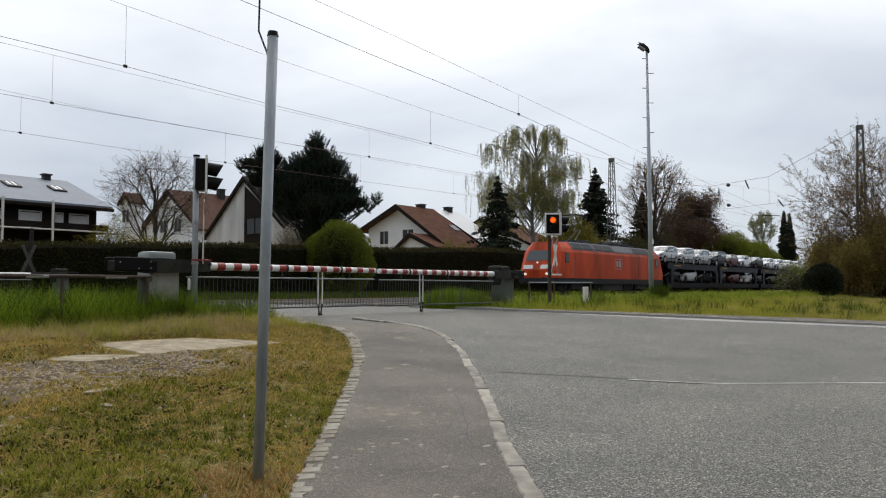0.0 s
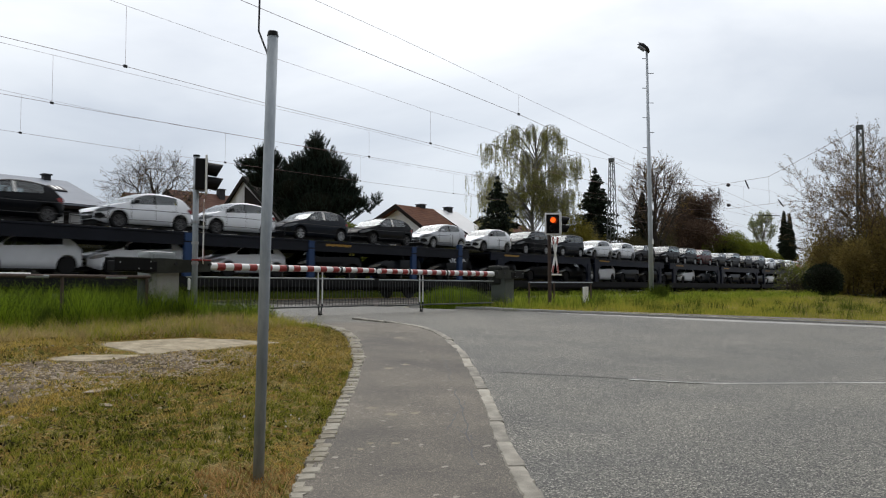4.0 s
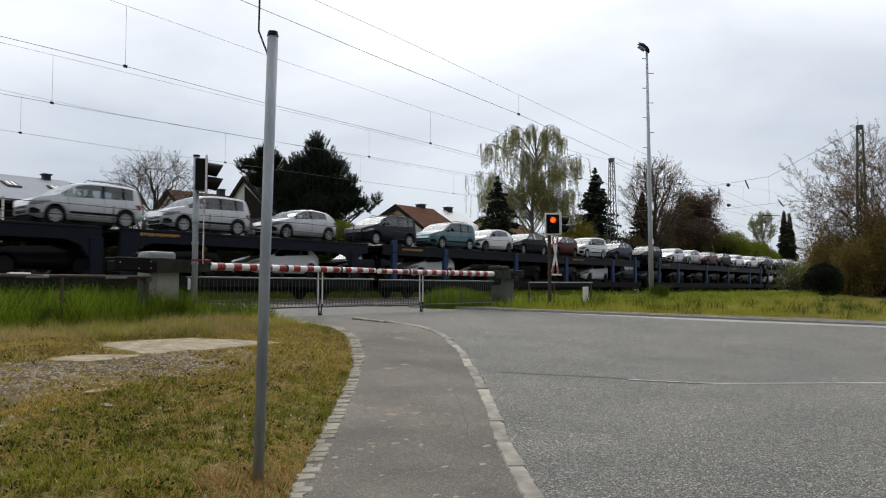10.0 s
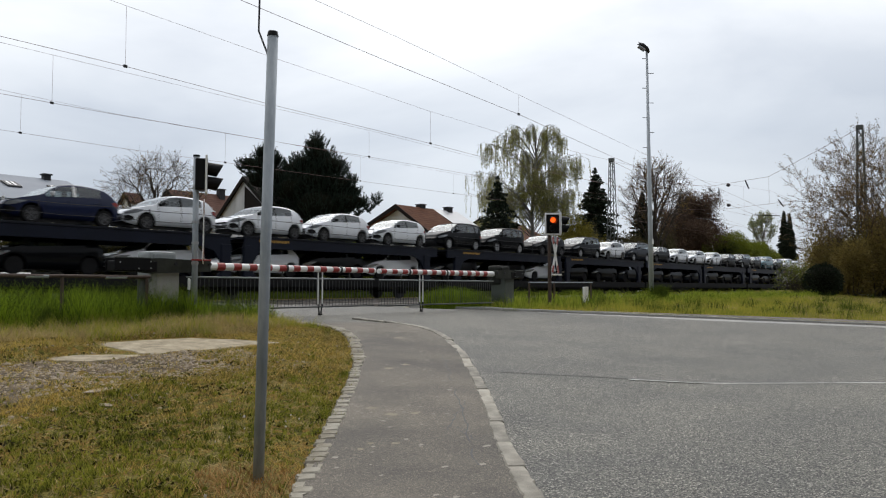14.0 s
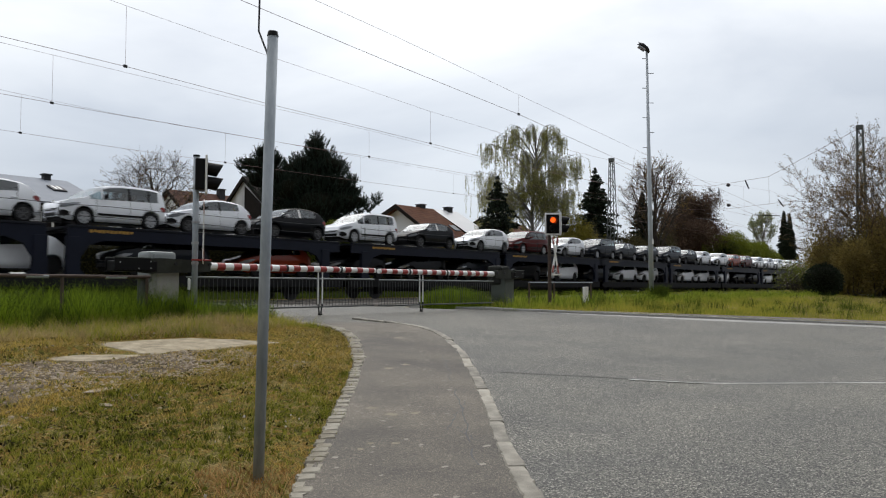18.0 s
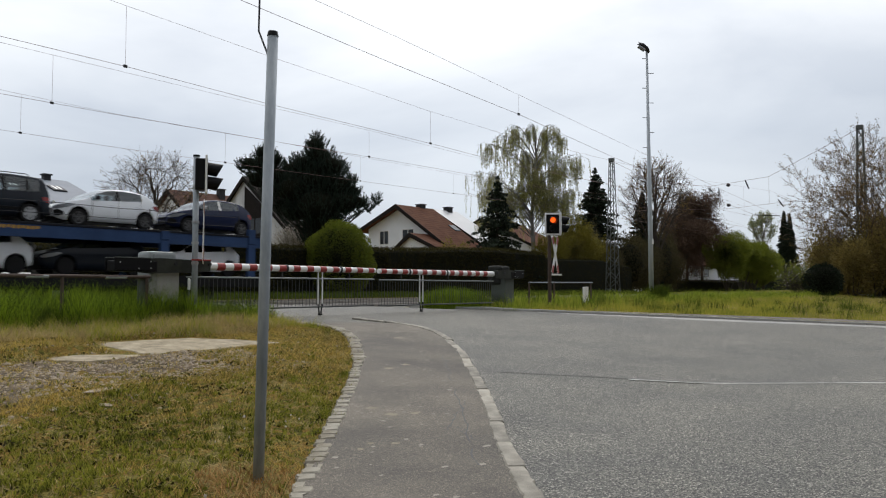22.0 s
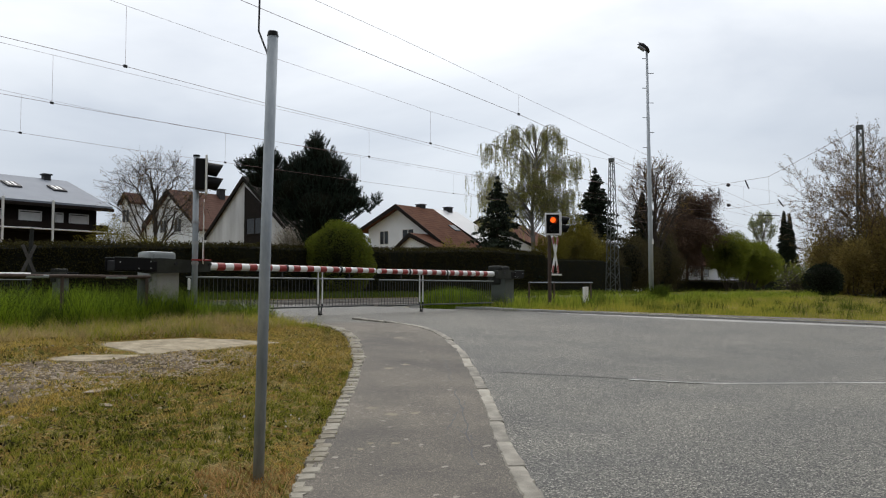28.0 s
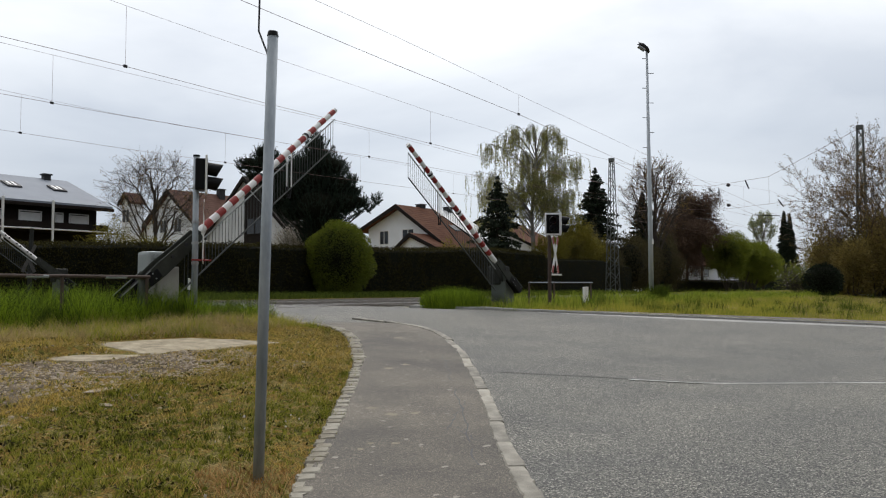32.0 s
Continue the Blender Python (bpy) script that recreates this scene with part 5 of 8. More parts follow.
# ---- signals ----
def signal_head(parent, m, lit):
    """A black two-lamp head with a white-edged board; it faces its own -y."""
    hd = part("signal_head", Build().soft((-0.19, 0.0, -0.28), (0.19, 0.20, 0.28), 0.03), BLACK, parent, "black two-lamp signal head", m=m)
    part("backboard", Build().soft((-0.24, -0.008, -0.335), (0.24, 0.03, 0.335), 0.014), WHITEPAINT, hd, "white-edged board")
    part("board_face", Build().soft((-0.195, -0.014, -0.285), (0.195, 0.018, 0.285), 0.004), BLACK, hd)
    for z in (0.12, -0.13):
        part("lens", Build().tube([(0, -0.02, z), (0, 0.0, z)], 0.095, 18), GLASS, hd, "dark lens")
        v = Build()
        rows = []
        for a in np.linspace(radians(-85), radians(265), 21):
            c, s = math.cos(a), math.sin(a)
            far = 0.22 + 0.06 * s
            rows.append([(0.115 * c, -0.01, z + 0.115 * s), (0.115 * c, -far, z + 0.115 * s - 0.03), (0.105 * c, -far, z + 0.105 * s - 0.03), (0.105 * c, -0.01, z + 0.105 * s)])
        v.loft(rows, close=True, caps=True)
        part("visor", v, BLACK, hd)
    if lit:
        lamp = part("lamp", Build().tube([(0, -0.008, 0), (0, 0.0, 0)], 0.082, 20), REDGLOW, hd, "glowing red lamp", m=pose(0, -0.028, 0.12))
        part("lamp_back", Build().tube([(0, 0.001, 0), (0, 0.012, 0)], 0.086, 20), BLACK, lamp)
        return lamp


def cross_plate(parent, m):
    """A saltire of two white boards with red ends; it faces its own -y."""
    for a in (-1, 1):
        q = m @ Matrix.Rotation(a * radians(26), 4, "Y")
        arm_ = part("cross_board", Build().soft((-0.075, -0.005, -0.60), (0.075, 0.005, 0.60), 0.003), WHITEPAINT, parent, "white board of the crossing cross", m=q @ Matrix.Translation((0, a * 0.006, 0)))
        for s in (-1, 1):
            part("red_end", Build().box((-0.073, -0.0075, s * 0.597 if s < 0 else 0.36), (0.073, 0.0075, -0.36 if s < 0 else 0.597)), REDPAINT, arm_)


sl = thing("crossing_signal", "grey pole with black two-lamp signal and crossing cross", "traffic signal", pose(8.07, 12.0, 0), "crossing signals")
part("pole", Build().tube([(0, 0, 0.5), (0, 0, 3.55)], 0.052, 14), POSTSTEEL, sl, smooth=True)
part("pole_cap", Build().tube([(0, 0, 3.55), (0, 0, 3.58)], 0.06, 14), BLACK, sl)
for z in (2.98, 2.35, 1.98, 1.62):
    part("clamp", Build().tube([(0, 0, z), (0, 0, z + 0.045)], 0.064, 14), CHROME, sl)
signal_head(sl, Matrix.Translation((0.06, -0.06, 3.22)) @ Matrix.Rotation(radians(55), 4, "Z") @ Matrix.Translation((0.0, -0.1, 0)), False)
cross_plate(sl, Matrix.Translation((0.10, -0.10, 2.20)) @ Matrix.Rotation(radians(55), 4, "Z"))
part("arrow_plate", Build().soft((-0.14, -0.12, 1.68), (0.26, -0.10, 1.71), 0.008), REDPAINT, sl, "narrow red plate")
sr = thing("crossing_signal", "pole with lit red signal, second head and crossing cross", "traffic signal", pose(20.40, 12.0, 0), "crossing signals")
part("pole", Build().tube([(0, 0, 0.5), (0, 0, 3.25)], 0.055, 14), RUST, sr, "weathered brown pole")
RED_LAMP = signal_head(sr, Matrix.Translation((-0.06, -0.16, 3.13)) @ Matrix.Rotation(radians(-52), 4, "Z"), True)
signal_head(sr, Matrix.Translation((0.28, -0.24, 3.15)) @ Matrix.Rotation(radians(34), 4, "Z"), False)
part("bracket", Build().box((-0.1, -0.2, 2.95), (0.3, -0.1, 3.0)), DARKSTEEL, sr)
cross_plate(sr, Matrix.Translation((0.14, -0.12, 2.20)) @ Matrix.Rotation(radians(11), 4, "Z"))
part("arrow_plate", Build().soft((-0.10, -0.16, 1.58), (0.46, -0.13, 1.63), 0.008), WHITEPAINT, sr, "narrow white plate")

# ---- street sign post close to the camera ----
sp = thing("sign_post", "galvanised steel sign post on the lawn with a bent bracket", "sign post", pose(3.07, 3.87, 0))
lean_x, lean_y = 0.030 * math.sin(TH), -0.030 * math.cos(TH)
part("pole", Build().tube([(0, 0, -0.1), (lean_x, lean_y, 1.4), (lean_x * 2.05, lean_y * 2.05, 2.785)], 0.0335, 20), POSTSTEEL, sp, smooth=True)
part("pole_cap", Build().tube([(lean_x * 2.05, lean_y * 2.05, 2.785), (lean_x * 2.06, lean_y * 2.06, 2.815)], [0.036, 0.030], 20), BLACK, sp)
R_ = Vector((math.sin(TH), -math.cos(TH), 0))
tp = Vector((lean_x * 1.9, lean_y * 1.9, 2.625))
part("sign_bracket", Build().tube([tp - R_ * 0.01, tp - R_ * 0.085 + Vector((0, 0, 0.195)), tp - R_ * 0.078 + Vector((0, 0, 0.6))], 0.006, 6), DARKSTEEL, sp, "bent steel bracket rising beside the pole")

# ---- street lamp with climbing pegs ----
lp = thing("street_lamp", "tall galvanised street lamp with climbing pegs in the verge", "street lamp", pose(30.2, 13.0, 0))
part("pole", Build().tube([(0.06, 0, 0.5), (0.03, 0, 3.8), (-0.05, 0.02, 11.0)], [0.105, 0.095, 0.045], 14), LAMPSTEEL, lp, smooth=True)
for k in range(7):
    z = 7.0 + k * 0.62
    s = 1 if k % 2 else -1
    part("peg", Build().tube([(-0.02, 0, z), (-0.02 + s * 0.24 * math.sin(TH), -s * 0.24 * math.cos(TH), z)], 0.014, 6), DARKSTEEL, lp)
hm = Matrix.Translation((-0.05, 0.02, 11.0)) @ Matrix.Rotation(TH - radians(90), 4, "Z") @ Matrix.Rotation(radians(32), 4, "Y")
part("lamp_head", Build().loft([[(-0.52 + 0.10 * abs(math.cos(a)), 0.10 * math.cos(a), 0.12 + 0.05 * math.sin(a)) for a in np.linspace(0, 6.28, 12, endpoint=False)],
                                [(-0.30, 0.17 * math.cos(a), 0.13 + 0.10 * math.sin(a)) for a in np.linspace(0, 6.28, 12, endpoint=False)],
                                [(-0.05, 0.15 * math.cos(a), 0.10 + 0.09 * math.sin(a)) for a in np.linspace(0, 6.28, 12, endpoint=False)],
                                [(0.10, 0.07 * math.cos(a), 0.04 + 0.05 * math.sin(a)) for a in np.linspace(0, 6.28, 12, endpoint=False)]]), DARKSTEEL, lp, "dark lamp head", smooth=True, m=hm)
part("lamp_cover", Build().soft((-0.44, -0.12, -0.03), (-0.10, 0.12, 0.06), 0.03), LAMPGLASS, lp, "pale lamp cover", m=hm)
part("sticker", Build().box((-0.04, -0.11, 3.0), (0.10, -0.098, 3.2)), WHITEPAINT, lp)


# ---- lattice masts and their cross span ----
def lattice_mast(x, y, h, w0, w1, label):
    t = thing("lattice_mast", label, "mast", pose(x, y, 0.5), "overhead line masts")
    at = lambda z: (w0 + (w1 - w0) * z / h) / 2
    for a in (-1, 1):
        for b in (-1, 1):
            part("leg", Build().tube([(a * at(0), b * at(0), 0), (a * at(h), b * at(h), h)], 0.042, 4), MASTSTEEL, t)
    n = 17
    for i in range(n):
        z0, z1 = h * i / n, h * (i + 1) / n
        b_ = Build()
        for a, c, d, e in ((-1, -1, 1, -1), (-1, 1, 1, 1), (-1, -1, -1, 1), (1, -1, 1, 1)):
            if i % 2:
                a, c, d, e = d, e, a, c
            b_.tube([(a * at(z0), c * at(z0), z0), (d * at(z1), e * at(z1), z1)], 0.03, 4)
        part("bracing", b_, MASTSTEEL, t)
    part("mast_head", Build().soft((-w1 / 2 - 0.05, -w1 / 2 - 0.05, h - 0.05), (w1 / 2 + 0.05, w1 / 2 + 0.05, h + 0.25), 0.03), MASTSTEEL, t)
    part("footing", Build().soft((-w0 / 2 - 0.2, -w0 / 2 - 0.2, -0.3), (w0 / 2 + 0.2, w0 / 2 + 0.2, 0.25), 0.04), CONCRETE, t)
    return t


lattice_mast(65.8, 32.0, 12.5, 1.0, 0.34, "grey steel lattice mast of the overhead line")
lattice_mast(63.8, 11.0, 12.5, 0.8, 0.36, "grey steel lattice mast behind bare branches")
cs = thing("cross_span", "sagging cross-span wires between two lattice masts", "overhead line")
SPAN = ((11.0, 13.05), (17.7, 10.1), (22.6, 9.75), (27.65, 10.6), (32.0, 13.0))
span_x = lambda y: 65.8 - (32 - y) * 2 / 21
part("span_wire", Build().tube([(span_x(y), y, z) for y, z in SPAN], 0.014, 5), WIRE, cs)
part("span_wire", Build().tube([(span_x(y), y, 7.75 + 0.05 * abs(y - 21)) for y in (11.0, 16.0, 21.0, 26.0, 32.0)], 0.010, 5), WIRE, cs)
for y, z in SPAN[1:4]:
    x = span_x(y)
    part("hanger", Build().tube([(x, y, 7.8), (x, y, z)], 0.008, 4), WIRE, cs)
    part("registration_arm", Build().tube([(x, y - 0.8, 6.9), (x, y + 1.2, 7.1)], 0.03, 5), DARKSTEEL, cs)
for y, z0, y2, z1 in ((21.8, 9.55, 21.8, 8.85), (19.6, 10.0, 19.3, 9.25), (22.7, 9.6, 22.3, 9.2), (17.0, 8.2, 16.6, 7.6)):
    part("insulator", Build().tube([(span_x(y), y, z0), (span_x(y), (y + y2) / 2, (z0 + z1) / 2), (span_x(y), y2, z1)], [0.035, 0.06, 0.035], 8), DARKSTEEL, cs)
for y, z in ((21.0, 9.72), (21.0, 8.05)):
    part("tension_ball", Build().loft([[(span_x(y) + 0.17 * math.cos(p) * math.cos(a), y + 0.17 * math.cos(p) * math.sin(a), z + 0.14 * math.sin(p)) for a in np.linspace(0, 6.283, 10, endpoint=False)] for p in np.linspace(-1.4, 1.4, 6)]), DARKSTEEL, cs)
# ---- plants ----
def cards(name, centres, size, material, parent, seed=1, slim=0.5, up=0.0, vary=0.5, kind="", label=""):
    """Many small leaf blades, each a folded pair of triangles with its own turn."""
    r = np.random.default_rng(seed)
    c = np.asarray(centres, float).reshape(-1, 3)
    n = len(c)
    d = r.normal(size=(n, 3))
    d[:, 2] = d[:, 2] * (1 - up) - up * 1.2
    d /= np.linalg.norm(d, axis=1)[:, None]
    e = np.cross(d, r.normal(size=(n, 3)))
    e /= np.linalg.norm(e, axis=1)[:, None] + 1e-9
    s = (size * (1 - vary / 2 + vary * r.random(n)))[:, None]
    f = np.cross(d, e) * s * 0.12
    v = np.stack([c - d * s / 2, c + e * s * slim / 2 + f, c + d * s / 2, c - e * s * slim / 2 + f], 1).reshape(-1, 3)
    me = bpy.data.meshes.new(name)
    me.vertices.add(len(v))
    me.vertices.foreach_set("co", v.ravel())
    me.loops.add(4 * n)
    me.loops.foreach_set("vertex_index", np.arange(4 * n, dtype=np.int32))
    me.polygons.add(n)
    me.polygons.foreach_set("loop_start", np.arange(0, 4 * n, 4, dtype=np.int32))
    me.materials.append(material)
    me.update(calc_edges=True)
    ob = new(name, me)
    ob.parent = parent
    return tagged(ob, label=label, kind=kind)


def grow(b, p, d, length, r, level, depth, rg, tips, spread=0.75, rise=0.25, kids=3, bend=0.25, segs=3, thin=0.62, twig=0.0):
    """A limb with its side branches; tips collects the points of the outer twigs."""
    path, rad, q = [p.copy()], [r], d.normalized()
    for i in range(segs):
        q = (q + Vector((rg.gauss(0, bend), rg.gauss(0, bend), rg.gauss(0, bend) + rise * 0.25))).normalized()
        path.append(path[-1] + q * (length / segs))
        rad.append(max(twig, r * (1 - (0.55 if level < depth else 0.8) * (i + 1) / segs)))
    b.tube(path, rad, 6 if level == 0 else 4 if level < 3 else 3, cap=False)
    if level >= depth - 1:
        tips.extend(path[1:])
    if level < depth:
        n = kids + (1 if level < 2 else 0)
        for k in range(n):
            u = 0.35 + 0.65 * (k + rg.random() * 0.8) / n
            i = min(segs - 1, int(u * segs))
            at = path[i].lerp(path[i + 1], u * segs - i)
            turn = rg.uniform(0, 6.283)
            side = q.cross(Vector((math.cos(turn), math.sin(turn), 0.3))).normalized()
            nd = (q * (1 - spread * 0.5) + side * spread + Vector((0, 0, rise))).normalized()
            grow(b, at, nd, length * rg.uniform(0.55, 0.8), rad[i] * thin, level + 1, depth, rg, tips, spread, rise, kids, bend, segs, thin, twig)
        if level > 0:
            grow(b, path[-1], q, length * 0.65, rad[-1], level + 1, depth, rg, tips, spread, rise, kids, bend, segs, thin, twig)


def jitter(points, n, s, seed):
    r = np.random.default_rng(seed)
    p = np.array([tuple(q) for q in points])
    return p[r.integers(0, len(p), n)] + r.normal(size=(n, 3)) * s


def bare_tree(x, y, z, h, trunk, r, seed, label, depth=5, kids=3, spread=0.75, rise=0.25, leaves=0, leaf=0.1, leaf_mat=None, stems=1, lean=0.0, name="tree", blossom=0, first=0.42, bark=None, twig=0.0, loose=1.6):
    """A deciduous tree, bare or with young leaves; h sets the reach of the limbs above the trunk."""
    rg, tips = random.Random(seed), []
    t = thing(name, label, "tree", pose(x, y, z))
    b = Build()
    for s in range(stems):
        a = s * 2.4
        d = Vector((math.cos(a) * lean, math.sin(a) * lean, 1)).normalized()
        foot = Vector((math.cos(a) * 0.3 * (stems > 1), math.sin(a) * 0.3 * (stems > 1), 0))
        grow(b, foot, d, trunk, r, 0, 0, rg, [], bend=0.05)
        top = foot + d * trunk
        n = 5
        for k in range(n):
            w = k * 6.283 / n + rg.uniform(-.4, .4)
            sp = rg.uniform(0.35, 0.95) if k else 0.12
            at = foot + d * trunk * (0.55 + 0.43 * (k + 1) / n)
            grow(b, at, Vector((math.cos(w) * sp, math.sin(w) * sp, 1)), h * first, r * 0.5, 1, depth, rg, tips, spread, rise, kids, twig=twig)
    part("trunk", b, bark or BARK, t, smooth=True)
    if leaves:
        cards("crown", jitter(tips, leaves, leaf * loose, seed), leaf, leaf_mat, t, seed)
    if blossom:
        cards("blossom", jitter(tips, blossom, leaf * 1.6, seed + 1), leaf * 0.8, BLOSSOM, t, seed + 2, slim=0.9)
    return t


def dome_tree(x, y, z, trunk, centre, rx, rz, seed, label, limbs=11, forks=7, twigs=6, r=0.2, thin=0.008, leaves=0, leaf=0.08, leaf_mat=None, bark=None, category="tree"):
    """A bare tree whose limbs fill a rounded crown: limbs, branches, twigs, each reaching nearer to the crown's edge."""
    rg, b, tips = random.Random(seed), Build(), []
    t = thing("tree", label, category, pose(x, y, z))
    mid = Vector((0, 0, centre))

    def edge(d, u):
        k = u * (1 + 0.10 * noise.noise((d.x * 2.3 + seed, d.y * 2.3, d.z * 2.3)))
        return mid + Vector((d.x * rx * k, d.y * rx * k, d.z * rz * k))

    def bough(p, e, r0, r1, n, bend):
        path = [p]
        for i in range(1, n):
            q = p.lerp(e, i / n)
            path.append(q + Vector((rg.gauss(0, bend), rg.gauss(0, bend), rg.gauss(0, bend) + 0.5 * bend * n * math.sin(math.pi * i / n))))
        path.append(e)
        b.tube(path, [r0 + (r1 - r0) * i / n for i in range(n + 1)], 6 if r0 > 0.06 else 4 if r0 > 0.02 else 3, cap=False)
        return path

    top = Vector((0.1, 0.05, centre + rz * 0.25))
    stem = bough(Vector((0, 0, 0)), Vector((0.05, 0, trunk)), r, r * 0.75, 4, 0.03) + bough(Vector((0.05, 0, trunk)), top, r * 0.7, r * 0.3, 4, 0.12)[1:]
    for i in range(limbs):
        a, up = i * 2.399, -0.35 + 1.3 * (i + 0.5) / limbs
        d = Vector((math.cos(a) * math.sqrt(max(0, 1 - up * up)), math.sin(a) * math.sqrt(max(0, 1 - up * up)), up)).normalized()
        start = stem[min(len(stem) - 2, 3 + int(5 * max(0, up)))]
        limb = bough(start, edge(d, 0.62), r * 0.42, r * 0.16, 5, 0.10)
        for j in range(forks):
            p = limb[1 + j * 4 // forks].lerp(limb[2 + j * 4 // forks], rg.random())
            d2 = (d + Vector((rg.gauss(0, 0.55), rg.gauss(0, 0.55), rg.gauss(0.08, 0.45)))).normalized()
            fork = bough(p, edge(d2, rg.uniform(0.72, 0.92)), r * 0.13, thin * 1.7, 4, 0.07)
            for k in range(twigs):
                q = fork[1 + k * 3 // twigs].lerp(fork[2 + k * 3 // twigs], rg.random())
                d3 = (d2 + Vector((rg.gauss(0, 0.4), rg.gauss(0, 0.4), rg.gauss(0.1, 0.35)))).normalized()
                e = edge(d3, rg.uniform(0.84, 1.05))
                e = q + (e - q) * min(1.0, rx * 0.42 / max(0.1, (e - q).length))
                twig = bough(q, e, thin * 1.7, thin, 3, 0.05)
                for m in (1, 2, 3):
                    f = twig[m] + Vector((rg.gauss(0, 1), rg.gauss(0, 1), rg.gauss(0.4, 0.8))) * rx * 0.045
                    b.tube([twig[m - 1], f], [thin, thin * 0.8], 3, cap=False)
                    tips += [f, twig[m]]
    part("trunk", b, bark or BARK, t, smooth=True)
    if leaves:
        cards("crown", jitter(tips, leaves, leaf * 0.8, seed), leaf, leaf_mat, t, seed, slim=0.6)
    return t


def conifer(x, y, z, h, w, seed, label, material, dense=1.0, low=0.12, name="spruce", droop=0.35, needle=0.34):
    """Whorls of drooping branches set with needle sprays."""
    rg = random.Random(seed)
    t = thing(name, label, "tree", pose(x, y, z))
    b, pts = Build(), []
    b.tube([(0, 0, 0), (rg.gauss(0, .05), rg.gauss(0, .05), h * 0.5), (0, 0, h)], [h * 0.018, h * 0.011, 0.01], 7)
    levels = int(h * 2.6 * dense)
    for i in range(levels):
        u = low + (1 - low) * (i + rg.random()) / levels
        reach = w * (1 - u) ** 0.85 * rg.uniform(0.6, 1.12) + 0.12
        for k in range(6):
            a = k * 1.047 + i * 0.7 + rg.uniform(-.35, .35)
            q = reach * rg.uniform(0.65, 1.1)
            base = Vector((0, 0, u * h))
            tip = Vector((math.cos(a) * q, math.sin(a) * q, u * h - q * droop * rg.uniform(0.4, 1.2)))
            b.tube([base, tip], [0.03, 0.008], 3, cap=False)
            n = max(4, int(q * 24 * dense))
            for s in range(n):
                v = (s + rg.random()) / n
                p = base.lerp(tip, 0.15 + 0.87 * v)
                sd = 0.22 * q * (1 - abs(2 * v - 0.9)) + 0.05
                pts.append((p.x + rg.gauss(0, sd * 0.6), p.y + rg.gauss(0, sd * 0.6), p.z + rg.gauss(0, 0.07) - 0.05))
    part("trunk", b, BARK, t)
    cards("crown", pts, needle, material, t, seed, slim=0.42, up=0.25)
    return t


def blob_points(n, c, r, seed, shell=0.55, lumps=0.35, freq=0.9):
    """Points in the outer part of an uneven rounded crown."""
    g = np.random.default_rng(seed)
    d = g.normal(size=(n, 3))
    d /= np.linalg.norm(d, axis=1)[:, None]
    k = np.array([1 + lumps * noise.noise((q[0] * freq * 2 + seed, q[1] * freq * 2, q[2] * freq * 2)) + 0.5 * lumps * noise.noise((q[0] * freq * 6, q[1] * freq * 6 + seed, q[2] * freq * 6)) for q in d])
    u = shell + (1 - shell) * g.random(n) ** 0.6
    return np.asarray(c) + d * np.asarray(r) * (k * u)[:, None]


def shrub(x, y, z, r, n, leaf, material, seed, label, name="bush", trunks=0, core=True, lumps=0.35, lift=0.0, shell=0.55):
    """A rounded leafy shrub: uneven crown of leaves over twigs."""
    t = thing(name, label, "bush", pose(x, y, z))
    rg = random.Random(seed)
    b = Build()
    for k in range(max(5, trunks)):
        a = rg.uniform(0, 6.283)
        e = Vector((math.cos(a) * r[0] * 0.6, math.sin(a) * r[1] * 0.6, lift + r[2] * rg.uniform(0.7, 1.3)))
        b.tube([(math.cos(a) * 0.15, math.sin(a) * 0.15, -0.1), e * 0.5 + Vector((0, 0, -lift * 0.1)), e], [0.07, 0.05, 0.015], 5)
    part("trunk", b, BARK, t)
    # near-black solid stands in for the shade inside the crown
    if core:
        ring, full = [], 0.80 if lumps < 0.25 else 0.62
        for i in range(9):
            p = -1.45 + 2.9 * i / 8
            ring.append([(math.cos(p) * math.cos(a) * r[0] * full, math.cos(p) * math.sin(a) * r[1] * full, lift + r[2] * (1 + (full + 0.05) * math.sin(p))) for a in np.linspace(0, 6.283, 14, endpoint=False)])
        part("inner_foliage", Build().loft(ring), SHADECORE, t, smooth=True)
    cards("crown", blob_points(n, (0, 0, lift + r[2]), r, seed, shell, lumps), leaf, material, t, seed)
    return t


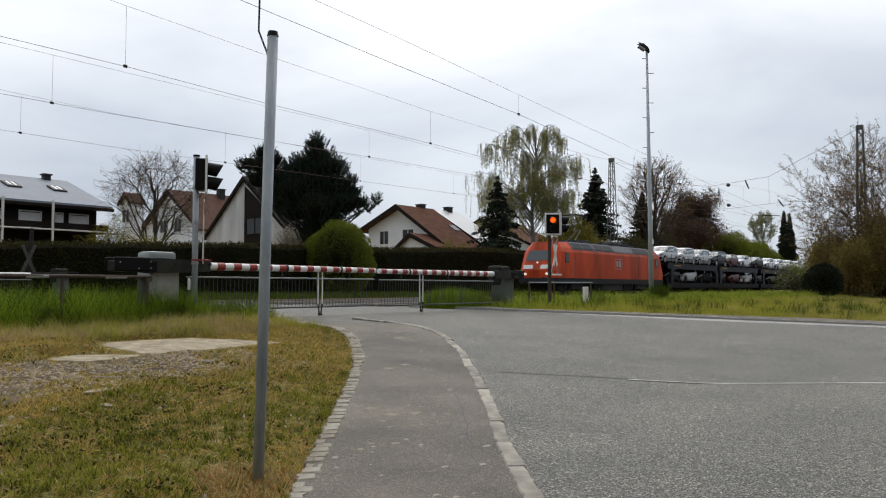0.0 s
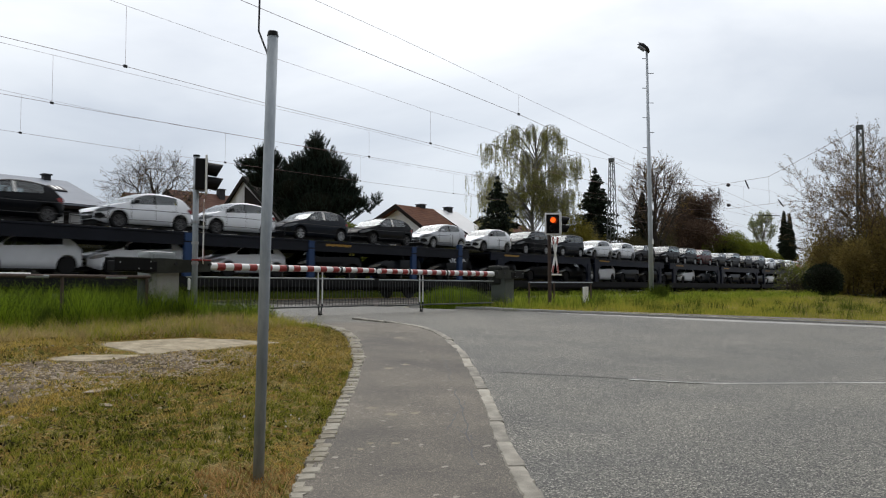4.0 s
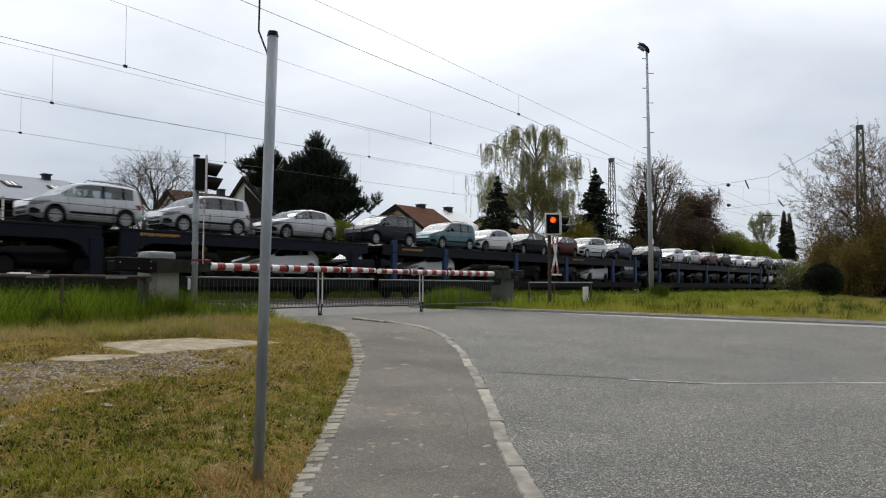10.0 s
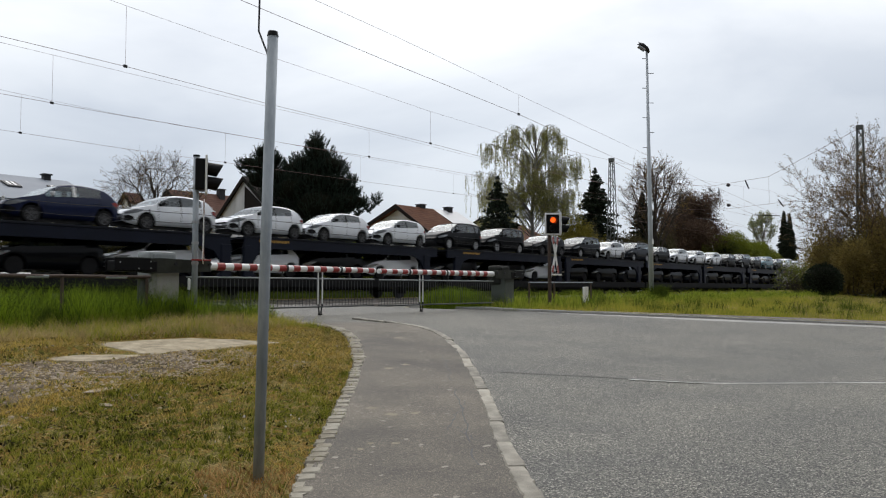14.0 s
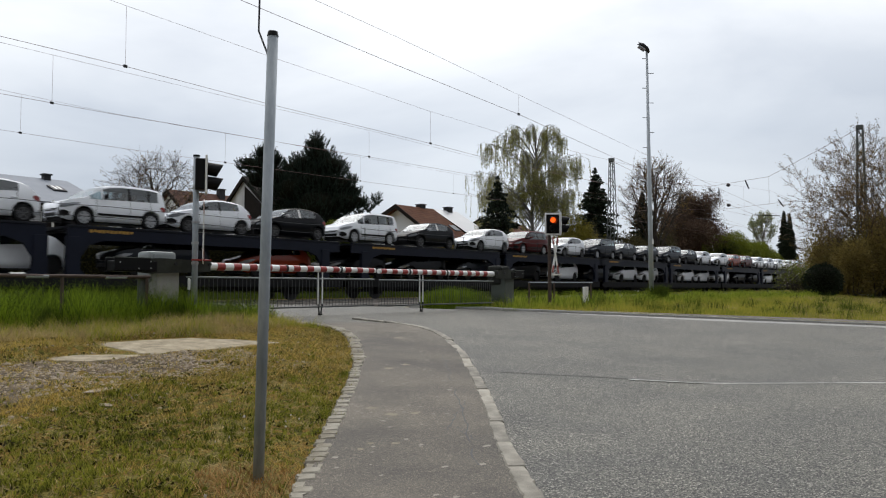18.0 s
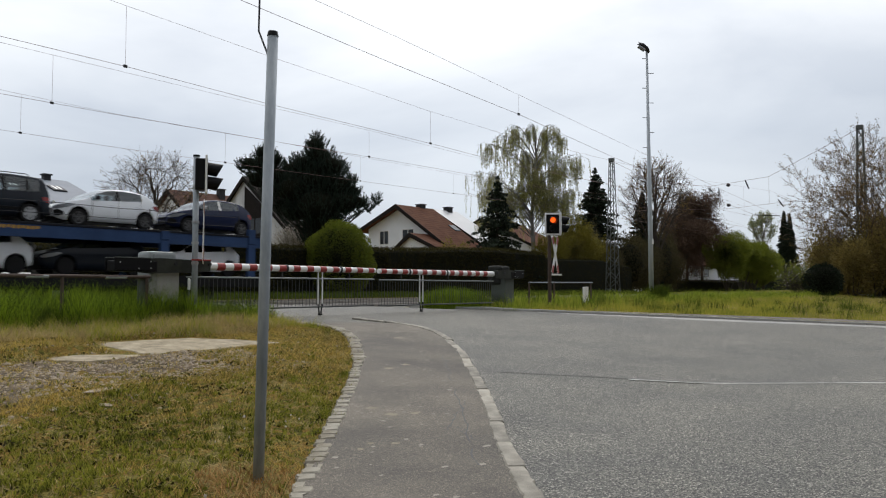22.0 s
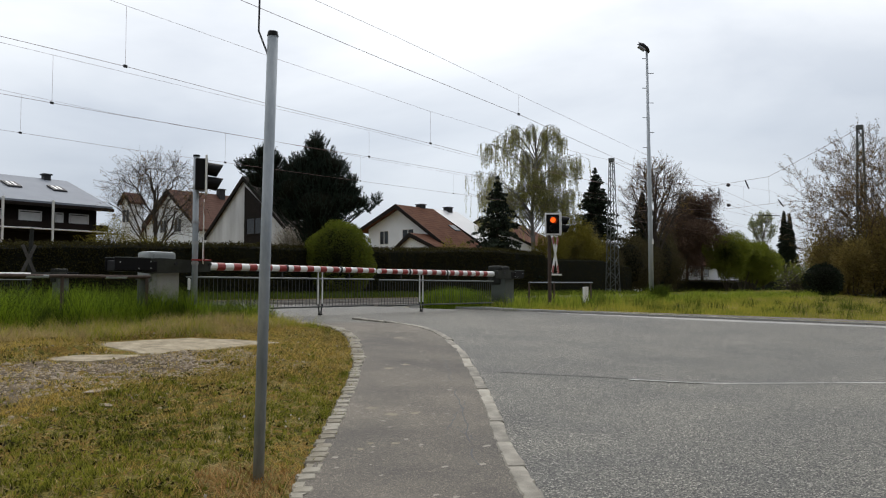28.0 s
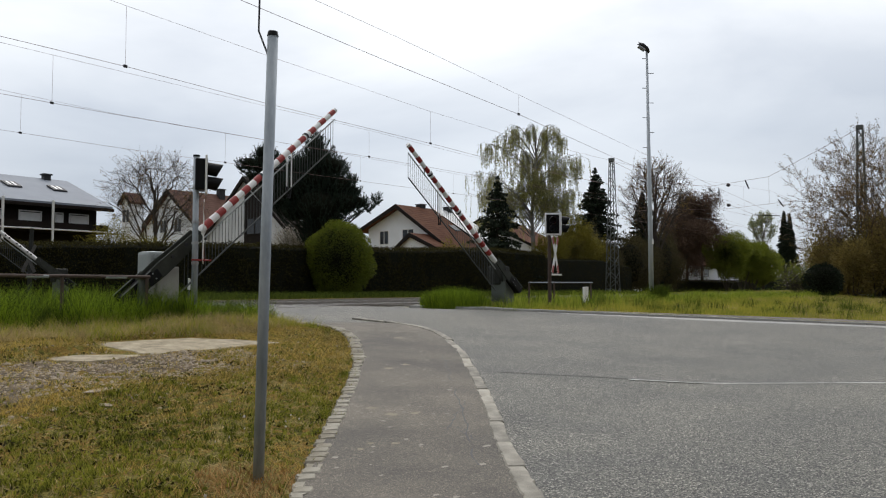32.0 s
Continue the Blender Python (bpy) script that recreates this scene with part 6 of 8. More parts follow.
# long clipped hedge beyond the railway
def hedge(name, pts, thick, leaf_n, seed, label):
    t = thing(name, label, "hedge", pose(0, 0, 0))
    rows = []
    fine = []
    for (x0, y0, h0), (x1, y1, h1) in zip(pts, pts[1:]):
        n = max(1, int((x1 - x0) / 0.8))
        fine += [(x0 + (x1 - x0) * i / n, y0 + (y1 - y0) * i / n, h0 + (h1 - h0) * i / n) for i in range(n)]
    fine.append(pts[-1])
    for x, y, h in fine:
        h2 = h + 0.10 * noise.noise((x * 0.5, y, seed)) - 0.08
        rows.append([(x, y - thick / 2 + 0.12, 0.5), (x, y - thick / 2 + 0.10, h2 - 0.15), (x, y - thick / 2 + 0.3, h2), (x, y + thick / 2, h2), (x, y + thick / 2, 0.5)])
    # near-black body painted as the shade behind the hedge's leaves
    part("inner_foliage", Build().loft(rows), SHADECORE, t)
    g = np.random.default_rng(seed)
    idx = g.integers(0, len(fine) - 1, leaf_n)
    f = np.array(fine)
    u = g.random(leaf_n)[:, None]
    p = f[idx] * (1 - u) + f[idx + 1] * u
    front = g.random(leaf_n) < 0.72
    q = g.random(leaf_n)
    bump = np.array([noise.noise((a * 1.3, b * 0.2, c * 3)) for a, b, c in zip(p[:, 0], p[:, 1], q)])
    yy = np.where(front, p[:, 1] - thick / 2 + 0.08 - 0.14 * bump + g.normal(size=leaf_n) * 0.05, p[:, 1] - thick / 2 + g.random(leaf_n) * thick)
    top = p[:, 2] + 0.10 * bump
    zz = np.where(front, 0.6 + (top - 0.6) * q, top + g.normal(size=leaf_n) * 0.07)
    cards("leaves", np.stack([p[:, 0], yy, zz], 1), 0.115, HEDGE, t, seed, kind="stuff")
    return t


hedge("hedge", [(-4, 36.6, 2.9), (14, 36.6, 3.12), (26, 36.6, 3.62), (38, 36.6, 3.85), (52, 36.6, 4.35), (60, 36.6, 4.3)], 2.0, 75000, 11, "long dark clipped hedge beyond the railway")
hedge("hedge", [(60.4, 37.0, 3.9), (72, 37.3, 4.1), (80, 37.5, 3.6)], 2.0, 6000, 12, "dark overgrown hedge behind the masts")

shrub(33.9, 35.0, 0.6, (2.3, 1.9, 2.4), 30000, 0.11, LEAF_BUSH, 21, "large rounded yellow-green bush before the hedge", lumps=0.16, shell=0.7)


def sprigs(name, tips, dirs, per, size, shoot, material, parent, seed, slim=0.16, spread=0.55, label=""):
    """Shoots set with needles or leaves that fan out along the shoot's direction."""
    r = np.random.default_rng(seed)
    t, d0 = np.repeat(np.asarray(tips, float), per, 0), np.repeat(np.asarray(dirs, float), per, 0)
    n = len(t)
    u = r.random(n)[:, None]
    d = d0 + r.normal(size=(n, 3)) * spread
    d /= np.linalg.norm(d, axis=1)[:, None]
    e = np.cross(d, r.normal(size=(n, 3)))
    e /= np.linalg.norm(e, axis=1)[:, None] + 1e-9
    s = size * (0.7 + 0.6 * r.random(n))[:, None]
    p = t - d0 * shoot * u
    v = np.stack([p, p + d * s * 0.5 + e * s * slim / 2, p + d * s, p + d * s * 0.5 - e * s * slim / 2], 1).reshape(-1, 3)
    me = bpy.data.meshes.new(name)
    me.vertices.add(len(v))
    me.vertices.foreach_set("co", v.ravel())
    me.loops.add(4 * n)
    me.loops.foreach_set("vertex_index", np.arange(4 * n, dtype=np.int32))
    me.polygons.add(n)
    me.polygons.foreach_set("loop_start", np.arange(0, 4 * n, 4, dtype=np.int32))
    me.materials.append(material)
    me.update(calc_edges=True)
    ob = new(name, me)
    ob.parent = parent
    return tagged(ob, label=label)


def pine(x, y, z, seed):
    t = thing("pine_tree", "large dark green pine with an uneven crown", "tree", pose(x, y, z))
    rg = random.Random(seed)
    b, mass, clumps, tips, dirs = Build(), Build(), [], [], []
    R, F = Vector((math.sin(TH), -math.cos(TH), 0)), Vector((math.cos(TH), math.sin(TH), 0))
    stem = [Vector((0, 0, 0)), R * 0.3 + Vector((0, 0, 4)), R * 0.5 + Vector((0, 0, 8)), R * 0.7 + Vector((0, 0, 11.4))]
    b.tube(stem, [0.34, 0.27, 0.17, 0.03], 8)
    # lobes: sideways, deep, height, radius
    lobes = [(0.7, 0, 11.2, 0.5), (0.7, 0, 10.5, 0.95), (0.9, 0.2, 9.7, 1.4), (-0.1, 0.3, 9.0, 1.5), (1.8, -0.3, 9.0, 1.2), (2.5, 0, 9.0, 0.65), (-1.0, 0, 8.8, 0.9), (0.6, 0.5, 8.0, 2.4), (-0.7, -0.4, 7.4, 1.7),
             (2.1, 0.2, 7.7, 1.6), (3.1, 0, 8.1, 0.6), (3.3, 0.1, 7.3, 0.7), (2.7, 0, 6.5, 1.5), (0.9, -0.3, 6.2, 2.3), (3.7, 0, 6.5, 0.8), (4.4, 0, 6.4, 0.5), (5.0, 0, 6.9, 0.45), (1.3, 0.1, 5.2, 1.8), (-0.8, 0.2, 5.9, 1.3),
             (-2.9, 0, 10.0, 0.85), (-2.8, 0.1, 9.1, 1.4), (-3.9, 0, 9.2, 0.85), (-4.5, 0, 9.3, 0.45), (-2.2, 0, 9.5, 0.8), (-3.3, 0, 8.1, 1.0), (-2.0, 0.2, 8.2, 1.4), (-1.6, 0, 7.4, 1.1), (-2.6, 0, 7.1, 0.7), (-1.7, 0.3, 6.4, 0.8), (0.8, 0, 4.2, 1.4)]
    for i, (a, d, h, r) in enumerate(lobes):
        c = R * a + F * d + Vector((0, 0, h))
        foot = max(2.0, h - 1.4 - abs(a - 0.4) * 0.55)
        at = stem[0].lerp(stem[3], foot / 11.4)
        b.tube([at, at.lerp(c, 0.55) - Vector((0, 0, 0.25)), c], [0.10, 0.06, 0.02], 5)
        clumps.append(blob_points(int(420 * r ** 1.8), c, (r * 0.85, r * 0.85, r * 0.66), seed + i, 0.35, 0.5, 1.6))
        for k in range(int(12 + 46 * r * r)):   # candles that turn up from the lobe's surface
            v = Vector((rg.gauss(0, 1), rg.gauss(0, 1), rg.gauss(0.2, 0.9))).normalized()
            q = r * (0.86 + 0.30 * noise.noise((v.x * 2.2 + i, v.y * 2.2, v.z * 2.2)) + 0.16 * rg.random())
            tips.append(c + Vector((v.x * q, v.y * q, v.z * q * 0.82)))
            dirs.append((v * 0.6 + Vector((0, 0, 0.75))).normalized())
        # dark solid in each lobe, standing in for its inner shade
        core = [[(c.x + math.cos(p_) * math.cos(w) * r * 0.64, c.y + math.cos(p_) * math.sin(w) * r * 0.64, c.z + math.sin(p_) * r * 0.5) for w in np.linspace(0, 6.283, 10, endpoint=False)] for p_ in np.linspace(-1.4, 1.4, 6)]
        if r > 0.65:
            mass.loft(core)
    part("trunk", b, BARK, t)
    part("inner_foliage", mass, SHADECORE, t, smooth=True)
    sprigs("outer_foliage", tips, dirs, 40, 0.15, 0.62, LEAF_PINE, t, seed + 1, slim=0.2, spread=0.36)
    cards("crown", np.concatenate(clumps), 0.20, LEAF_PINE, t, seed, slim=0.16, vary=0.9, up=-0.25)
    return t


pine(36.0, 40.6, 0.6, 41)
bare_tree(36.9, 42.3, 0.6, 3.6, 2.6, 0.10, 42, "white blossoming tree behind the pine", depth=4, kids=3, spread=0.7, rise=0.4, leaves=500, leaf=0.09, leaf_mat=YELLOWLEAF, blossom=6000, twig=0.008)


def birch(x, y, z, seed):
    """A weeping birch: one slim stem, arching limbs under a ragged dome, bunches of long hanging strands."""
    t = thing("birch_tree", "tall weeping birch with thin hanging strands of young leaves", "tree", pose(x, y, z))
    rg, b, pts = random.Random(seed), Build(), []
    R, F, UP = Vector((math.sin(TH), -math.cos(TH), 0)), Vector((math.cos(TH), math.sin(TH), 0)), Vector((0, 0, 1))
    dome = ((-6.0, 12.3), (-5.2, 13.0), (-4.7, 14.4), (-3.0, 16.0), (-1.5, 16.7), (0.0, 16.9), (1.2, 16.5), (2.1, 17.4), (2.8, 16.0), (3.8, 14.8), (4.6, 12.6))
    stem = [Vector((0, 0, 0)), R * 0.15 + UP * 4, R * -0.05 + UP * 8, R * 0.25 + UP * 12, R * 0.5 + UP * 16.2]
    b.tube(stem, [0.30, 0.24, 0.17, 0.10, 0.02], 8)
    on_stem = lambda h: stem[min(3, int(h / 4))].lerp(stem[min(3, int(h / 4)) + 1], min(1.0, h / 4 - min(3, int(h / 4))))

    def strand(p0, long):
        for _ in range(rg.choice((1, 2, 2, 3))):
            p = p0 + Vector((rg.gauss(0, 0.13), rg.gauss(0, 0.13), rg.gauss(0, 0.06)))
            drop = min(long * rg.uniform(0.6, 1.15), p.z - rg.uniform(3.6, 6.6))
            if drop < 0.25:
                continue
            e = p + Vector((rg.gauss(0, 0.10), rg.gauss(0, 0.10), -drop))
            b.tube([p, e], [0.007, 0.005], 3, cap=False)
            for _ in range(int(drop * 15)):
                pts.append(p.lerp(e, rg.random() ** 0.8) + Vector((rg.gauss(0, 0.045), rg.gauss(0, 0.045), 0)))

    for i in range(60):
        low = i >= 46          # the lowest limbs hang inside the crown
        a = (-3.6 + 7.8 * ((i * 0.618) % 1.0) if low else -5.6 + 10.0 * ((i * 0.618) % 1.0)) + rg.uniform(-0.3, 0.3)
        d = rg.gauss(0, 1.5)
        top = rg.uniform(8.5, 13.2) if low else lerp(dome, a)[0] + 0.5 - 0.10 * d * d - (0.0 if i % 3 == 0 else rg.uniform(0.8, 6.8))
        apex = R * a + F * d + UP * top
        reach = math.hypot(a, d)
        root = on_stem(max(5.6, min(14.0, top - 0.6 - 0.62 * reach - rg.uniform(0, 1.2))))
        out = (R * a + F * d).normalized() if reach > 0.3 else R * rg.choice((-1, 1))
        mid = root.lerp(apex, 0.55) + UP * (0.10 * reach + 0.3) - out * 0.15
        tip = apex + out * rg.uniform(0.3, 0.8) - UP * rg.uniform(0.4, 1.0)
        path = [root, root.lerp(mid, 0.5) + UP * 0.12, mid, mid.lerp(apex, 0.55) + UP * 0.18, apex, tip]
        b.tube(path, [0.06, 0.05, 0.038, 0.026, 0.016, 0.007], 5, cap=False)
        rich = (0.95 if a > 0.3 else 0.6) * (0.75 if top > 15 else 1.0)
        for k in range(9):
            u = 1.4 + 3.5 * (k + rg.random()) / 9
            at = path[int(u)].lerp(path[int(u) + 1], u - int(u))
            w = rg.uniform(0, 6.283)
            way = (R * math.cos(w) + F * math.sin(w) + out * 0.5) * rg.uniform(0.35, 1.0)
            peak, end = at + way * 0.6 + UP * rg.uniform(0.05, 0.3), at + way * 1.1 - UP * rg.uniform(0.1, 0.5)
            b.tube([at, peak, end], [0.018, 0.012, 0.006], 3, cap=False)
            for _ in range(rg.choice((3, 4, 5)) if rg.random() < rich else 1):
                v = rg.random()
                strand(peak.lerp(end, v) if v > 0.3 else at.lerp(peak, v / 0.3), rg.uniform(0.5, 2.0) * (1.0 if top > 15 else 1.35))
        for _ in range(4):
            strand(apex.lerp(tip, rg.random()), rg.uniform(0.8, 2.4))
    part("trunk", b, BIRCHBARK, t)
    cards("crown", [tuple(p) for p in pts], 0.115, LEAF_BIRCH, t, seed, slim=0.5, up=0.6)
    return t


birch(67.5, 41.7, 0.6, 52)
dome_tree(26.2, 43.3, 0.6, 2.6, 5.9, 3.6, 3.5, 33, "bare spreading tree with fine twigs behind the hedge", limbs=13, forks=7, twigs=5, r=0.16, thin=0.005, leaves=3600, leaf=0.075, leaf_mat=BUDS)
conifer(57.6, 39.2, 0.6, 10.6, 4.6, 61, "dark narrow spruce behind the hedge", LEAF_SPRUCE, dense=1.2)
conifer(83.0, 42.5, 0.6, 14.8, 5.6, 62, "tall dark spruce behind the mast", LEAF_SPRUCE, droop=0.22, dense=1.25, needle=0.42)
conifer(93.4, 41.2, 0.6, 12.8, 3.6, 63, "slim dark conifer among bare trees", LEAF_SPRUCE, dense=1.7, droop=-0.25, low=0.04)
shrub(71.0, 38.5, 0.6, (3.1, 2.2, 3.8), 30000, 0.13, YELLOWLEAF, 64, "drooping yellow-green shrub behind the signal", core=False, lumps=0.5)
shrub(65.6, 38.3, 0.6, (2.7, 1.5, 3.0), 20000, 0.12, YELLOWLEAF, 164, "loose olive shrub above the hedge by the birch", core=False, lumps=0.55, shell=0.3)
shrub(74.3, 38.4, 0.6, (2.3, 1.6, 3.0), 18000, 0.12, YELLOWLEAF, 165, "drooping olive shrub above the hedge", core=False, lumps=0.55, shell=0.3)
shrub(77.0, 38.4, 0.6, (2.6, 2.0, 2.8), 18000, 0.12, UNDERGROWTH, 65, "dark shrub beside the lattice mast", lumps=0.5)
for x, y, rx, rz, sd in ((75.5, 41.0, 4.0, 3.9, 165), (83.0, 38.2, 3.4, 3.4, 66), (89.0, 39.5, 4.0, 3.4, 67), (95.5, 40.0, 4.4, 4.2, 68), (100.0, 41.0, 3.0, 2.8, 69)):
    shrub(x, y, 0.6, (rx, 2.4, rz), 14000, 0.16, UNDERGROWTH, sd, "dark olive undergrowth beneath the tall trees", lumps=0.5)
dome_tree(91.9, 38.7, 0.6, 5.5, 11.7, 4.9, 5.7, 71, "tall bare tree with a wide rounded crown", limbs=13, forks=7, twigs=5, r=0.34, thin=0.012, leaves=7000, leaf=0.12, leaf_mat=BUDS)
bare_tree(109.5, 41.6, 0.6, 9.5, 6.4, 0.3, 72, "copper-leaved tree with dense dark foliage", depth=4, kids=4, spread=0.9, leaves=75000, leaf=0.20, leaf_mat=LEAF_RED, loose=1.9)
bare_tree(117.0, 42.0, 0.6, 8.2, 5.4, 0.3, 73, "copper-leaved tree beside the bare tree", depth=4, kids=4, spread=0.9, leaves=46000, leaf=0.20, leaf_mat=LEAF_RED, loose=1.9)
shrub(113.2, 37.0, 0.6, (4.5, 3.2, 3.2), 34000, 0.17, LEAF_GREEN, 81, "big multi-stemmed green shrub beyond the tracks", trunks=8, lift=2.2, lumps=0.38, shell=0.5)
shrub(121.8, 36.2, 0.6, (6.0, 3.4, 2.9), 42000, 0.17, LEAF_GREEN, 82, "wide multi-stemmed green shrub beyond the tracks", trunks=8, lift=1.8, lumps=0.38, shell=0.5)
shrub(117.6, 36.4, 0.6, (4.0, 2.8, 2.9), 24000, 0.17, LEAF_GREEN, 87, "green shrub between the multi-stemmed ones", trunks=6, lift=2.3, lumps=0.5, shell=0.4)
shrub(127.4, 36.0, 0.6, (3.6, 2.6, 2.5), 20000, 0.17, LEAF_GREEN, 83, "green shrub beside the multi-stemmed ones", trunks=6, lift=1.2, lumps=0.4, shell=0.5)
dome_tree(198.7, 56.3, 0.6, 10.5, 15.6, 3.7, 4.4, 83, "distant pale green birch with a thin rounded crown", limbs=9, forks=5, twigs=4, r=0.3, thin=0.018, leaves=9000, leaf=0.2, leaf_mat=PALELEAF, bark=BIRCHBARK)
conifer(232.6, 60.0, 0.6, 22.5, 3.9, 84, "distant narrow dark spruce", LEAF_SPRUCE, dense=1.7, needle=0.55)
conifer(230.6, 58.0, 0.6, 21.5, 3.6, 85, "distant dark spruce beside its twin", LEAF_SPRUCE, dense=1.7, needle=0.55)
# the thicket on the near side of the line
bare_tree(64.0, 10.1, 0.5, 6.8, 2.2, 0.17, 91, "budding tree with many fine brown twigs", depth=5, kids=2, spread=0.9, leaves=16000, leaf=0.085, leaf_mat=BUDS, stems=2, lean=0.4, bark=TWIGBARK, twig=0.009, loose=1.0)
bare_tree(66.3, 9.8, 0.5, 10.8, 3.4, 0.2, 92, "budding tree in the thicket beside the mast", depth=5, kids=2, spread=0.85, leaves=30000, leaf=0.09, leaf_mat=BUDS, stems=2, lean=0.3, bark=TWIGBARK, twig=0.012, loose=1.0)
bare_tree(65.6, 12.0, 0.5, 4.8, 1.4, 0.11, 93, "spreading budding shrub tree in the thicket", depth=5, kids=2, spread=0.95, leaves=12000, leaf=0.085, leaf_mat=BUDS, stems=3, lean=0.6, bark=TWIGBARK, twig=0.009, loose=1.0)
for x, y, rx, ry, rz, sd in ((59.8, 11.0, 1.6, 1.4, 2.2, 94), (61.8, 9.9, 2.0, 1.6, 3.0, 95), (63.5, 12.4, 1.7, 1.3, 2.0, 194), (65.5, 8.6, 2.6, 2.0, 3.3, 195), (63.0, 8.9, 2.4, 1.8, 2.4, 196), (67.5, 11.0, 2.4, 2.0, 3.4, 197), (61.8, 13.3, 2.0, 1.4, 2.3, 198), (65.0, 13.8, 2.2, 1.5, 2.7, 199)):
    shrub(x, y, 0.4, (rx, ry, rz), 8000, 0.14, OLIVE, sd, "orange-olive tangled undergrowth of the thicket", core=False, lumps=0.6, shell=0.2)
shrub(55.2, 11.9, 0.5, (1.3, 1.25, 1.16), 5200, 0.12, LEAF_SPRUCE, 96, "dark rounded clipped bush in the verge", lumps=0.12, shell=0.75)
bare_tree(56.0, 13.6, 0.5, 2.5, 0.4, 0.06, 97, "flowering white shrub beside the verge", depth=4, kids=3, stems=5, lean=0.5, leaves=1800, leaf=0.11, leaf_mat=LEAF_GREEN, blossom=300, name="flowering_shrub")
shrub(20.7, 38.3, 0.6, (1.5, 1.0, 2.0), 16000, 0.075, YELLOWLEAF, 98, "olive yellow shrub above the hedge", core=False, lumps=0.5, shell=0.3)
shrub(23.0, 38.6, 0.6, (1.9, 1.0, 1.7), 15000, 0.075, YELLOWLEAF, 100, "olive yellow shrub above the hedge", core=False, lumps=0.5, shell=0.3)
shrub(50.2, 38.4, 0.6, (2.4, 1.2, 2.2), 14000, 0.09, YELLOWLEAF, 99, "olive yellow shrub above the hedge", core=False, lumps=0.5, shell=0.3)


def far_woods(name, pts, h, depth, n, leaf, material, seed, label):
    """A distant belt of bushes and trees, uneven along its top."""
    g = np.random.default_rng(seed)
    p = np.array(pts, float)
    u = g.random(n) * (len(p) - 1)
    i = u.astype(int)
    c = p[i] + (p[np.minimum(i + 1, len(p) - 1)] - p[i]) * (u - i)[:, None]
    tops = np.array([h * (0.62 + 0.55 * noise.noise((x * 0.06, y * 0.06, seed)) + 0.25 * noise.noise((x * 0.3, y * 0.3, seed))) for x, y in c])
    z = 0.4 + tops * g.random(n) ** 0.7
    pos = np.stack([c[:, 0] + g.normal(size=n) * 0.8, c[:, 1] + g.random(n) * depth, z], 1)
    ob = cards(name, pos, leaf, material, None, seed, slim=0.8, kind="stuff")
    return tagged(ob, label, "woods", kind="stuff")


hedge("hedge", [(94, 41.0, 2.0), (110, 41.2, 2.3), (140, 41.6, 2.4)], 1.4, 12000, 13, "low dark garden hedge before a white house")
far_woods("distant_hedge", [(152, 50), (230, 54), (420, 62)], 5.0, 3.0, 9000, 0.7, LEAF_SPRUCE, 3, "dark distant belt of bushes beyond the railway")
far_woods("distant_trees", [(120, 62), (200, 72), (330, 80), (600, 90)], 9.0, 6.0, 9000, 1.1, LEAF_GREEN, 4, "distant belt of green trees")
far_woods("distant_trees", [(-60, 95), (20, 100), (100, 100), (180, 100)], 7.5, 6.0, 6000, 1.0, LEAF_GREEN, 5, "distant trees behind the houses")
far_woods("distant_thicket", [(66, 9), (90, 8), (140, 2), (220, -10)], 4.0, 4.0, 9000, 0.4, OLIVE, 6, "brown thicket along the near side of the line")
# unseen belt added behind the camera: closes the place and darkens reflections on the cars
far_woods("roadside_trees", [(-70, 20), (-60, -25), (-20, -34), (30, -36), (80, -34)], 15.0, 6.0, 30000, 1.1, UNDERGROWTH, 7, "unseen dark belt of trees added behind the camera to darken reflections")
# ---- houses: ridges run along the railway ----
def window_in(parent, o, u, v, w, h, frame_mat=WHITEPAINT, n=2, name="window", label=""):
    """A window set in a wall: o is its low corner, u along the wall, v out of it."""
    o, u, v, k = Vector(o), Vector(u).normalized(), Vector(v).normalized(), Vector((0, 0, 1))
    m = Matrix((( u.x, v.x, k.x, o.x), (u.y, v.y, k.y, o.y), (u.z, v.z, k.z, o.z), (0, 0, 0, 1)))
    b = Build()
    e = 0.07
    b.box((-e, -0.05, -e), (w + e, 0.05, 0)).box((-e, -0.05, h), (w + e, 0.05, h + e)).box((-e, -0.05, 0), (0, 0.05, h)).box((w, -0.05, 0), (w + e, 0.05, h))
    for i in range(1, n):
        b.box((w * i / n - 0.03, -0.04, 0), (w * i / n + 0.03, 0.045, h))
    wd = part(name, b, frame_mat, parent, label, m=m)
    for i in range(n):
        part("pane", Build().box((w * i / n + 0.03, -0.02, 0.0), (w * (i + 1) / n - 0.03, 0.01, h)), WINGLASS, wd)
    return wd


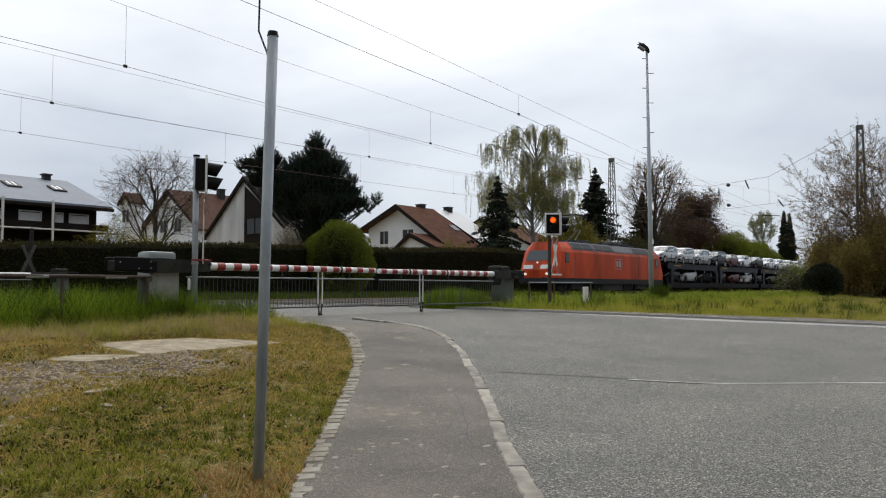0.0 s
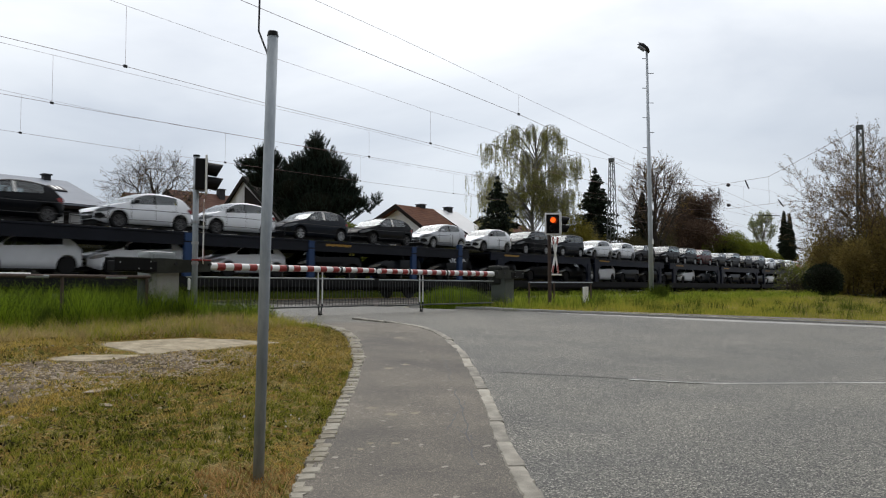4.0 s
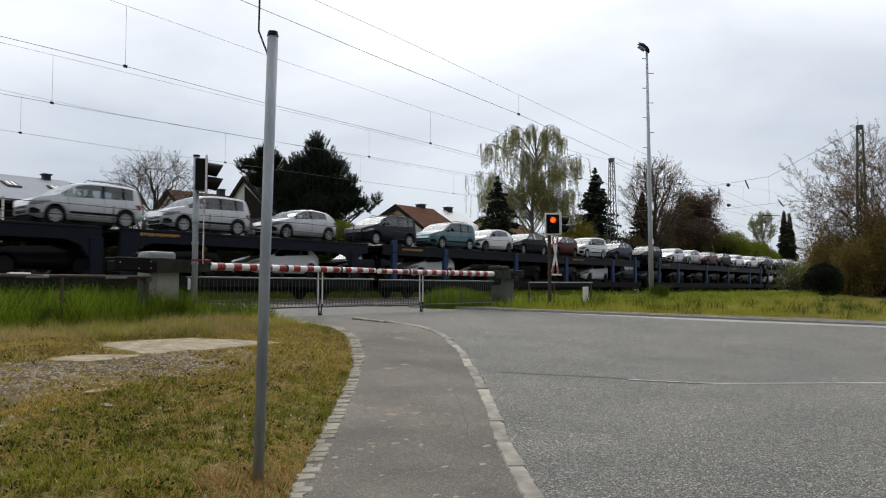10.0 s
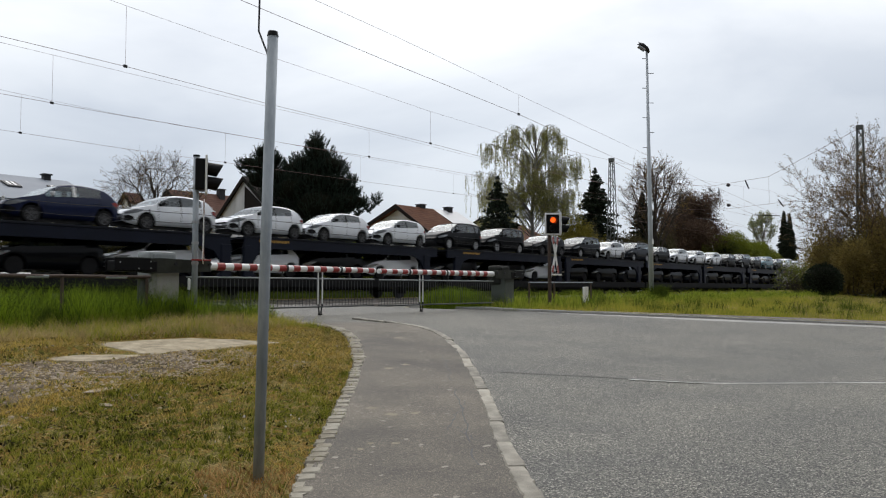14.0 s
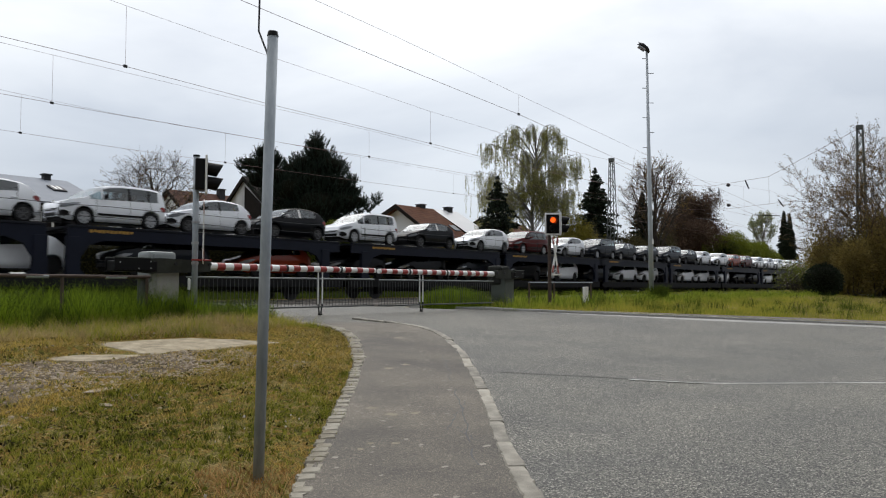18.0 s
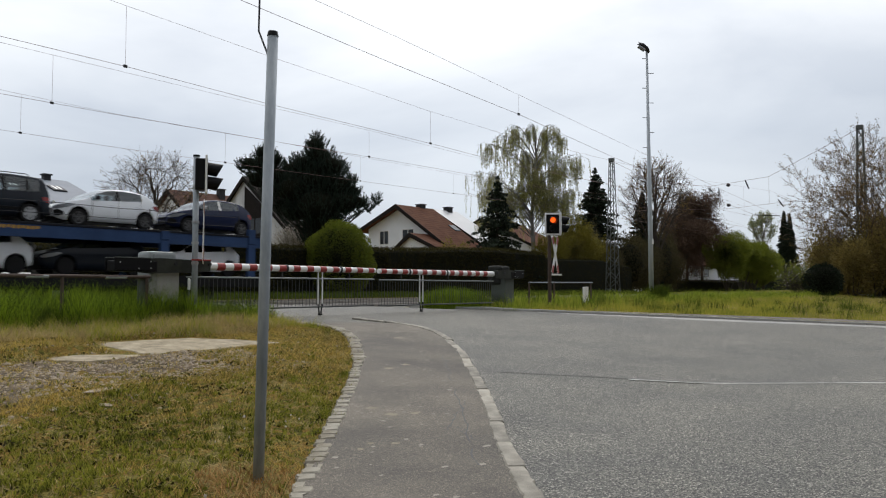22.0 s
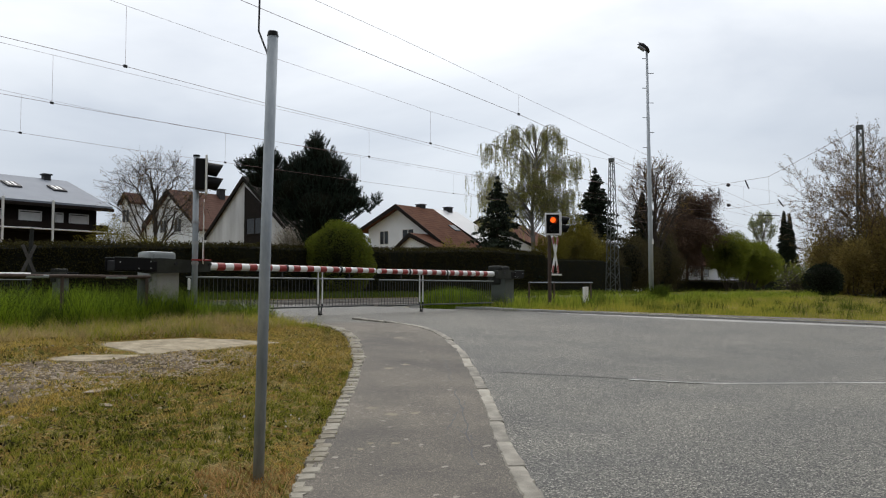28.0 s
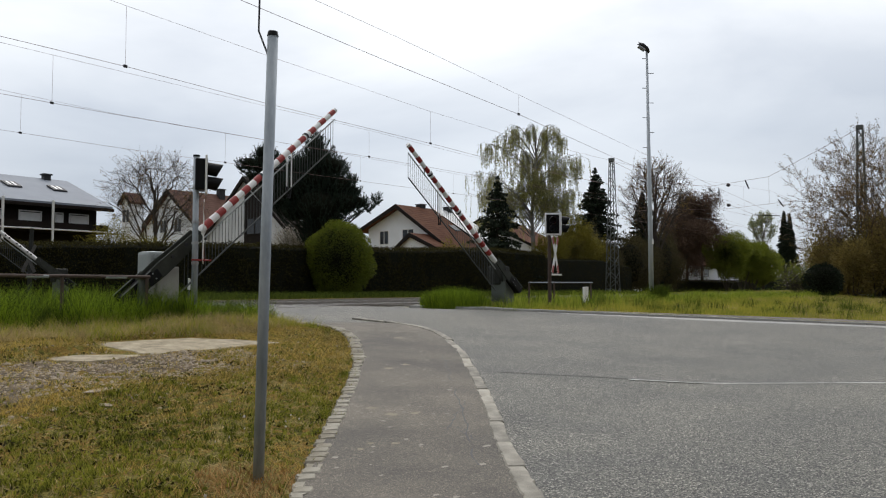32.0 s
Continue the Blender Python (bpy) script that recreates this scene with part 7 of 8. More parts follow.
def house(x0, x1, yn, yf, en, ef, yr, zr, wall, roof, label, over=0.5, thick=0.22, base=0.4, chimneys=()):
    t = thing("house", label, "house")
    part("wall", Build().prism([(x0, yn, base), (x0, yn, en), (x0, yr, zr - 0.05), (x0, yf, ef), (x0, yf, base)], (x1 - x0, 0, 0)), wall, t)
    def slab(ya, za, name):
        s = (zr - za) / (yr - ya)
        y2 = ya - over * (1 if ya < yr else -1)
        z2 = za + s * (y2 - ya)
        b = Build().prism([(x0 - over, y2, z2), (x0 - over, yr, zr), (x0 - over, yr, zr + thick), (x0 - over, y2, z2 + thick)], (x1 - x0 + 2 * over, 0, 0))
        part("roof", b, roof, t)
        part("barge_board", Build().prism([(x0 - over - 0.06, y2, z2 - 0.12), (x0 - over - 0.06, yr, zr - 0.2), (x0 - over - 0.06, yr, zr + thick + 0.03), (x0 - over - 0.06, y2, z2 + thick + 0.03)], (0.055, 0, 0)), DARKWOOD, t, "dark wooden barge board")
        # courses of tiles as thin raised rows
        L = math.hypot(yr - y2, zr - z2)
        n = int(L / 0.42)
        rows = Build()
        for i in range(n):
            u = i / n
            yy, zz = y2 + (yr - y2) * u, z2 + (zr - z2) * u + thick
            dy, dz = (yr - y2) / n, (zr - z2) / n
            rows.prism([(x0 - over, yy, zz + 0.004), (x0 - over, yy, zz + 0.022), (x0 - over, yy + dy, zz + dz + 0.004)], (x1 - x0 + 2 * over, 0, 0))
        if roof not in (ROOFGREY, ROOFSHEEN):
            part("tile_layer", rows, roof, t, kind="stuff")
    slab(yn, en, "near")
    slab(yf, ef, "far")
    for cx, cy, w, h in chimneys:
        ch = part("chimney", Build().soft((cx - w / 2, cy - w / 2, zr - 1.2), (cx + w / 2, cy + w / 2, zr + h), 0.03), DARKSTEEL, t, "dark clad chimney")
        part("chimney_cap", Build().soft((cx - w / 2 - 0.08, cy - w / 2 - 0.08, zr + h), (cx + w / 2 + 0.08, cy + w / 2 + 0.08, zr + h + 0.1), 0.02), DARKSTEEL, ch)
    return t


# balcony house with a grey roof
hl = house(2.0, 25.0, 48.0, 59.0, 6.42, 6.42, 53.5, 8.38, DARKWOOD, ROOFGREY, "dark timber house with grey roof, balcony and white blinds", over=0.7, chimneys=((24.2, 53.3, 0.45, 0.42),))
slope = (8.38 - 6.42) / 5.5
part("fascia", Build().soft((1.2, 47.19, 6.06), (25.75, 47.29, 6.26), 0.01), DARKWOOD, hl, "dark fascia below the roof edge")
for x in (20.9, 23.7):
    sk = part("roof_window", Build().prism([(x - 0.42, 50.1, 6.42 + 2.1 * slope + 0.24), (x + 0.42, 50.1, 6.42 + 2.1 * slope + 0.24), (x + 0.42, 51.2, 6.42 + 3.2 * slope + 0.24), (x - 0.42, 51.2, 6.42 + 3.2 * slope + 0.24)], (0, 0, 0.1)), DARKSTEEL, hl, "skylight")
    for k in range(2):
        part("pane", Build().prism([(x - 0.24 + k * 0.30, 50.25, 6.42 + 2.25 * slope + 0.25), (x - 0.10 + k * 0.30, 50.25, 6.42 + 2.25 * slope + 0.25), (x - 0.10 + k * 0.30, 51.05, 6.42 + 3.05 * slope + 0.25), (x - 0.24 + k * 0.30, 51.05, 6.42 + 3.05 * slope + 0.25)], (0, 0, 0.11)), WHITEPAINT, sk)
for x, w in ((16.5, 1.2), (19.75, 0.5), (21.2, 1.2), (23.35, 0.35), (24.2, 1.1)):
    window_in(hl, (x - 0.9, 47.97, 4.72), (1, 0, 0), (0, -1, 0), w, 1.05, n=1, label="white window with lowered blinds")
    part("blind", Build().box((x - 0.88, 47.93, 4.74), (x + w - 0.92, 47.955, 5.72)), WHITEPAINT, hl, "white lowered blind")
part("balcony", Build().soft((8.0, 46.5, 4.58), (25.0, 48.0, 4.72), 0.02).box((8.0, 46.5, 4.74), (25.0, 46.58, 5.10)), DARKWOOD, hl, "dark timber balcony")
part("balcony_rail", Build().tube([(8.0, 46.45, 4.66), (25.0, 46.45, 4.66)], 0.05, 6), WHITEPAINT, hl)
for x in (13.4, 18.75, 21.55):
    part("balcony_post", Build().soft((x - 0.06, 46.4, 0.6), (x + 0.06, 46.52, 6.4), 0.02), WHITEPAINT, hl)
# steep white gable house behind the pine
hm_ = house(38.0, 39.8, 43.4, 54.9, 4.45, 5.35, 49.9, 9.85, OLDRENDER, ROOFDARK, "white house with a steep gable and streaked render", over=0.22, thick=0.14)
part("timber_panel", Build().prism([(37.97, 49.85, 2.0), (37.97, 49.85, 9.2), (37.97, 47.0, 7.1), (37.97, 47.0, 2.0)], (-0.06, 0, 0)), DARKWOOD, hm_, "dark timber panel")
window_in(hm_, (37.9, 49.5, 5.4), (0, -1, 0), (-1, 0, 0), 2.0, 1.2, frame_mat=DARKWOOD, n=2, label="wide window with dark frame")
# white house with a long brown roof, and its neighbour whose pale roof has sheen painted in
hb = house(60.6, 65.0, 46.3, 58.1, 4.9, 7.55, 53.4, 9.65, RENDER, ROOFTILE, "white rendered house with a long brown tiled roof", over=0.9, chimneys=((64.0, 53.6, 0.75, 0.5),))
window_in(hb, (60.58, 56.4, 5.85), (0, -1, 0), (-1, 0, 0), 1.2, 1.35, frame_mat=WHITEPAINT, n=2)
window_in(hb, (60.58, 53.2, 5.85), (0, -1, 0), (-1, 0, 0), 1.5, 1.4, frame_mat=WHITEPAINT, n=2)
part("skylight", Build().prism([(64.6, 49.4, 7.16), (65.6, 49.4, 7.16), (65.6, 50.3, 7.76), (64.6, 50.3, 7.76)], (0, 0, 0.14)), WINGLASS, hb, "bright skylight")
pc = house(57.8, 60.6, 45.9, 51.2, 4.75, 5.25, 49.6, 6.4, RENDER, ROOFTILE, "low white porch with a small brown gable roof", over=0.35)
hp = house(67.2, 70.4, 46.0, 60.0, 4.9, 7.0, 54.0, 9.75, DARKWOOD, ROOFSHEEN, "dark timber house with a pale roof, sky sheen put into its colour", over=0.7, chimneys=((69.3, 54.0, 0.75, 0.55),))
# houses farther back, seen between the trees
h4 = house(47.0, 58.0, 69.0, 80.0, 7.4, 7.4, 74.5, 11.6, RENDER, ROOFRED, "white house with a red roof behind a bare tree", over=0.5, chimneys=((53.0, 74.0, 0.7, 0.7),))
window_in(h4, (46.98, 76.4, 7.2), (0, -1, 0), (-1, 0, 0), 1.2, 1.3)
window_in(h4, (46.98, 73.6, 7.2), (0, -1, 0), (-1, 0, 0), 1.2, 1.3)
h5 = house(42.4, 43.6, 74.4, 76.2, 10.1, 10.1, 75.3, 10.9, RENDER, ROOFRED, "tall narrow white house behind a bare tree", over=0.3)
window_in(h5, (42.38, 75.9, 8.0), (0, -1, 0), (-1, 0, 0), 1.2, 1.3)
h6 = house(84.5, 92.0, 52.0, 66.0, 6.6, 7.4, 60.0, 10.3, RENDER, ROOFTILE, "white house partly hidden by a spruce", over=0.6)
h7 = house(116.5, 141.0, 44.2, 53.0, 4.9, 4.9, 48.6, 7.6, RENDER, ROOFTILE, "low white house behind green shrubs", over=0.5)
for x in (119.0, 124.0, 130.0, 136.0):
    window_in(h7, (x, 44.17, 3.0), (1, 0, 0), (0, -1, 0), 1.6, 1.2)
h8 = house(230.0, 262.0, 24.0, 34.0, 6.4, 6.4, 29.0, 9.0, RENDER, ROOFRED, "distant house with a long red roof", over=0.5)
# ---- grass ----
def blades(name, x, y, z, h, w, material, label, seed, droop=0.35, category="grass", parent=None):
    """Upright grass blades, each a bent three-point strip."""
    r = np.random.default_rng(seed)
    n = len(x)
    a, l = r.uniform(0, 6.283, n), r.uniform(0, 6.283, n)
    hh = h * (0.55 + 0.9 * r.random(n))
    d = droop * hh * (0.3 + r.random(n))
    ex, ey = np.cos(a) * w / 2, np.sin(a) * w / 2
    dx, dy = np.cos(l) * d, np.sin(l) * d
    v = np.stack([np.stack([x - ex, y - ey, z], 1), np.stack([x + ex, y + ey, z], 1),
                  np.stack([x + ex * 0.7 + dx * 0.4, y + ey * 0.7 + dy * 0.4, z + hh * 0.6], 1), np.stack([x - ex * 0.7 + dx * 0.4, y - ey * 0.7 + dy * 0.4, z + hh * 0.6], 1),
                  np.stack([x + dx, y + dy, z + hh], 1)], 1).reshape(-1, 3)
    me = bpy.data.meshes.new(name)
    me.vertices.add(len(v))
    me.vertices.foreach_set("co", v.ravel())
    me.loops.add(7 * n)
    i = np.arange(n)[:, None] * 5
    me.loops.foreach_set("vertex_index", (i + np.array([[0, 1, 2, 3, 3, 2, 4]])).astype(np.int32).ravel())
    me.polygons.add(2 * n)
    me.polygons.foreach_set("loop_start", (np.arange(n)[:, None] * 7 + np.array([[0, 4]])).astype(np.int32).ravel())
    me.materials.append(material)
    me.update(calc_edges=True)
    return tagged(new(name, me), label, category, kind="stuff")


def field(n, box, keep, seed):
    r = np.random.default_rng(seed)
    x, y = r.uniform(box[0], box[2], n), r.uniform(box[1], box[3], n)
    k = np.array([keep(a, b) for a, b in zip(x, y)])
    x, y = x[k], y[k]
    return x, y, np.array([soil_z(a, b) for a, b in zip(x, y)])


on_lawn = lambda x, y: x < along(COBBLE, min(y, 11)) - 0.12 * (1 - 0.6 * noise.noise((x * 2, y * 2, 7)))
in_view = lambda x, y: x * math.cos(TH) + y * math.sin(TH) > 1.5 and abs(x * math.sin(TH) - y * math.cos(TH)) < 0.62 * (x * math.cos(TH) + y * math.sin(TH)) + 0.3
bald = lambda x, y: noise.noise((x * 0.8, y * 0.8, 3)) + 0.5 * noise.noise((x * 2.6, y * 2.6, 5))
gravelly = lambda x, y: -0.9 < (y - 8.0) - 0.25 * (x - 4.2) < 0.75 and x < 5.6


def lawn_keep(x, y):
    if not (on_lawn(x, y) and in_view(x, y)):
        return False
    if gravelly(x, y) and noise.noise((x * 2, y * 2, 1)) > -0.25:
        return random.random() < 0.12
    return bald(x, y) < 0.5 or random.random() < 0.35


def tufts(n, per, box, keep, spread, seed):
    """Blades gathered in tufts."""
    x, y, z = field(n, box, keep, seed)
    r = np.random.default_rng(seed + 50)
    s = spread * (0.4 + r.random(len(x)))
    xs_, ys_ = np.repeat(x, per) + r.normal(size=len(x) * per) * np.repeat(s, per), np.repeat(y, per) + r.normal(size=len(x) * per) * np.repeat(s, per)
    global TUFT
    TUFT = np.repeat(0.45 + 1.1 * r.random(len(x)) ** 1.5, per)
    return xs_, ys_, np.repeat(z, per) - 0.004


in_slab = lambda x, y: (5.1 < x < 7.7 and 8.7 < y < 10.35 and y < 10.3 - max(0, x - 6.8) * 1.5 and y > 8.72 + 0.1 * (x - 5.3)) or (4.1 < x < 5.25 and 8.55 < y < 9.25)
scorched = lambda x, y: (x - 3.0) ** 2 + (y - 3.75) ** 2 < 0.16
keep1 = lambda x, y: lawn_keep(x, y) and not in_slab(x, y) and not (scorched(x, y) and random.random() < 0.8)
def green_zone(x, y):
    return noise.noise((x * 0.9, y * 0.9, 21)) + 0.6 * noise.noise((x * 2.6, y * 2.6, 23)) + max(-0.35, min(0.45, (5.9 - y) * 0.35)) + max(0, min(0.5, 0.3 * (y - x - 1.8))) * (y < 6.4) - 0.22 * (y > 6.6) > 0.0


keep_green = lambda x, y: keep1(x, y) and (green_zone(x, y) or random.random() < 0.12)
keep_brown = lambda x, y: keep1(x, y) and (not green_zone(x, y) or random.random() < 0.2)
x, y, z = tufts(9500, 20, (0.8, 1.5, 10, 7.0), keep_green, 0.024, 1)
blades("lawn_grass", x, y, z, 0.042 * TUFT, 0.005, GREENLAWN, "short patchy green lawn", 2, droop=0.9)
x, y, z = tufts(6500, 16, (0.8, 1.5, 10, 7.0), keep_brown, 0.030, 101)
blades("lawn_grass", x, y, z, 0.032 * TUFT, 0.005, LAWN, "short dry lawn of olive and straw-coloured grass", 102, droop=1.3)
x, y, z = tufts(6500, 13, (2.0, 6.4, 10, 11.4), keep_green, 0.040, 3)
blades("lawn_grass", x, y, z, 0.042 * TUFT, 0.006, GREENLAWN, "rough green tufts in the lawn", 4, droop=1.0)
x, y, z = tufts(8500, 13, (2.0, 6.4, 10, 11.4), keep_brown, 0.045, 103)
blades("lawn_grass", x, y, z, 0.038 * TUFT, 0.006, LAWN, "rough lawn of dry and olive grass", 104, droop=1.2)
x, y, z = field(15000, (0.8, 1.5, 10, 9.0), lambda a, b: keep1(a, b) and noise.noise((a * 1.8, b * 1.8, 31)) > 0.05, 41)
cards("lawn_clover", np.stack([x, y, z + 0.018], 1), 0.034, MOSS, None, 42, slim=0.8, kind="stuff")
tagged(bpy.data.objects["lawn_clover"], "low clover and weeds among the grass", "weeds", kind="stuff")
# dark scraps put shade into the lawn's hollows by colour
x, y, z = field(26000, (0.8, 1.5, 10, 10.5), lambda a, b: keep1(a, b) and noise.noise((a * 2.4, b * 2.4, 81)) + 0.6 * noise.noise((a * 7, b * 7, 83)) + (0.5 if b < 6.0 and b - a > 2.2 else -0.15 if b > 6.2 else 0) > 0.22, 111)
cards("dark_moss", np.stack([x, y, z + 0.02], 1), 0.032, HOLLOWSHADE, None, 112, slim=0.6, kind="stuff")
tagged(bpy.data.objects["dark_moss"], "dark leaf scraps that paint shade into the hollows of the lawn", "moss", kind="stuff")
x, y, z = field(5000, (2.3, 3.1, 3.8, 4.5), lambda a, b: scorched(a, b) and on_lawn(a, b), 43)
blades("scorched_grass", x, y, z, 0.045, 0.005, SCORCH, "reddish dead grass round the sign post", 44, droop=1.2)
x, y, z = field(16000, (0.8, 1.5, 10, 10.5), lambda a, b: on_lawn(a, b) and in_view(a, b) and not in_slab(a, b), 45)
cards("dead_stalks", np.stack([x, y, z + 0.02], 1), 0.085, STRAW, None, 46, slim=0.06, up=0.0, kind="stuff")
tagged(bpy.data.objects["dead_stalks"], "dead straw stalks lying on the lawn", "grass")
x, y, z = field(2600, (0.8, 1.5, 10, 9.0), lambda a, b: on_lawn(a, b) and in_view(a, b) and not in_slab(a, b) and noise.noise((a * 1.3, b * 1.3, 61)) > -0.1, 49)
cards("leaf_litter", np.stack([x, y, z + 0.022], 1), 0.026, STRAW, None, 50, slim=0.7, kind="stuff")
tagged(bpy.data.objects["leaf_litter"], "pale scraps and dry leaf litter on the lawn", "litter", kind="stuff")
x, y, z = field(9000, (3.5, 3.6, 10, 11.0), lambda a, b: -0.08 < along(COBBLE, min(b, 11)) - a < 0.20 and noise.noise((a * 1.7, b * 1.7, 9)) > -0.1, 47)
blades("edge_weeds", x, y, z + 0.012, 0.045, 0.006, MOSS, "weeds growing between the setts", 48, droop=0.8)
x, y, z = field(420, (2.5, 3.3, 9.0, 9.0), lambda a, b: 0.12 < along(COBBLE, min(b, 11)) - a < 1.5 and on_lawn(a, b) and noise.noise((a * 1.3, b * 1.3, 131)) > 0.12, 121)
cards("daisies", np.stack([x, y, z + 0.045], 1), 0.026, BLOSSOM, None, 122, slim=0.9, kind="stuff")
tagged(bpy.data.objects["daisies"], "tiny white flowers scattered in the lawn by the setts", "flowers", kind="stuff")
def tall_left(x, y):
    return x < 10.0 - 0.3 * abs(y - 12.8) and y > 11.5 + 0.5 * noise.noise((x * 0.9, 0, 0)) + 0.2 * noise.noise((x * 3, 4, 0))


def tall_keep(a, b):
    return tall_left(a, b) and noise.noise((a * 1.6, b * 1.6, 12)) > -0.22 + 0.3 * random.random()


x, y, z = tufts(5200, 50, (1.0, 11.0, 9.7, 15.2), tall_keep, 0.075, 5)
short = np.clip(1.25 - 0.22 * np.maximum(0, x - 6.3), 0.78, 1.0) * np.array([0.92 + 0.6 * noise.noise((a * 1.5, b * 1.5, 17)) + 0.3 * noise.noise((a * 4, b * 4, 19)) for a, b in zip(x, y)])
blades("tall_grass", x, y, z - 0.02, 0.31 * TUFT * short, 0.0055, TALLDARK, "tall lush green grass before the railway", 6, droop=0.7)
x, y, z = tufts(150, 16, (1.0, 11.6, 9.3, 14.6), tall_keep, 0.05, 55)
blades("tall_grass", x, y, z - 0.02, 0.36 * TUFT * np.clip(1.25 - 0.22 * np.maximum(0, x - 6.3), 0.78, 1.0), 0.009, TALLDARK, "high seeding tufts among the tall grass", 56, droop=0.5)
x, y, z = tufts(3000, 9, (1.0, 10.2, 9.5, 12.6), lambda a, b: a < 9.3 and not in_slab(a, b) and noise.noise((a * 1.1, b * 1.4, 15)) > -0.3, 0.06, 7)
blades("dry_grass", x, y, z, 0.12 * TUFT, 0.008, STRAW, "pale dry grass below the tall grass", 8, droop=1.3)
x, y, z = tufts(1900, 12, (1.0, 10.2, 9.6, 12.6), lambda a, b: a < 9.5 and not in_slab(a, b) and noise.noise((a * 1.1, b * 1.4, 15)) < 0.2, 0.05, 57)
blades("rough_grass", x, y, z, 0.13 * TUFT, 0.009, VERGEGRASS, "rough olive grass below the tall grass", 58, droop=0.9)
verge = lambda x, y: not (x < 18.8 and y > 14.0) and x > along(FARKERB, min(y, 33)) + 0.15 + (walk_w(y) - 0.2 + 0.25 * noise.noise((x * 0.8, y * 0.8, 95)) if y < 11 else 0)
x, y, z = field(150000, (16.9, 2.0, 66, 15.2), lambda a, b: verge(a, b) and (a < 45 or random.random() < 0.6), 9)
hh = np.array([0.09 + 0.12 * max(0, 0.45 + noise.noise((a * 0.7, b * 0.7, 71)) + 0.6 * noise.noise((a * 2.1, b * 2.1, 73))) for a, b in zip(x, y)])
blades("verge_grass", x, y, z, hh, 0.013, VERGEGRASS, "rough green and yellow grass of the verge", 10, droop=0.7)
x, y, z = tufts(3600, 26, (17.0, 11.6, 60, 15.6), lambda a, b: verge(a, b) and random.random() < 0.5 + 0.9 * noise.noise((a * 0.45, b * 0.6, 2)), 0.14, 11)
blades("tall_grass", x, y, z, 0.28 * TUFT, 0.011, TALL, "tall green grass along the railway verge", 12, droop=0.5)
x, y, z = field(42000, (20.0, 2.0, 62, 13.0), lambda a, b: verge(a, b) and noise.noise((a * 0.35, b * 0.35, 75)) + 0.5 * noise.noise((a * 1.7, b * 1.7, 77)) + 0.035 * (a - 35) - 0.12 * (b - 8) > -0.05, 59)
blades("dry_verge_grass", x, y, z, 0.15, 0.016, STRAW, "dry yellow grass along the far kerb", 60, droop=0.9)
x, y, z = tufts(520, 40, (17.0, 4.0, 60, 15.4), lambda a, b: verge(a, b) and noise.noise((a * 0.5, b * 0.5, 91)) > 0.05 + 0.012 * (a - 30), 0.17, 113)
blades("dark_tufts", x, y, z, 0.34 * TUFT, 0.014, DARKGRASS, "dark green tufts in the rough verge", 114, droop=0.6)
x, y, z = tufts(300, 45, (1.0, 11.3, 10.0, 15.0), tall_left, 0.10, 115)
blades("dark_tufts", x, y, z, 0.36 * TUFT, 0.008, DARKGRASS, "dark tufts within the tall grass", 116, droop=0.7)
clump = lambda x, y: ((x - 17.5) / 0.9) ** 2 + ((y - 13.4) / 1.0) ** 2 < 1
x, y, z = field(16000, (16.4, 12.2, 18.6, 14.6), clump, 13)
blades("grass_clump", x, y, z, 0.50 - 0.22 * (((x - 17.5) / 0.9) ** 2 + (y - 13.4) ** 2), 0.009, TALLDARK, "thick clump of tall grass beside the barrier", 14, droop=0.5)
clump2 = lambda x, y: (x - 30.2) ** 2 + (y - 12.7) ** 2 < 0.15
x, y, z = field(6000, (29.6, 12.1, 30.8, 13.3), clump2, 15)
blades("grass_clump", x, y, z, 0.55, 0.014, DARKGRASS, "dark tuft of grass round the lamp post", 16, droop=0.4)
x, y, z = field(38000, (9.0, 30.5, 70, 36.0), lambda a, b: not 8.5 < a < 16.9, 19)
blades("trackside_grass", x, y, z, 0.30, 0.022, DARKGRASS, "tall green grass before the hedge", 20, droop=0.5)

# ---- slabs and stones on the lawn ----
def slab_thing(pts, z, h, label):
    b = Build()
    fine = []
    for (xa, ya), (xb, yb) in zip(pts, pts[1:] + pts[:1]):
        for k in range(6):
            xx, yy = xa + (xb - xa) * k / 6, ya + (yb - ya) * k / 6
            fine.append((xx + 0.06 * noise.noise((xx * 5, yy * 5, 2)), yy + 0.05 * noise.noise((xx * 5, yy * 5, 8))))
    cx, cy = sum(p for p, q in fine) / len(fine), sum(q for p, q in fine) / len(fine)
    b.loft([[(x, y, z + dz + ground_z(y) - ground_z(cy)) for x, y in fine] for dz in (-0.15, h - 0.02)] + [[(cx + (x - cx) * 0.98, cy + (y - cy) * 0.98, z + h + (ground_z(y) - ground_z(cy)) * 0.8) for x, y in fine]])
    return single("concrete_slab", b, SLAB, label, "slab", group="slabs in the lawn")


slab_thing([(5.29, 8.79), (6.4, 8.88), (7.63, 9.01), (7.3, 9.6), (6.76, 10.16), (6.0, 10.2), (5.24, 10.15)], 0.372, 0.05, "pale worn concrete slab lying in the lawn")
slab_thing([(4.18, 8.9), (4.45, 8.68), (5.15, 8.66), (5.22, 8.9), (4.64, 9.22), (4.2, 9.14)], 0.352, 0.03, "small pale concrete slab beside the larger one")
peb = [Build().loft([[(math.cos(a) * r * (1 + 0.25 * noise.noise((a, r, k))), math.sin(a) * r * 0.8, h) for a in np.linspace(0, 6.283, 7, endpoint=False)] for r, h in ((0.7, -0.3), (1.0, 0.1), (0.55, 0.5))]).data("stone", PALESTONE) for k in range(3)]
rs = random.Random(9)
st = thing("scattered_stones", "scattered pale stones and rubble on bare soil", "stones", kind="stuff")
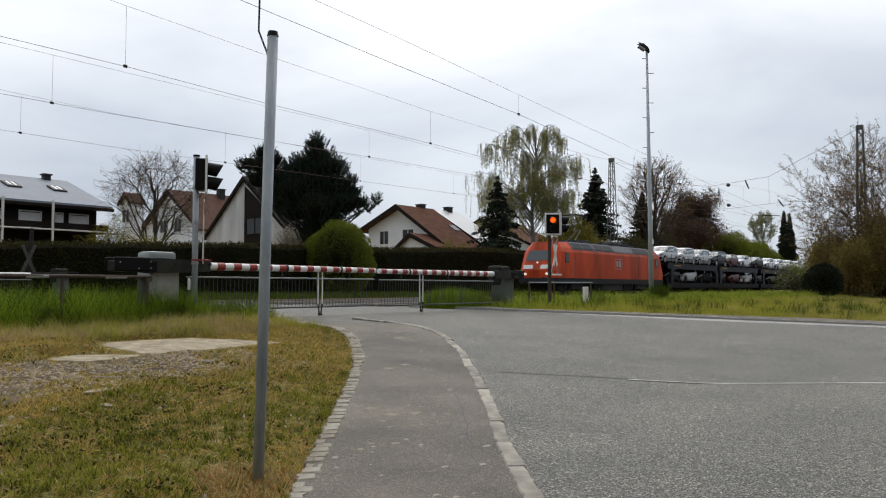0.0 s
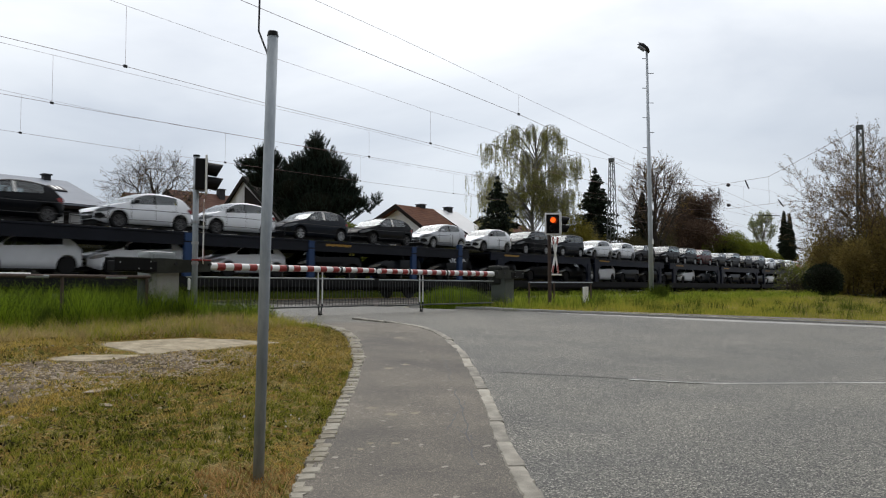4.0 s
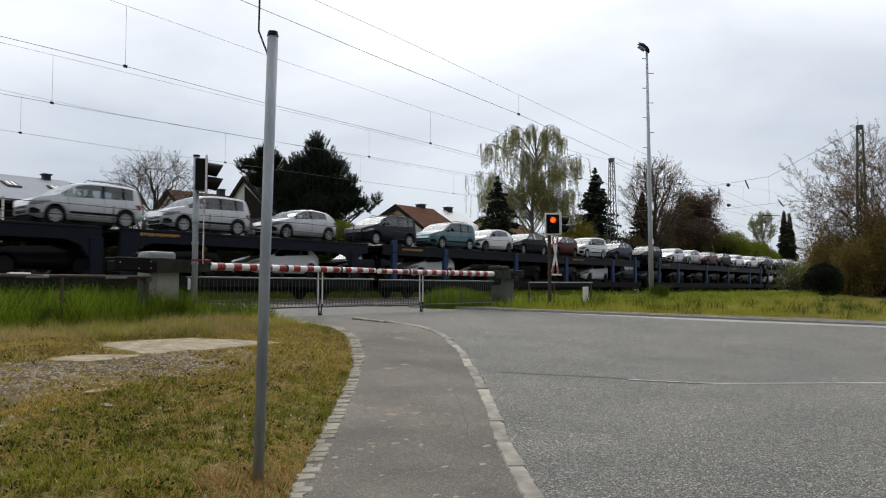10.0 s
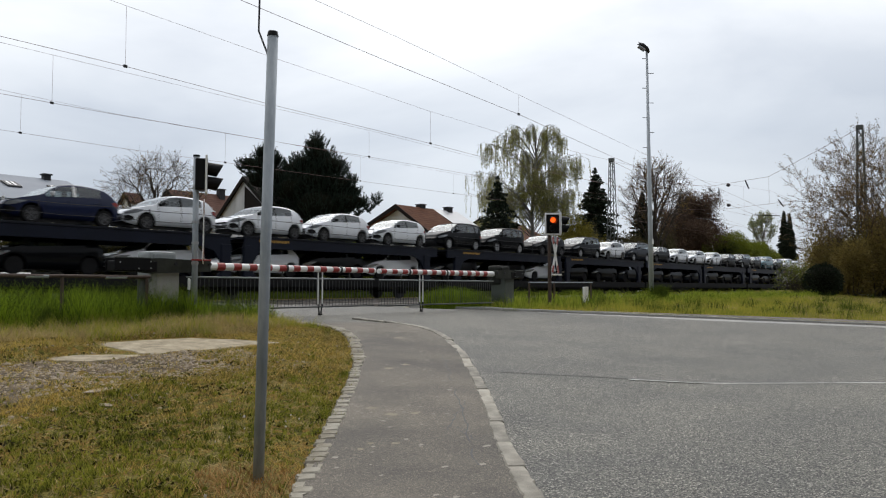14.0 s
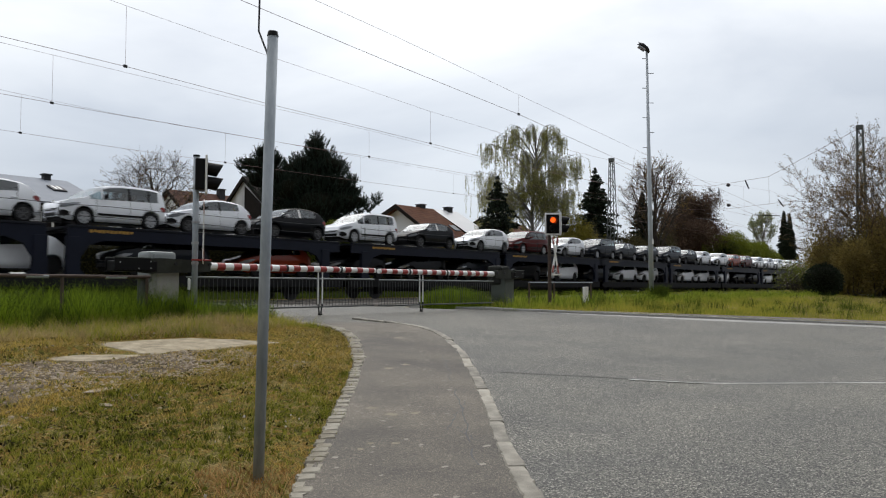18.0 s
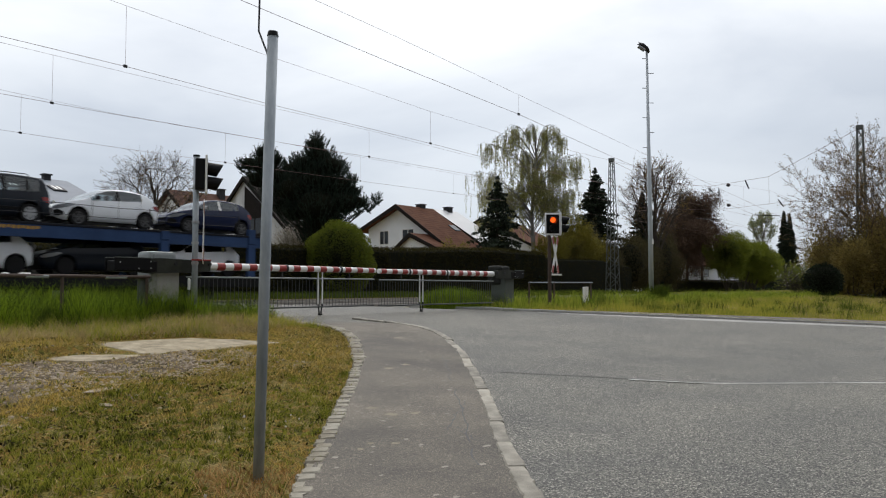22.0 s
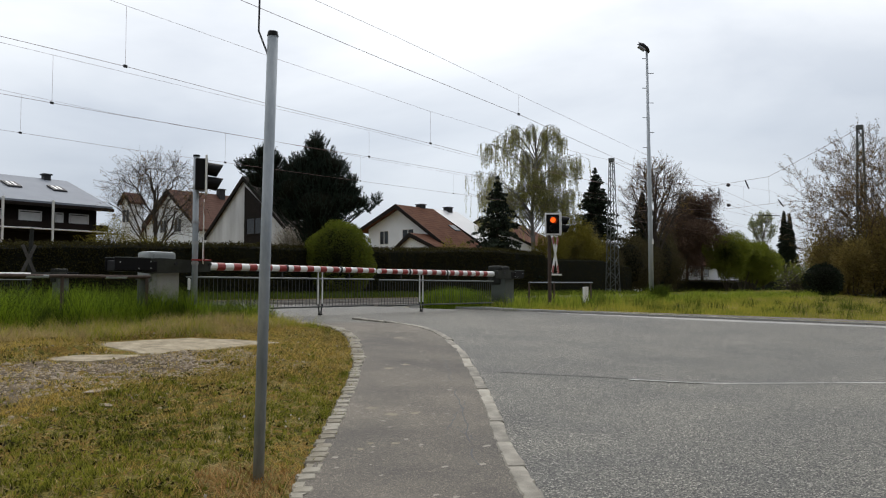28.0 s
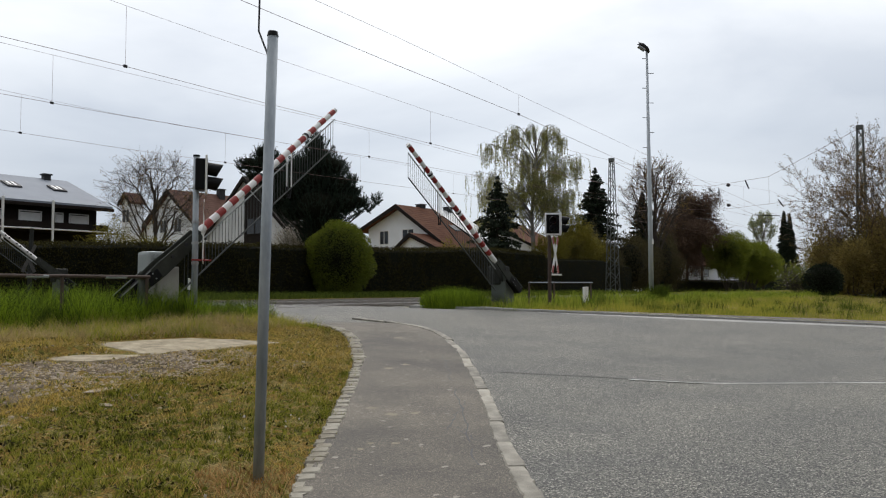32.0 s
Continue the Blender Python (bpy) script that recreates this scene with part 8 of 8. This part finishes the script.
for k in range(290):
    if k < 250:
        x = rs.uniform(2.2, 6.0)
        y = 8.1 + 0.25 * (x - 4.2) + rs.gauss(0, 0.45)
    else:
        x = rs.uniform(2.8, 6.0)
        y = rs.uniform(0.78, 1.0) * (x * 0.84 + 0.75)
    if on_lawn(x, y):
        s = 0.007 + 0.022 * rs.random() ** 2 if k < 250 else rs.uniform(0.006, 0.016)
        ob = alike("stone", peb[k % 3], st, pose(x, y, soil_z(x, y) - s * 0.12, 0, 0, rs.uniform(0, 360)) @ Matrix.Diagonal((s * 1.3, s, s * 0.95, 1)))

for k, (x, y, w) in enumerate(((3.56, 6.71, 0.17), (3.05, 6.45, 0.10), (3.4, 6.3, 0.09), (4.3, 6.6, 0.07), (3.9, 7.0, 0.08))):
    alike("stone", peb[k % 3], st, pose(x, y, soil_z(x, y) + 0.001, 0, 0, 20 + 40 * k) @ Matrix.Diagonal((w, w * 0.6, 0.03, 1)))
dirt, cells, step = Build(), 0, 0.05
for i in range(90):
    for j in range(60):
        x, y = 1.8 + i * step, 6.6 + j * step
        mid_ = abs(y + 0.025 - 8.05 - 0.25 * (x - 4.2)) / 0.85
        if x < 6.1 and mid_ + 0.8 * noise.noise((x * 1.6, y * 1.6, 41)) + 0.35 * noise.noise((x * 6, y * 6, 43)) + 0.25 * max(0, x - 4.6) < 0.78:
            dirt.add([(x + a * step, y + b_ * step, soil_z(x + a * step, y + b_ * step) + 0.004) for a, b_ in ((0, 0), (1, 0), (1, 1), (0, 1))], [(0, 1, 2, 3)])
part("bare_soil", dirt, SOIL, st, "bare grey-brown soil", kind="stuff")
grit = Build()
for k in range(7000):
    x = 6.4 - 4.4 * rs.random() ** 1.3
    y = 8.0 + 0.25 * (x - 4.2) + rs.gauss(0, 0.62)
    if on_lawn(x, y) and not in_slab(x, y):
        s, a = 0.005 + 0.016 * rs.random() ** 2, rs.uniform(0, 6.283)
        z = soil_z(x, y)
        ring = lambda q, h: [(x + math.cos(a + j * 1.2566) * s * q * 1.3, y + math.sin(a + j * 1.2566) * s * q, z + h * s) for j in range(5)]
        grit.loft([ring(1.0, -0.3), ring(0.9, 0.35), ring(0.4, 0.75)])
part("grit", grit, PALESTONE, st, "pale rubble crumbs", kind="stuff")

# ---- fences and small things by the crossing ----
fl = thing("pipe_fence", "low rusty pipe fence with peeling paint before the tall grass", "fence")
part("rail", Build().tube([(1.1, 12.0, 1.375), (7.2, 12.0, 1.385)], 0.028, 8), RUST, fl, "rusty rail with white paint remains")
for x in (2.4, 4.35, 5.73, 7.15):
    part("post", Build().tube([(x, 12.0, 0.3), (x, 12.0, 1.375)], 0.028, 8), RUST, fl)
for k in range(5):
    part("paint_remnant", Build().tube([(1.5 + k * 1.23, 12.0, 1.377), (1.74 + k * 1.26, 12.0, 1.379)], 0.0295, 8), PALEGREY, fl)
fr = thing("pipe_fence", "thin steel pipe fence in the grass beside the signal", "fence")
part("rail", Build().tube([(20.15, 12.6, 1.37), (24.3, 12.6, 1.39)], 0.016, 8), STEEL, fr)
for x in (20.2, 21.7, 24.2):
    part("post", Build().tube([(x, 12.6, 0.4), (x, 12.6, 1.38)], 0.03, 8), RUST, fr)
mk = thing("marker_stone", "small white marker post in the grass", "marker", pose(24.1, 12.75, -0.06))
part("post", Build().soft((-0.13, -0.05, 0.45), (0.13, 0.05, 1.30), 0.02), WHITEPAINT, mk)
cab = thing("control_box", "small grey cabinet beside the pipe fence", "cabinet", pose(7.12, 12.1, 0))
part("body", Build().soft((-0.06, -0.06, 0.5), (0.06, 0.06, 1.34), 0.02), GREYPAINT, cab)
part("lid", Build().soft((-0.08, -0.08, 1.34), (0.08, 0.08, 1.37), 0.01), GREYPAINT, cab)
wp = thing("crossing_cross", "weathered grey crossing cross seen from behind on its post", "crossing sign", pose(14.15, 32.4, 0))
part("post", Build().tube([(0.05, 0, 0.4), (0.0, 0, 2.0), (0.06, 0, 3.6)], [0.10, 0.09, 0.085], 8), LEVER, wp)
for k in (-1, 1):
    arm_ = Build().soft((-0.065, -0.012, -0.60), (0.065, 0.012, 0.60), 0.005)
    part("cross_board", arm_, BACKGREY, wp, m=Matrix.Translation((-0.10, -0.13 - 0.015 * k, 2.38)) @ Matrix.Rotation(radians(k * 24), 4, "Y"))
mp = thing("marker_post", "short white marker post in the tall grass by the signal", "marker", pose(8.755, 13.2, 0))
part("stem", Build().tube([(0, 0, 0.4), (0, 0, 1.16)], 0.02, 8), GREYPAINT, mp)
part("sleeve", Build().tube([(0, 0, 1.16), (0, 0, 1.37), (0, 0, 1.39)], [0.028, 0.028, 0.02], 10), WHITEPAINT, mp, "white sleeve")


def motions():
    """Everything that moves: the train with its load, the booms with their grids, the signal lamp that goes out."""
    for ob, s, z in ON_TRAIN:
        walk(ob, [(0, pose(s, TRAIN_Y, RAIL_Z + z)), (32, pose(s - 32 * SPEED, TRAIN_Y, RAIL_Z + z))])
    for ob, side, lift, z, *drop in BOOMS:
        walk(ob, [(t, Matrix.Translation((0, 0, z - (drop[0] if drop else 0))) @ Matrix.Rotation(-side * radians(a), 4, "Y")) for t, a in lift])
    for ob, side, d, drop, lift, z in HUNG:
        walk(ob, [(t, pose(side * d * math.cos(radians(a)), 0, z + d * math.sin(radians(a)) - drop)) for t, a in lift])
    lamp = lambda a: pose(0, -0.028, 0.12, 0, 0, a)
    walk(RED_LAMP, [(0, lamp(0)), (30.35, lamp(0)), (30.4, lamp(60)), (30.45, lamp(120)), (30.5, lamp(180)), (32, lamp(180))])


motions()
